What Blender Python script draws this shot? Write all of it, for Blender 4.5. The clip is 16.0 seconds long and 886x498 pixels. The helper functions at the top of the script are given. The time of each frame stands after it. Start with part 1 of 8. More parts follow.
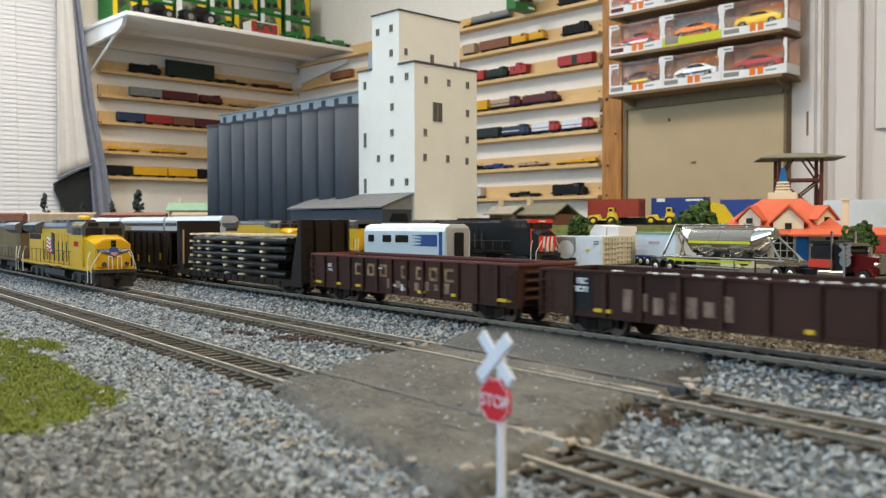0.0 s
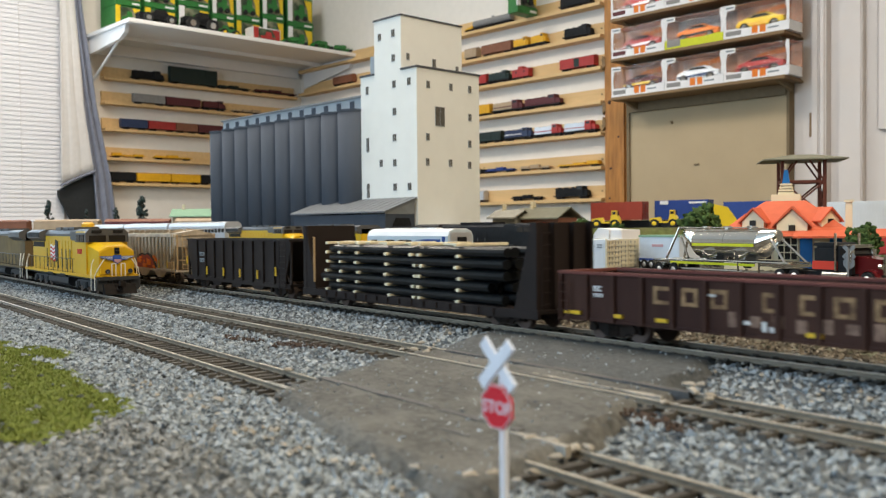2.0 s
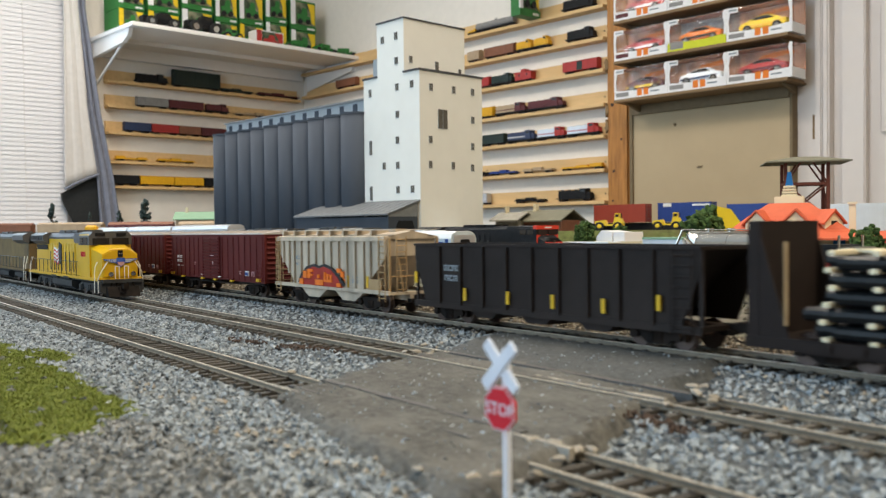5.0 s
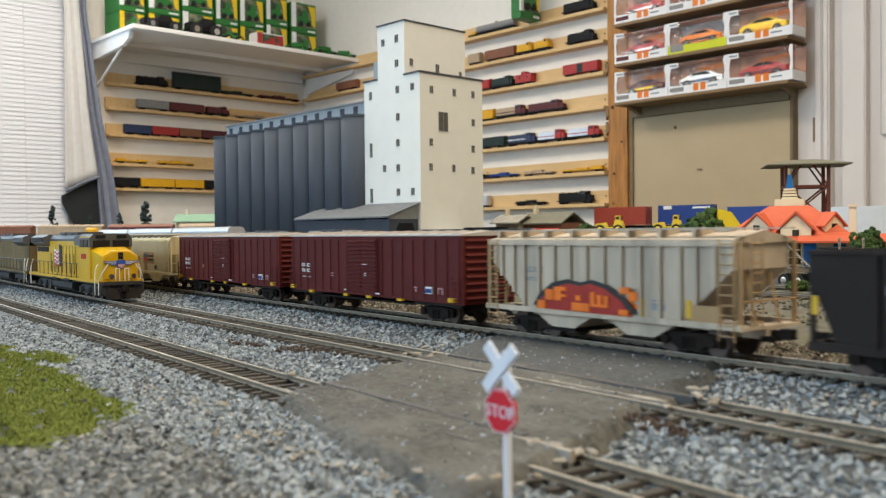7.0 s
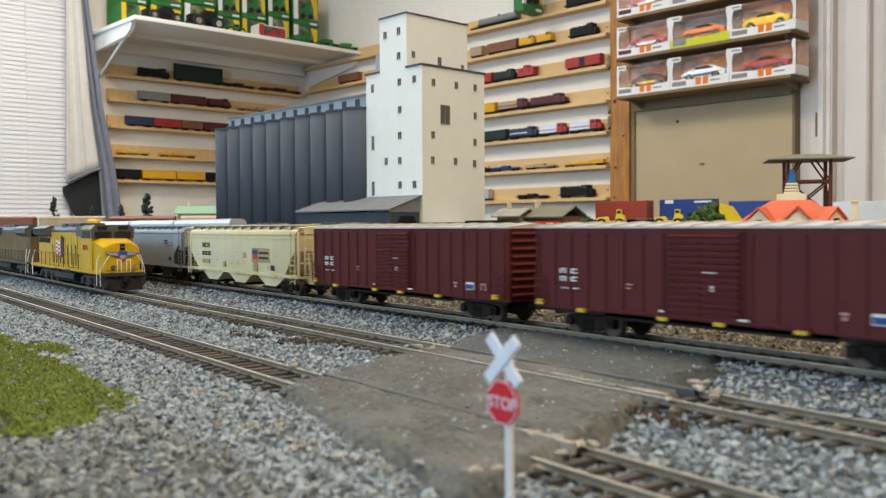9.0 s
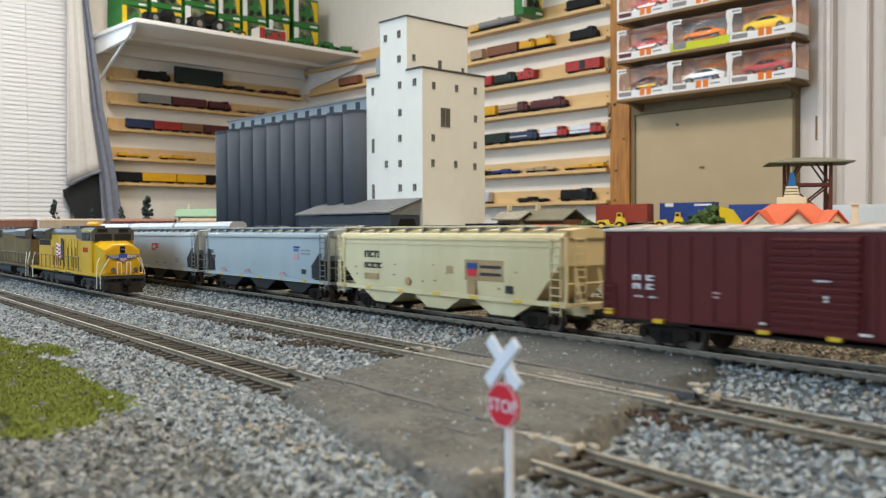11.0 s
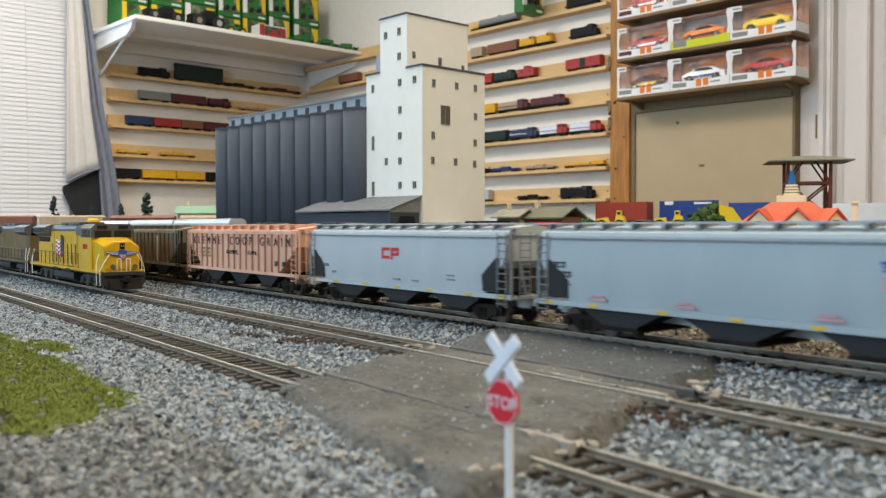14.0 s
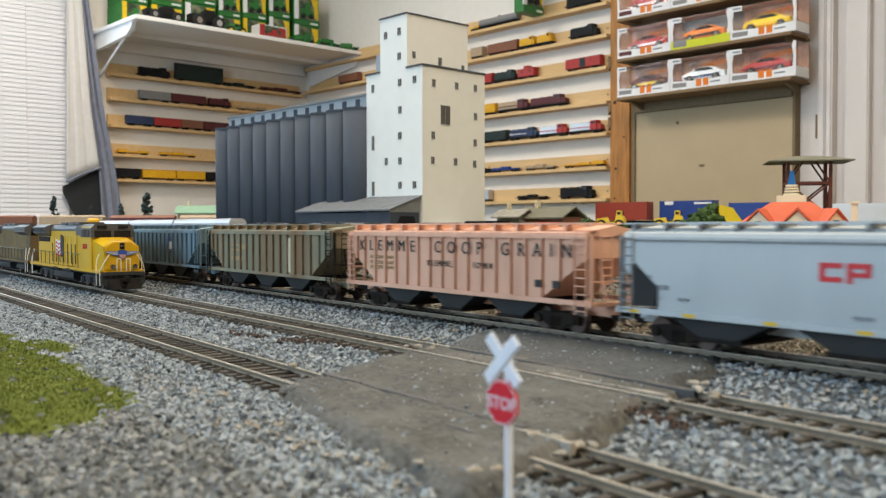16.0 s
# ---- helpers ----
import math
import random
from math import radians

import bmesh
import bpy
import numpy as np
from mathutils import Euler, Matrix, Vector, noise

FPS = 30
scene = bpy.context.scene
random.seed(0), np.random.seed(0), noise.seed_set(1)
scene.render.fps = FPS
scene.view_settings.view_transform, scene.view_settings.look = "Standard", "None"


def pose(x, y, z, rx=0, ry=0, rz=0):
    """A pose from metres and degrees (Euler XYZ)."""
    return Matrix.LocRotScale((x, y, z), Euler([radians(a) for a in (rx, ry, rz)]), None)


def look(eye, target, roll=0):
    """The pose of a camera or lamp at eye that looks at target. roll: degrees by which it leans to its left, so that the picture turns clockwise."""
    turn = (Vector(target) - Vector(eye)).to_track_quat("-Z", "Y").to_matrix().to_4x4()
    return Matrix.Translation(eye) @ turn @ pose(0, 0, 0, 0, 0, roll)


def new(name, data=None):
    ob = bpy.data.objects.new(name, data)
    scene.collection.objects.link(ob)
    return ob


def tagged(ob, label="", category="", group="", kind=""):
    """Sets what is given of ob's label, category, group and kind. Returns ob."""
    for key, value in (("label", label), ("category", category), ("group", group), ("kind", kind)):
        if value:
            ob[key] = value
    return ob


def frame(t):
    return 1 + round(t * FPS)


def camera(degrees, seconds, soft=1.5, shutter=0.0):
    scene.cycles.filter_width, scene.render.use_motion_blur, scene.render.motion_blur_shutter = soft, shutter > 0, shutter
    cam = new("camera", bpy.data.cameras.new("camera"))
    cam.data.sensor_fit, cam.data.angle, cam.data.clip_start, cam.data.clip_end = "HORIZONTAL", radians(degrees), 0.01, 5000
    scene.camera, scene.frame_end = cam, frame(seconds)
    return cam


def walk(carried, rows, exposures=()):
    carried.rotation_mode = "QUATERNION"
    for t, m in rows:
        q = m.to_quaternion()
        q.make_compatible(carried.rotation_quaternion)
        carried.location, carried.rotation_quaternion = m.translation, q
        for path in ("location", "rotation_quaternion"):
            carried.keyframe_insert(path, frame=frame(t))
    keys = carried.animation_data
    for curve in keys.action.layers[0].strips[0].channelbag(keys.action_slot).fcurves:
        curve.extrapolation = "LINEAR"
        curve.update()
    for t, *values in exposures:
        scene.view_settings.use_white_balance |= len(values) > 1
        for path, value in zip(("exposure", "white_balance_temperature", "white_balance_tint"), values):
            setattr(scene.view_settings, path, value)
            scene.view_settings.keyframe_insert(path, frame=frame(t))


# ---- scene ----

# ---------------- camera ----------------
cam = camera(52.576, 16.0, soft=1.2, shutter=0.5)
CAM_ROWS = [
    (0.0, -0.00005, -0.00006, 0.06024, 143.325, -1.678, -0.163),
    (0.5, -0.00002, -0.00003, 0.06026, 143.328, -1.653, -0.234),
    (1.0, 0.00009, 0.00015, 0.06060, 143.347, -1.659, -0.321),
    (1.5, 0.00022, 0.00034, 0.06077, 143.451, -1.531, -0.510),
    (2.0, 0.00026, 0.00040, 0.06082, 143.558, -1.423, -0.585),
    (2.5, 0.00024, 0.00034, 0.06072, 143.608, -1.382, -0.605),
    (3.0, 0.00022, 0.00032, 0.06069, 143.627, -1.369, -0.590),
    (3.5, 0.00024, 0.00034, 0.06064, 143.679, -1.328, -0.595),
    (4.0, 0.00030, 0.00042, 0.06062, 143.722, -1.300, -0.615),
    (6.5, 0.00029, 0.00041, 0.06057, 143.749, -1.124, -0.630),
    (7.0, 0.00025, 0.00037, 0.06056, 143.766, -1.089, -0.603),
    (7.5, 0.00021, 0.00030, 0.06054, 143.786, -1.112, -0.591),
    (8.0, 0.00020, 0.00030, 0.06058, 143.792, -1.261, -0.546),
    (8.5, 0.00016, 0.00024, 0.06045, 143.808, -1.378, -0.427),
    (9.0, 0.00004, 0.00006, 0.06015, 143.840, -1.515, -0.333),
    (11.5, 0.00002, 0.00003, 0.06000, 143.843, -1.294, -0.264),
    (12.0, -0.00005, -0.00007, 0.05988, 143.825, -1.323, -0.206),
    (12.5, -0.00006, -0.00010, 0.05986, 143.785, -1.377, -0.135),
    (13.0, -0.00003, -0.00004, 0.05987, 143.775, -1.436, -0.105),
    (13.5, -0.00004, -0.00006, 0.05990, 143.780, -1.461, -0.125),
    (14.0, -0.00006, -0.00009, 0.05988, 143.818, -1.475, -0.130),
    (14.5, -0.00004, -0.00006, 0.05985, 143.840, -1.463, -0.155),
    (15.0, -0.00001, -0.00001, 0.05988, 143.842, -1.462, -0.155),
    (15.5, -0.00003, -0.00005, 0.05994, 143.832, -1.480, -0.115),
    (16.0, 0.00000, 0.00000, 0.06000, 143.820, -1.482, -0.115),
]


def cam_pose(x, y, z, heading, pitch, lean):
    h, p = radians(heading), radians(pitch)
    way = Vector((math.cos(h) * math.cos(p), math.sin(h) * math.cos(p), math.sin(p)))
    return look((x, y, z), Vector((x, y, z)) + way, lean)


walk(cam, [(r[0], cam_pose(*r[1:])) for r in CAM_ROWS])
cam.data.dof.use_dof, cam.data.dof.focus_distance, cam.data.dof.aperture_fstop = True, 0.68, 25.0

# ---------------- light ----------------
U0, V1, ZF, ZC = -4.05, 2.80, -1.05, 1.75     # window wall, shelf wall, floor, ceiling
U1, V0 = 2.6, -1.9
RM = pose(0, 0, 0, 0, 0, 7.08)   # the room is turned a little against the tracks


def room(u, v, z, rz=0, rx=0, ry=0):
    return RM @ pose(u, v, z, rx, ry, rz)


world = bpy.data.worlds.new("world")
scene.world = world
world.use_nodes = True
world.node_tree.nodes["Background"].inputs[0].default_value = (0.75, 0.85, 1.0, 1)
world.node_tree.nodes["Background"].inputs[1].default_value = 0.6


def area(name, m, sx, sy, watts, colour):
    d = bpy.data.lights.new(name, "AREA")
    d.shape, d.size, d.size_y, d.energy, d.color = "RECTANGLE", sx, sy, watts, colour
    o = new(name, d)
    o.matrix_world = m
    return o


area("ceiling_lamp", room(-1.2, 0.9, 1.72), 1.2, 0.5, 30, (1.0, 0.90, 0.78))
area("ceiling_lamp", room(0.7, 0.3, 1.72), 1.2, 0.5, 46, (1.0, 0.83, 0.60))
area("ceiling_lamp", room(-2.9, 1.1, 1.72), 0.5, 0.8, 28, (1.0, 0.90, 0.78))
area("window_light", room(-3.90, 0.62, 0.80, 0, 0, 90) @ pose(0, 0, 0, 0, 180, 0), 1.3, 1.6, 16, (0.56, 0.79, 1.0))
# daylight from the second window, behind the camera
area("window_light", room(-1.3, V0 + 0.03, 0.75, 0, 90, 0), 1.8, 1.2, 50, (0.54, 0.77, 1.0))
scene.view_settings.exposure = -0.05


# ---------------- materials ----------------
def mat(name, colour, rough=0.6, metal=0.0, var=0.15, scale=60.0, bump=0.0, dirt=None, dirt_amount=0.0, dirt_scale=25.0,
        emit=0.0, alpha_glass=False, per=None, streak=None, spec=0.3):
    m = bpy.data.materials.new(name)
    m.use_nodes = True
    nt = m.node_tree
    n, l = nt.nodes, nt.links
    b = n["Principled BSDF"]
    b.inputs["Roughness"].default_value, b.inputs["Metallic"].default_value = rough, metal
    b.inputs["Specular IOR Level"].default_value = spec
    if alpha_glass:
        b.inputs["Transmission Weight"].default_value = 1.0
        b.inputs["Base Color"].default_value = (*colour, 1)
        return m
    co = n.new("ShaderNodeTexCoord")
    mp = n.new("ShaderNodeMapping")
    l.new(co.outputs["Object"], mp.inputs[0])
    if streak:
        mp.inputs["Scale"].default_value = streak
    t1 = n.new("ShaderNodeTexNoise")
    t1.inputs["Scale"].default_value, t1.inputs["Detail"].default_value = scale, 6
    l.new(mp.outputs[0], t1.inputs["Vector"])
    hs = n.new("ShaderNodeMapRange")
    hs.inputs["From Min"].default_value, hs.inputs["From Max"].default_value = 0.25, 0.75
    hs.inputs["To Min"].default_value, hs.inputs["To Max"].default_value = 1 - var, 1 + var
    l.new(t1.outputs[0], hs.inputs[0])
    mx = n.new("ShaderNodeMix")
    mx.data_type, mx.blend_type = "RGBA", "MULTIPLY"
    mx.inputs[0].default_value = 1
    if per:
        src = n.new("ShaderNodeObjectInfo") if per[0] == "object" else n.new("ShaderNodeNewGeometry")
        out = src.outputs["Random"] if per[0] == "object" else src.outputs["Random Per Island"]
        ramp = n.new("ShaderNodeValToRGB")
        els = ramp.color_ramp.elements
        while len(els) < len(per[1]):
            els.new(0.5)
        for i, c in enumerate(per[1]):
            els[i].position, els[i].color = i / (len(per[1]) - 1), (*c, 1)
        l.new(out, ramp.inputs[0])
        l.new(ramp.outputs[0], mx.inputs[6])
    else:
        mx.inputs[6].default_value = (*colour, 1)
    l.new(hs.outputs[0], mx.inputs[7])
    colour_out = mx.outputs[2]
    if dirt:
        t2 = n.new("ShaderNodeTexNoise")
        t2.inputs["Scale"].default_value, t2.inputs["Detail"].default_value, t2.inputs["Roughness"].default_value = dirt_scale, 8, 0.65
        l.new(mp.outputs[0], t2.inputs["Vector"])
        r2 = n.new("ShaderNodeMapRange")
        r2.inputs["From Min"].default_value, r2.inputs["From Max"].default_value = 0.45, 0.7
        r2.inputs["To Min"].default_value, r2.inputs["To Max"].default_value = 0, dirt_amount
        l.new(t2.outputs[0], r2.inputs[0])
        m2 = n.new("ShaderNodeMix")
        m2.data_type = "RGBA"
        l.new(r2.outputs[0], m2.inputs[0])
        l.new(colour_out, m2.inputs[6])
        m2.inputs[7].default_value = (*dirt, 1)
        colour_out = m2.outputs[2]
    l.new(colour_out, b.inputs["Base Color"])
    if emit:
        l.new(colour_out, b.inputs["Emission Color"])
        b.inputs["Emission Strength"].default_value = emit
    if bump:
        bp = n.new("ShaderNodeBump")
        bp.inputs["Strength"].default_value, bp.inputs["Distance"].default_value = bump, 0.6 / scale
        l.new(t1.outputs[0], bp.inputs["Height"])
        l.new(bp.outputs[0], b.inputs["Normal"])
    return m


M = {
    "gravel_base": mat("gravel_base", (0.075, 0.085, 0.095), 0.95, var=0.5, scale=900, bump=0.8),
    "stones": mat("ballast_stones", (0.3, 0.3, 0.3), 0.85, var=0.25, scale=1500, bump=0.3, spec=0.25,
                  per=("island", [(0.045, 0.053, 0.060), (0.165, 0.192, 0.215), (0.235, 0.272, 0.300), (0.29, 0.330, 0.358), (0.37, 0.405, 0.43)])),
    "stones_dusty": mat("dusty_gravel", (0.2, 0.2, 0.2), 0.9, var=0.3, scale=1500, bump=0.3, spec=0.15,
                        per=("island", [(0.040, 0.043, 0.044), (0.135, 0.146, 0.150), (0.19, 0.205, 0.212), (0.235, 0.252, 0.26), (0.33, 0.345, 0.35)])),
    "stones_brown": mat("brown_gravel", (0.2, 0.2, 0.2), 0.9, var=0.3, scale=1500, bump=0.3, spec=0.15,
                        per=("island", [(0.03, 0.026, 0.021), (0.085, 0.073, 0.057), (0.125, 0.105, 0.08), (0.16, 0.14, 0.11), (0.34, 0.31, 0.26)])),
    "carton_window": mat("carton_window", (0.05, 0.075, 0.04), 0.3, var=0.6, scale=26, dirt=(0.42, 0.38, 0.25), dirt_amount=0.8, dirt_scale=14),
    "road": mat("road_dirt", (0.075, 0.075, 0.070), 0.8, var=0.55, scale=420, bump=0.7, dirt=(0.155, 0.153, 0.142), dirt_amount=0.85, dirt_scale=48, streak=(0.8, 1.3, 1), spec=0.25),
    "apron": mat("tarred_apron", (0.056, 0.062, 0.066), 0.8, var=0.45, scale=500, bump=0.6, dirt=(0.088, 0.090, 0.090), dirt_amount=0.8, dirt_scale=45, spec=0.3),
    "tar": mat("dark_filler", (0.075, 0.075, 0.075), 0.6, var=0.3, scale=300, bump=0.3),
    "plaster": mat("chipped_plaster", (0.34, 0.315, 0.27), 0.85, var=0.3, scale=400, bump=0.4, dirt=(0.2, 0.18, 0.15), dirt_amount=0.6, dirt_scale=150),
    "tie": mat("tie_brown", (0.07, 0.06, 0.05), 0.8, var=0.3, scale=600, bump=0.3, per=("object", [(0.042, 0.039, 0.035), (0.095, 0.088, 0.077)])),
    "rail_side": mat("rail_weathered", (0.19, 0.165, 0.125), 0.5, 0.0, var=0.2, scale=300, dirt=(0.15, 0.11, 0.075), dirt_amount=0.6, dirt_scale=60),
    "rail_top": mat("rail_head", (0.66, 0.60, 0.50), 0.32, 0.5, var=0.12, scale=200),
    "grass": mat("static_grass", (0.15, 0.18, 0.03), 0.95, var=0.3, scale=300, spec=0.1, per=("island", [(0.085, 0.112, 0.020), (0.145, 0.178, 0.038), (0.13, 0.145, 0.042)])),
    "grass_base": mat("turf", (0.11, 0.132, 0.024), 0.95, var=0.35, scale=250, bump=0.6, spec=0.1),
    "wall": mat("wall_paint", (0.78, 0.73, 0.66), 0.75, var=0.03, scale=30, bump=0.03),
    "ceiling": mat("ceiling_paint", (0.82, 0.80, 0.76), 0.8, var=0.02, scale=20),
    "floor": mat("floor_wood", (0.25, 0.17, 0.10), 0.5, var=0.2, scale=20, streak=(0.2, 2, 1)),
    "pine": mat("pine_board", (0.68, 0.46, 0.22), 0.55, var=0.13, scale=14, streak=(1.0, 9.0, 9.0), dirt=(0.48, 0.29, 0.12), dirt_amount=0.5, dirt_scale=7),
    "pillar": mat("varnished_pine", (0.42, 0.185, 0.045), 0.45, var=0.25, scale=14, streak=(7.0, 7.0, 0.7), dirt=(0.20, 0.075, 0.018), dirt_amount=0.75, dirt_scale=8, bump=0.15),
    "shelf_brown": mat("brown_shelf", (0.22, 0.135, 0.06), 0.5, var=0.2, scale=16, streak=(1, 9, 9)),
    "tan_board": mat("tan_panel", (0.47, 0.37, 0.235), 0.8, var=0.03, scale=12, bump=0.03),
    "trim_and_shade": mat("panel_shadow_strip", (0.19, 0.14, 0.08), 0.7, var=0.1),
    "white_paint": mat("white_paint", (0.80, 0.78, 0.76), 0.45, var=0.02, scale=20),
    "white_trim": mat("white_trim", (0.70, 0.645, 0.61), 0.4, var=0.02, scale=20),
    # slight emission on the slats stands for daylight coming through them
    "blind": mat("blind_vinyl", (0.74, 0.73, 0.745), 0.6, var=0.03, emit=0.02),
    "curtain": mat("curtain_cloth", (0.21, 0.225, 0.28), 0.9, var=0.12, scale=40),
    "curtain_lining": mat("curtain_lining", (0.66, 0.63, 0.60), 0.9, var=0.05, scale=40),
    "tower_white": mat("tower_white", (0.80, 0.79, 0.73), 0.6, var=0.02, scale=40),
    "silo": mat("silo_grey", (0.052, 0.062, 0.079), 0.85, var=0.08, scale=40, streak=(1, 1, 0.2)),
    "silo_light": mat("gallery_grey", (0.33, 0.36, 0.38), 0.6, var=0.08, scale=40),
    "shed_roof": mat("shed_roof_grey", (0.15, 0.16, 0.17), 0.6, var=0.1, scale=80),
    "glass_dark": mat("window_dark", (0.10, 0.09, 0.075), 0.25, var=0.3, scale=120),
    "trim_dark": mat("dark_roof_edge", (0.07, 0.07, 0.075), 0.6, var=0.1),
    "sign_white": mat("sign_white", (0.72, 0.74, 0.80), 0.5, var=0.04, scale=200),
    "sign_red": mat("sign_red", (0.60, 0.02, 0.035), 0.4, var=0.04, scale=200),
    "black": mat("flat_black", (0.010, 0.010, 0.011), 0.6, spec=0.2, var=0.3, scale=200),
    "under": mat("underframe_black", (0.011, 0.009, 0.008), 0.8, spec=0.15, var=0.4, scale=200, dirt=(0.04, 0.026, 0.018), dirt_amount=0.5, dirt_scale=60),
    "wheel": mat("wheel_steel", (0.10, 0.075, 0.065), 0.45, 0.7, var=0.2),
    "rust_wheel": mat("wheel_tread", (0.35, 0.33, 0.31), 0.3, 1.0, var=0.1),
    "box_red": mat("boxcar_red", (0.098, 0.014, 0.013), 0.6, spec=0.2, var=0.10, scale=70, dirt=(0.075, 0.014, 0.014), dirt_amount=0.5, dirt_scale=25),
    "roof_white": mat("roof_light", (0.46, 0.43, 0.41), 0.45, var=0.08, scale=70),
    "gon_brown": mat("gondola_brown", (0.040, 0.0185, 0.0145), 0.75, spec=0.15, var=0.25, scale=70, dirt=(0.085, 0.042, 0.028), dirt_amount=0.5, dirt_scale=25, streak=(1, 1, 0.4)),
    "gon_inner": mat("gondola_oxide", (0.14, 0.045, 0.035), 0.7, var=0.2, scale=70),
    "coal_black": mat("hopper_black", (0.018, 0.0125, 0.0105), 0.65, spec=0.2, var=0.2, scale=70, dirt=(0.035, 0.026, 0.022), dirt_amount=0.5),
    "flat_brown": mat("flat_brown", (0.017, 0.0115, 0.010), 0.7, spec=0.2, var=0.2, scale=70),
    "pipe": mat("pipe_black", (0.008, 0.009, 0.010), 0.35, var=0.15, scale=90, spec=0.18),
    "pipe_band": mat("wood_spacer", (0.72, 0.65, 0.47), 0.7, var=0.15, scale=200),
    # hopper grey: streaks are grime plus the ribs' vertical shade painted in
    "hop_grey": mat("hopper_grey", (0.53, 0.445, 0.34), 0.6, var=0.14, scale=60, dirt=(0.24, 0.21, 0.17), dirt_amount=0.75, dirt_scale=22, streak=(2.4, 2.4, 0.3)),
    "hop_rust": mat("rusted_end", (0.42, 0.29, 0.15), 0.7, var=0.2, scale=80, dirt=(0.26, 0.15, 0.06), dirt_amount=0.6),
    "hop_yellow": mat("hopper_cream", (0.66, 0.58, 0.36), 0.6, var=0.07, scale=50, dirt=(0.52, 0.40, 0.20), dirt_amount=0.6, dirt_scale=16, streak=(1.2, 1.2, 0.4)),
    "hop_blue": mat("hopper_blue_grey", (0.37, 0.425, 0.45), 0.5, var=0.05, scale=50, dirt=(0.28, 0.35, 0.40), dirt_amount=0.4, dirt_scale=18, streak=(1, 1, 0.35)),
    "hop_cp": mat("hopper_pale_grey", (0.44, 0.475, 0.49), 0.5, var=0.05, scale=50, dirt=(0.34, 0.39, 0.42), dirt_amount=0.35, dirt_scale=18, streak=(1, 1, 0.35)),
    "hop_salmon": mat("hopper_salmon", (0.70, 0.41, 0.29), 0.6, var=0.08, scale=60, dirt=(0.50, 0.26, 0.17), dirt_amount=0.45, dirt_scale=22, streak=(1.2, 1.2, 0.4)),
    "hop_green": mat("hopper_faded_olive", (0.225, 0.215, 0.15), 0.6, var=0.15, scale=60, dirt=(0.20, 0.10, 0.04), dirt_amount=0.9, dirt_scale=14, streak=(2.0, 1.2, 0.12)),
    "hop_teal": mat("hopper_teal", (0.16, 0.25, 0.30), 0.6, var=0.15, scale=60, dirt=(0.08, 0.07, 0.06), dirt_amount=0.7, dirt_scale=20, streak=(1.4, 1.2, 0.3)),
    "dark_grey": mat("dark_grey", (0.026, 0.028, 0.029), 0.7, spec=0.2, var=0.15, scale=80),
    "mid_grey": mat("mid_grey", (0.20, 0.21, 0.215), 0.6, var=0.12, scale=80),
    "mark_white": mat("marking_white", (0.72, 0.72, 0.71), 0.6, var=0.15, scale=500),
    "rim_alloy": mat("polished_rim", (0.72, 0.72, 0.72), 0.32, 1.0, var=0.05, scale=200),
    "mark_faded": mat("marking_faded", (0.24, 0.155, 0.115), 0.75, var=0.4, scale=300, dirt=(0.055, 0.027, 0.02), dirt_amount=0.95, dirt_scale=140, spec=0.15),
    "mark_black": mat("marking_black", (0.03, 0.03, 0.03), 0.6, var=0.1),
    "mark_grey": mat("marking_grey", (0.22, 0.25, 0.27), 0.6, var=0.2, scale=400),
    "mark_red": mat("marking_red", (0.55, 0.03, 0.035), 0.5, var=0.08),
    "mark_pink": mat("marking_pink", (0.52, 0.30, 0.31), 0.6, var=0.15, scale=300),
    "mark_blue": mat("marking_blue", (0.035, 0.09, 0.36), 0.5, var=0.08),
    "mark_yellow": mat("marking_yellow", (0.66, 0.42, 0.02), 0.5, var=0.1),
    "graf_orange": mat("spray_orange", (0.75, 0.17, 0.015), 0.5, var=0.15, scale=150),
    "graf_red": mat("spray_red", (0.34, 0.03, 0.02), 0.5, var=0.2, scale=150),
    "loco_yellow": mat("loco_yellow", (0.62, 0.37, 0.008), 0.35, var=0.07, scale=60, dirt=(0.50, 0.28, 0.02), dirt_amount=0.4, dirt_scale=25),
    "loco_grimy": mat("loco_grimy", (0.17, 0.115, 0.045), 0.7, var=0.25, scale=60, dirt=(0.05, 0.04, 0.03), dirt_amount=0.8, dirt_scale=25),
    "loco_grey": mat("loco_grey", (0.085, 0.086, 0.088), 0.42, var=0.15, scale=80, dirt=(0.08, 0.075, 0.07), dirt_amount=0.5),
    "loco_dark": mat("loco_underframe", (0.030, 0.032, 0.034), 0.6, var=0.25, scale=150),
    "loco_glass": mat("cab_glass", (0.02, 0.018, 0.016), 0.12, var=0.1),
    "handrail": mat("handrail_white", (0.72, 0.68, 0.58), 0.5, var=0.05),
    "silver": mat("stainless", (0.52, 0.52, 0.53), 0.35, 0.6, var=0.06, scale=80),
    "chrome": mat("chrome", (0.62, 0.60, 0.56), 0.16, 1.0, var=0.03),
    "lime": mat("lime_stripe", (0.55, 0.58, 0.02), 0.5, var=0.05),
    "pass_white": mat("coach_white", (0.70, 0.72, 0.73), 0.4, var=0.03),
    "pass_blue": mat("coach_blue_white", (0.50, 0.57, 0.61), 0.4, var=0.03),
    "pass_navy": mat("coach_navy", (0.02, 0.06, 0.22), 0.4, var=0.05),
    "cn_red": mat("nose_red", (0.62, 0.05, 0.025), 0.45, var=0.06),
    "cont_white": mat("container_white", (0.60, 0.64, 0.68), 0.5, var=0.06),
    "cont_cream": mat("container_cream", (0.62, 0.56, 0.41), 0.55, var=0.08),
    "truck_red": mat("truck_maroon", (0.10, 0.009, 0.010), 0.2, var=0.05),
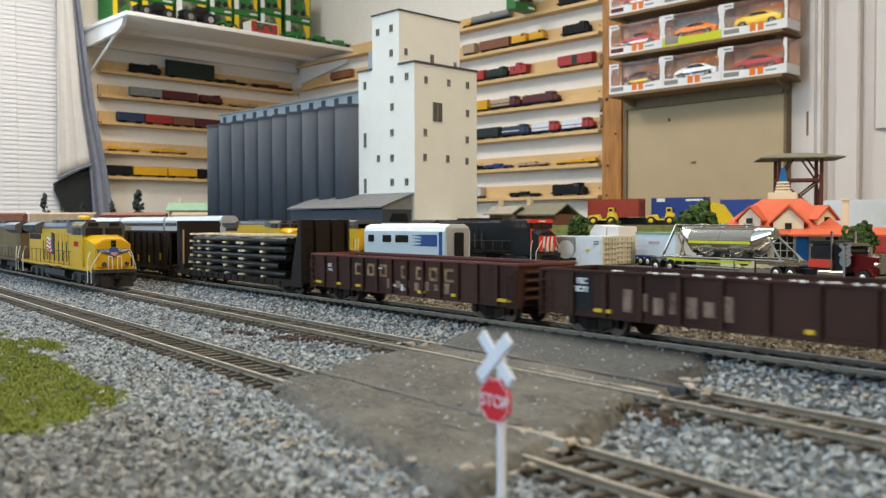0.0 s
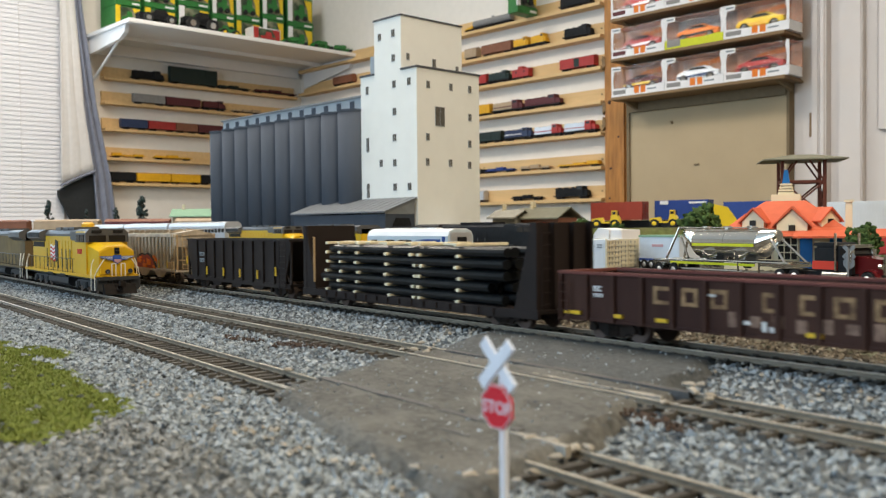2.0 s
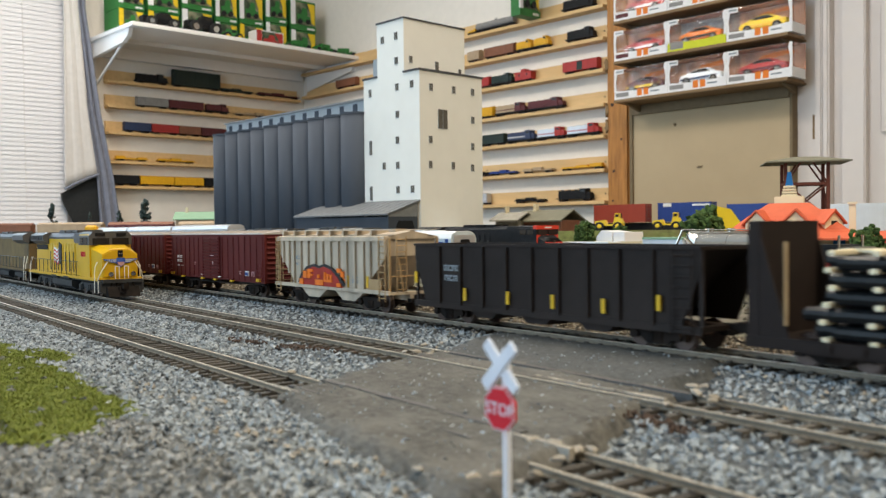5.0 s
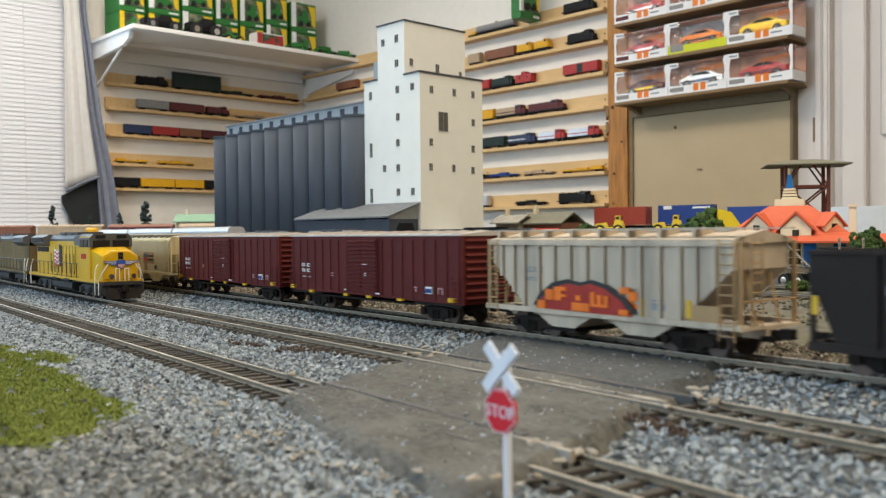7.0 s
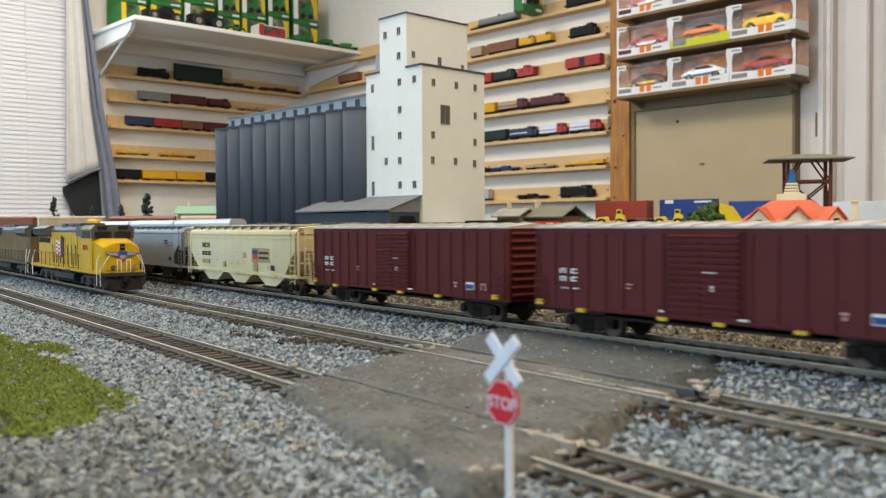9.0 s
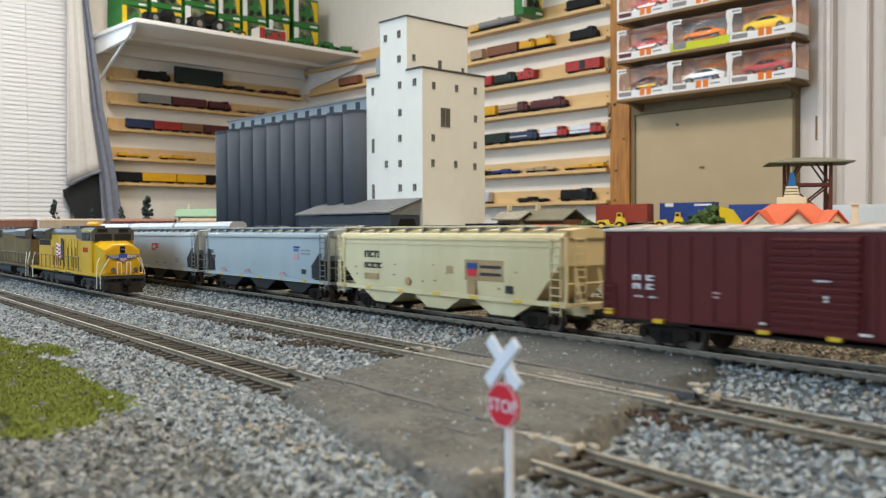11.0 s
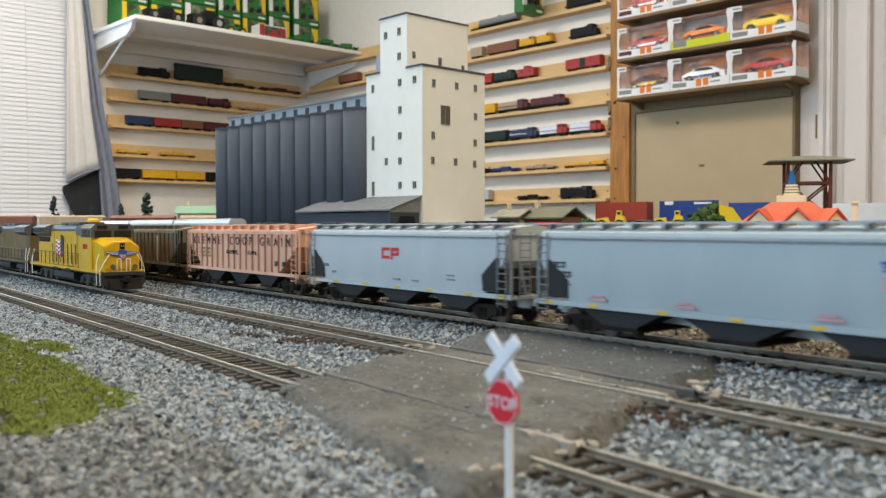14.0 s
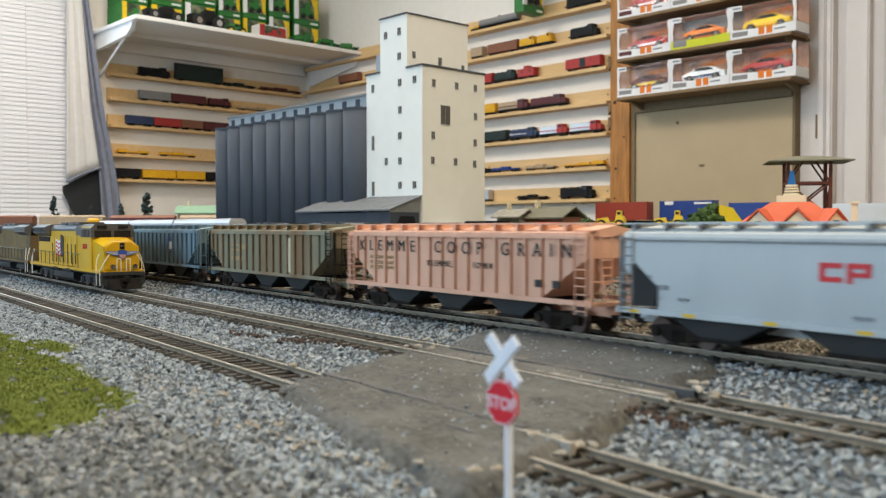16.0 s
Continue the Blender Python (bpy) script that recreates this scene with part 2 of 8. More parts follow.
    "tyre": mat("tyre_rubber", (0.018, 0.018, 0.018), 0.8, var=0.2),
    "orange_roof": mat("orange_roof", (0.52, 0.105, 0.045), 0.6, var=0.08, scale=120, dirt=(0.55, 0.10, 0.04), dirt_amount=0.3),
    "cream": mat("cream_plastic", (0.72, 0.64, 0.44), 0.55, var=0.05),
    "blue_door": mat("blue_door", (0.012, 0.13, 0.36), 0.5, var=0.06),
    "rustic": mat("trestle_brown", (0.12, 0.035, 0.022), 0.7, var=0.2, scale=200),
    "leaf": mat("foliage", (0.05, 0.08, 0.03), 0.9, var=0.4, scale=200, spec=0.1, per=("island", [(0.025, 0.045, 0.015), (0.06, 0.10, 0.03), (0.045, 0.07, 0.025)])),
    "bark": mat("bark", (0.06, 0.04, 0.03), 0.9, var=0.2),
    "far_ground": mat("layout_ground", (0.115, 0.105, 0.085), 0.95, var=0.4, scale=90, bump=0.5, dirt=(0.07, 0.09, 0.03), dirt_amount=0.7, dirt_scale=7),
    "cont_red": mat("container_red", (0.30, 0.05, 0.03), 0.55, var=0.1),
    "cont_blue": mat("container_blue", (0.02, 0.05, 0.22), 0.55, var=0.1),
    "orange_car": mat("toy_orange", (0.72, 0.19, 0.02), 0.35, var=0.06),
    "olive": mat("olive_roof", (0.17, 0.165, 0.12), 0.7, var=0.1),
    "green_roof": mat("green_roof", (0.22, 0.36, 0.24), 0.6, var=0.08),
    "toy_green": mat("toy_green", (0.03, 0.16, 0.035), 0.45, var=0.15, scale=60),
    "toy_yellow": mat("toy_yellow", (0.72, 0.50, 0.02), 0.45, var=0.08),
    "card_white": mat("card_white", (0.75, 0.74, 0.74), 0.4, var=0.05, scale=40),
    "clear": mat("clear_plastic", (0.95, 0.95, 0.95), 0.06, alpha_glass=True),
    "peach": mat("printed_card", (0.40, 0.20, 0.12), 0.3, var=0.55, scale=22, dirt=(0.62, 0.30, 0.16), dirt_amount=0.8, dirt_scale=12),
    "concrete": mat("concrete_grey", (0.30, 0.29, 0.25), 0.85, var=0.2, scale=60, bump=0.2),
    "gold_worn": mat("worn_gold_paint", (0.30, 0.19, 0.10), 0.75, var=0.4, scale=260, dirt=(0.05, 0.024, 0.018), dirt_amount=0.9, dirt_scale=160, spec=0.15),
    "moss": mat("pale_scrub", (0.10, 0.12, 0.04), 0.95, var=0.4, scale=90, bump=0.4, dirt=(0.13, 0.105, 0.06), dirt_amount=0.8, dirt_scale=20, spec=0.1),
    "rust_car": mat("freight_rust", (0.22, 0.09, 0.05), 0.6, var=0.12),
    "tan_car": mat("freight_tan", (0.42, 0.31, 0.20), 0.6, var=0.12),
    "dkgreen_car": mat("freight_dark_green", (0.015, 0.028, 0.024), 0.5, var=0.12),
    "maroon_car": mat("freight_maroon", (0.10, 0.022, 0.025), 0.5, var=0.12),
    "red_car": mat("freight_red", (0.38, 0.035, 0.03), 0.45, var=0.1),
    "navy_car": mat("freight_navy", (0.03, 0.045, 0.10), 0.5, var=0.12),
    "grey_car": mat("freight_grey", (0.24, 0.23, 0.22), 0.55, var=0.12),
    "yellow_car": mat("freight_yellow", (0.68, 0.36, 0.015), 0.45, var=0.08),
}


film = M["film"] = mat("wrinkled_film", (0.92, 0.90, 0.88), 0.05, alpha_glass=True)
_n = film.node_tree.nodes.new("ShaderNodeTexNoise")
_n.inputs["Scale"].default_value, _n.inputs["Detail"].default_value = 28.0, 3.0
_b = film.node_tree.nodes.new("ShaderNodeBump")
_b.inputs["Strength"].default_value, _b.inputs["Distance"].default_value = 0.55, 0.01
_t = film.node_tree.nodes.new("ShaderNodeTexCoord")
film.node_tree.links.new(_t.outputs["Object"], _n.inputs["Vector"])
film.node_tree.links.new(_n.outputs[0], _b.inputs["Height"])
film.node_tree.links.new(_b.outputs[0], film.node_tree.nodes["Principled BSDF"].inputs["Normal"])


# ---------------- mesh helpers ----------------
def link_mesh(name, bm, material, smooth=False):
    me = bpy.data.meshes.new(name)
    bmesh.ops.recalc_face_normals(bm, faces=bm.faces)
    bm.to_mesh(me)
    bm.free()
    if smooth:
        for p in me.polygons:
            p.use_smooth = True
    me.materials.append(M[material])
    return me


def part(name, bm, material, parent, label="", m=None, smooth=False):
    ob = new(name, link_mesh(name, bm, material, smooth))
    ob.parent = parent
    if m is not None:
        ob.matrix_basis = m
    if label:
        ob["label"] = label
    return ob


def again(ob, m, parent=None):
    """Another object on the same mesh, under the same parent."""
    o = new(ob.name.split(".")[0], ob.data)
    o.parent = parent or ob.parent
    o.matrix_basis = m
    return o


def thing(name, m, label, category, group="", kind=""):
    ob = new(name)
    ob.matrix_basis = m
    return tagged(ob, label, category, group, kind)


def single(name, bm, material, m, label, category, group="", kind="", smooth=False):
    ob = new(name, link_mesh(name, bm, material, smooth))
    ob.matrix_basis = m
    return tagged(ob, label, category, group, kind)


def box(x0, x1, y0, y1, z0, z1, bm=None, bevel=0.0):
    bm = bm or bmesh.new()
    vs = [bm.verts.new((x, y, z)) for x in (x0, x1) for y in (y0, y1) for z in (z0, z1)]
    fs = [bm.faces.new([vs[i] for i in q]) for q in ((0, 1, 3, 2), (4, 6, 7, 5), (0, 4, 5, 1), (2, 3, 7, 6), (0, 2, 6, 4), (1, 5, 7, 3))]
    if bevel:
        bmesh.ops.bevel(bm, geom=list({e for f in fs for e in f.edges}), offset=bevel, segments=2, affect="EDGES")
    return bm


def rod(p0, p1, r, n=8, bm=None, r1=None):
    bm = bm or bmesh.new()
    p0, p1 = Vector(p0), Vector(p1)
    q = (p1 - p0).to_track_quat("Z", "Y")
    r1 = r if r1 is None else r1
    a = [bm.verts.new(p0 + q @ Vector((r * math.cos(2 * math.pi * i / n), r * math.sin(2 * math.pi * i / n), 0))) for i in range(n)]
    b = [bm.verts.new(p1 + q @ Vector((r1 * math.cos(2 * math.pi * i / n), r1 * math.sin(2 * math.pi * i / n), 0))) for i in range(n)]
    for i in range(n):
        j = (i + 1) % n
        bm.faces.new((a[i], a[j], b[j], b[i]))
    bm.faces.new(a[::-1])
    bm.faces.new(b)
    return bm


def path_rod(pts, r, bm=None, n=6):
    bm = bm or bmesh.new()
    for a, b in zip(pts[:-1], pts[1:]):
        rod(a, b, r, n, bm)
    return bm


def extrude(profile, axis, a, b, bm=None):
    """A closed profile drawn out along an axis. For axis x the profile is (y, z), for y (x, z), for z (x, y)."""
    bm = bm or bmesh.new()

    def at(p, d):
        return (d, p[0], p[1]) if axis == "x" else (p[0], d, p[1]) if axis == "y" else (p[0], p[1], d)

    va = [bm.verts.new(at(p, a)) for p in profile]
    vb = [bm.verts.new(at(p, b)) for p in profile]
    k = len(profile)
    for i in range(k):
        j = (i + 1) % k
        bm.faces.new((va[i], va[j], vb[j], vb[i]))
    bm.faces.new(va[::-1])
    bm.faces.new(vb)
    return bm


def letters(name, words, size, material, parent, m, depth=0.0002, spacing=1.0):
    cu = bpy.data.curves.new(name, "FONT")
    cu.body, cu.size, cu.extrude, cu.space_character, cu.resolution_u = words, size, depth, spacing, 3
    tmp = bpy.data.objects.new(name, cu)
    scene.collection.objects.link(tmp)
    dg = bpy.context.evaluated_depsgraph_get()
    me = bpy.data.meshes.new_from_object(tmp.evaluated_get(dg))
    bpy.data.objects.remove(tmp)
    me.materials.clear()
    me.materials.append(M[material])
    ob = new(name, me)
    ob.parent = parent
    ob.matrix_basis = m
    return ob


# ---------------- the room ----------------
def structure(name, bm, material, label, m=RM):
    return single(name, bm, material, m, label, name.split("_")[0], kind="structure")


def build_room():
    wv0, wv1, wz0, wz1 = -0.25, 1.50, 0.10, 1.5          # the window's opening
    bm = box(U0 - 0.12, U0, V0 - 0.12, wv0, ZF, ZC)
    box(U0 - 0.12, U0, wv1, V1 + 0.12, ZF, ZC, bm)
    box(U0 - 0.12, U0, wv0, wv1, ZF, wz0, bm)
    box(U0 - 0.12, U0, wv0, wv1, wz1, ZC, bm)
    structure("wall_west", bm, "wall", "off-white painted wall with a wide window")
    structure("wall_north", box(U0, U1, V1, V1 + 0.12, ZF, ZC), "wall", "off-white painted wall behind narrow pine shelves")
    structure("wall_south", box(U0, U1, V0 - 0.12, V0, ZF, ZC), "wall", "plain off-white painted wall")
    structure("wall_east", box(U1, U1 + 0.12, V0 - 0.12, V1 + 0.12, ZF, ZC), "wall", "plain off-white painted wall")
    structure("ceiling", box(U0 - 0.12, U1 + 0.12, V0 - 0.12, V1 + 0.12, ZC, ZC + 0.1), "ceiling", "plain white painted ceiling")
    structure("floor", box(U0 - 0.12, U1 + 0.12, V0 - 0.12, V1 + 0.12, ZF - 0.1, ZF), "floor", "brown wooden room floor")
    # window with its blind
    w = thing("window_1", RM, "window with a closed white slatted blind", "window", kind="structure")
    bm = box(U0 - 0.10, U0 + 0.02, wv0 - 0.06, wv0, wz0 - 0.06, wz1 + 0.06)
    box(U0 - 0.10, U0 + 0.02, wv1, wv1 + 0.05, wz0 - 0.06, wz1 + 0.06, bm)
    box(U0 - 0.10, U0 + 0.02, wv0, wv1, wz1, wz1 + 0.06, bm)
    part("window_frame", bm, "white_trim", w)
    part("window_sill", box(U0 - 0.10, U0 + 0.06, wv0 - 0.08, wv1 + 0.07, wz0 - 0.03, wz0), "white_trim", w)
    g = part("pane", box(U0 - 0.085, U0 - 0.08, wv0, wv1, wz0, wz1), "clear", w)
    g.visible_shadow = False
    slat = extrude([(0.0030, -0.0108), (0.0040, -0.0104), (0.0022, 0.0000), (-0.0008, 0.0110), (-0.0018, 0.0107), (0.0010, 0.0000)], "y", wv0 + 0.01, wv1 + 0.015)
    first = part("slat", slat, "blind", w, "white vinyl blind slat", m=pose(U0 + 0.03, 0, wz0 + 0.015))
    n = int((wz1 - wz0) / 0.0195)
    for i in range(1, n):
        again(first, pose(U0 + 0.03, 0, wz0 + 0.015 + i * 0.0195))
    bm = bmesh.new()
    for v in (0.1, 0.75, 1.34):
        rod((U0 + 0.038, v, wz0 + 0.01), (U0 + 0.038, v, wz1), 0.0012, 5, bm)
    part("cord", bm, "white_paint", w)


build_room()


# ---------------- layout ground and tracks ----------------
T1, T2, T3 = 0.2775, 0.210, 0.1505      # centre lines
R1, R2, R3 = 0.0147, 0.0105, 0.0050     # rail tops
RY = 0.0125                             # rail top of the yard
GAUGE = 0.0172


def bell(d, flat, slope):
    return max(0.0, min(1.0, 1 - (abs(d) - flat) / slope))


def ground_z(x, y):
    """The height of the layout's surface."""
    base = 0.001 if y < 0.13 else 0.001 + 0.0035 * min(1, (y - 0.13) / 0.08)
    z = base + (0.0022 - base) * bell(y - T3, 0.016, 0.012)
    z = max(z, 0.0064 * bell(y - T2, 0.017, 0.022))
    z = max(z, 0.0112 * bell(y - T1, 0.0185, 0.036))
    if y > 0.296:
        z = max(z, 0.0090)
    for t, top in ((T1, R1), (T2, R2), (T3, R3)):
        if abs(y - t) < 0.0162:
            z = top - 0.0038
    return z + 0.0006 * noise.noise((x * 18, y * 18, 0.3))


def on_road(x, y):
    """Inside the road that crosses the tracks."""
    wob = 0.006 * noise.noise((x * 40, y * 40, 2.0)) + 0.004 * noise.noise((x * 110, y * 110, 5.0))
    left = -0.283 - 0.21 * (y - 0.12) + wob
    right = -0.149 - 0.34 * (y - 0.125) + wob
    return left < x < right and 0.113 + 0.004 * noise.noise((x * 50, 1, 1)) < y < 0.2665 and not (y < 0.135 and x < -0.283 + (0.135 - y) * 6)


def build_ground():
    xs = np.concatenate([np.linspace(-4.2, -1.3, 30)[:-1], np.arange(-1.3, 0.3, 0.008), np.linspace(0.3, 3.0, 20)])
    ys = np.concatenate([np.linspace(-2.4, 0.02, 14)[:-1], np.arange(0.02, 0.36, 0.006), np.linspace(0.36, 3.1, 60)])
    vs, fs = [], []
    ny = len(ys)
    for x in xs:
        for y in ys:
            vs.append((x, y, ground_z(x, y)))
    back = RM.inverted()
    for i in range(len(xs) - 1):
        for j in range(ny - 1):
            a = i * ny + j
            c = back @ Vector(((xs[i] + xs[i + 1]) / 2, (ys[j] + ys[j + 1]) / 2, 0))
            if not (U0 < c.x < U1 and V0 < c.y < V1):
                continue
            fs.append((a, a + ny, a + ny + 1, a + 1))
    me = bpy.data.meshes.new("ground")
    me.from_pydata(vs, [], fs)
    me.materials.append(M["gravel_base"])
    me.materials.append(M["far_ground"])
    for p in me.polygons:
        p.use_smooth = True
        if p.center.y > 0.33:
            p.material_index = 1
    tagged(new("ground", me), "grey ballasted model railway ground", "ground", kind="structure")


build_ground()


def build_road():
    bm = bmesh.new()
    step = 0.003
    grid = {}

    def vert(i, j):
        if (i, j) not in grid:
            x, y = i * step, j * step
            grid[i, j] = bm.verts.new((x, y, 0))
        return grid[i, j]

    cells = set()
    for i in range(-120, -35):
        for j in range(30, 98):
            if on_road((i + 0.5) * step, (j + 0.5) * step):
                cells.add((i, j))
    for i, j in sorted(cells):
        bm.faces.new((vert(i, j), vert(i + 1, j), vert(i + 1, j + 1), vert(i, j + 1)))
    for (i, j), v in grid.items():
        x, y = v.co.x, v.co.y
        edge = sum((i + a, j + b) in cells for a in (-1, 0) for b in (-1, 0)) < 4
        top = 0.0050 + 0.0052 * max(0, min(1, (y - 0.135) / 0.07)) + 0.0032 * max(0, min(1, (y - 0.224) / 0.036))
        z = top + 0.0006 * noise.noise((x * 30, y * 30, 7)) + 0.0003 * noise.noise((x * 150, y * 150, 9))
        v.co.z = (ground_z(x, y) - 0.0006) if edge else max(z, ground_z(x, y) + 0.0006)
        v.co.x += 0.0012 * noise.noise((x * 200, y * 200, 3))
        v.co.y += 0.0012 * noise.noise((x * 200, y * 200, 4))
    ob = single("road", bm, "road", pose(0, 0, 0), "worn grey-brown dirt road over the tracks", "road", kind="structure", smooth=True)
    ob.data.materials.append(M["apron"])
    for p in ob.data.polygons:
        if p.center.y > 0.2225 + 0.003 * noise.noise((p.center.x * 60, 0, 0)):
            p.material_index = 1


build_road()

RAIL = [(-0.0010, 0), (0.0010, 0), (0.0010, 0.0003), (0.00025, 0.0005), (0.00025, 0.0011), (0.0005, 0.0013), (0.0005, 0.00175), (-0.0005, 0.00175), (-0.0005, 0.0013), (-0.00025, 0.0011), (-0.00025, 0.0005), (-0.0010, 0.0003)]


def build_track(y0, top, label, x0=-2.9, x1=2.4, spacing=0.0078, near=(-1.05, 0.0), skip=None):
    t = thing("railway_track", pose(0, y0, top), label, "railway track", "tracks through the crossing")
    for s in (-1, 1):
        r = part("rail", extrude([(a, b - 0.0019) for a, b in RAIL], "x", x0, x1), "rail_side", t, "weathered rail with a bright head", m=pose(0, s * GAUGE / 2, 0))
        part("rail_head", box(x0, x1, -0.00045, 0.00045, -0.00025, 0.0), "rail_top", r)
    rnd = random.Random(int(y0 * 1000))
    first = None
    rest = bmesh.new()
    x = x0
    while x < x1:
        m = pose(x, rnd.uniform(-0.0003, 0.0003), -0.0019 + rnd.uniform(-0.0002, 0.0002), 0, 0, rnd.uniform(-1, 1))
        if near[0] < x < near[1]:
            if first is None:
                bm = box(-0.0013, 0.0013, -0.0150, 0.0150, -0.0022, 0)
                for s in (-1, 1):
                    for q in (-1, 1):
                        box(-0.0009, 0.0009, s * GAUGE / 2 + q * 0.0019 - 0.0006, s * GAUGE / 2 + q * 0.0019 + 0.0006, 0, 0.0005, bm)
                first = part("tie", bm, "tie", t, m=m)
            else:
                again(first, m)
        else:
            box(x - 0.0013, x + 0.0013, -0.015, 0.015, -0.0042, -0.0019, rest)
        x += spacing
    far = part("tie_row", rest, "tie", t)
    far["kind"] = "stuff"
    return t


build_track(T1, R1, "raised main track on grey ballast under the train")
build_track(T2, R2, "siding track on grey ballast, bright rail heads")
build_track(T3, R3, "weathered track sunk in the dirt road")
build_track(0.60, RY, "yard track behind the main line", near=(0, 0))
build_track(0.685, RY, "second yard track behind the main line", near=(0, 0))

# ---------------- rolling stock ----------------
D = 0.26


def make_truck():
    """The parts of one freight truck, as pairs of mesh and material."""
    out = []
    wheel = bmesh.new()
    for x in (0.0,):
        for s in (-1, 1):
            rod((x, s * 0.0079, 0.0053), (x, s * 0.0095, 0.0053), 0.0053, 16, wheel)
            rod((x, s * 0.0072, 0.0053), (x, s * 0.0079, 0.0053), 0.0060, 16, wheel)
        rod((x, -0.008, 0.0053), (x, 0.008, 0.0053), 0.0011, 8, wheel)
    frame_bm = bmesh.new()
    for s in (-1, 1):
        prof = [(-0.0135, 0.0035), (-0.0135, 0.0073), (-0.008, 0.0083), (0.008, 0.0083), (0.0135, 0.0073), (0.0135, 0.0035), (0.0085, 0.0045), (0.0045, 0.0018), (-0.0045, 0.0018), (-0.0085, 0.0045)]
        extrude(prof, "y", s * 0.0105, s * 0.0125, frame_bm)
        for x in (-0.0102, 0.0102):
            rod((x, s * 0.0125, 0.0053), (x, s * 0.0138, 0.0053), 0.0019, 8, frame_bm)
        for x in (-0.002, 0, 0.002):
            rod((x, s * 0.0128, 0.0025), (x, s * 0.0128, 0.0066), 0.0009, 6, frame_bm)
    box(-0.002, 0.002, -0.0105, 0.0105, 0.004, 0.0085, frame_bm)
    return link_mesh("wheelset", wheel, "wheel"), link_mesh("side_frame", frame_bm, "under")


WHEEL_MESH, FRAME_MESH = make_truck()
_c = box(-0.003, 0.006, -0.0011, 0.0011, 0.0082, 0.0105)
box(0.004, 0.0085, -0.0019, 0.0019, 0.0076, 0.0112, _c)
box(-0.002, 0.002, -0.004, 0.004, 0.0065, 0.0085, _c)
path_rod([(0.002, -0.0025, 0.0085), (0.004, -0.003, 0.005), (0.007, -0.001, 0.004)], 0.0004, _c)
COUPLER_MESH = link_mesh("coupler", _c, "under")


def running_gear(car, length, inset=0.026):
    for s in (-1, 1):
        t = new("truck", FRAME_MESH)
        t.parent = car
        t.matrix_basis = pose(s * (length / 2 - inset), 0, 0)
        for wx in (-0.0102, 0.0102):
            w = new("wheelset", WHEEL_MESH)
            w.parent = t
            w.matrix_basis = pose(wx, 0, 0)
        c = new("coupler", COUPLER_MESH)
        c.parent = car
        c.matrix_basis = pose(s * (length / 2), 0, 0, 0, 0, 0 if s > 0 else 180)


def ladder(car, x, y, z0, z1, material, width=0.0055, along="x", name="ladder", rungs=7):
    bm = bmesh.new()
    for s in (-0.5, 0.5):
        a = (x + s * width, y) if along == "x" else (x, y + s * width)
        rod((*a, z0), (*a, z1), 0.00032, 5, bm)
    for i in range(rungs):
        z = z0 + (z1 - z0) * (i + 0.5) / rungs
        if along == "x":
            rod((x - width / 2, y, z), (x + width / 2, y, z), 0.00028, 5, bm)
        else:
            rod((x, y - width / 2, z), (x, y + width / 2, z), 0.00028, 5, bm)
    return part(name, bm, material, car)


def bars(car, rows, material, y, name="marking"):
    """Raised flat marks on the side: rows of x0, x1, z0, z1."""
    for x0, x1, z0, z1 in rows:
        part(name, box(x0, x1, y - 0.00025, y + 0.0002, z0, z1), material, car)


def codes(x, z, n, w, h, gap=0.35):
    """A short row of n upright blocks that stands for a number."""
    out = []
    for i in range(n):
        a = x + i * w * (1 + gap)
        out += [(a, a + w * 0.30, z, z + h), (a + w * 0.30, a + w, z + h * 0.72, z + h)]
        out += [(a + w * 0.30, a + w, z, z + h * 0.26)] if i % 2 else [(a + w * 0.70, a + w, z, z + h * 0.72)]
    return out


CARS = []


def new_car(name, s0, s1, label):
    """A car whose ends stand at s0 and s1 (in side distances) when the train starts."""
    length = (s1 - s0) * D
    car = thing(name, pose((s0 + s1) / 2 * D, T1, R1), label, "freight car", "cars of the moving train")
    CARS.append((car, (s0 + s1) / 2 * D))
    return car, length


HW = 0.0175


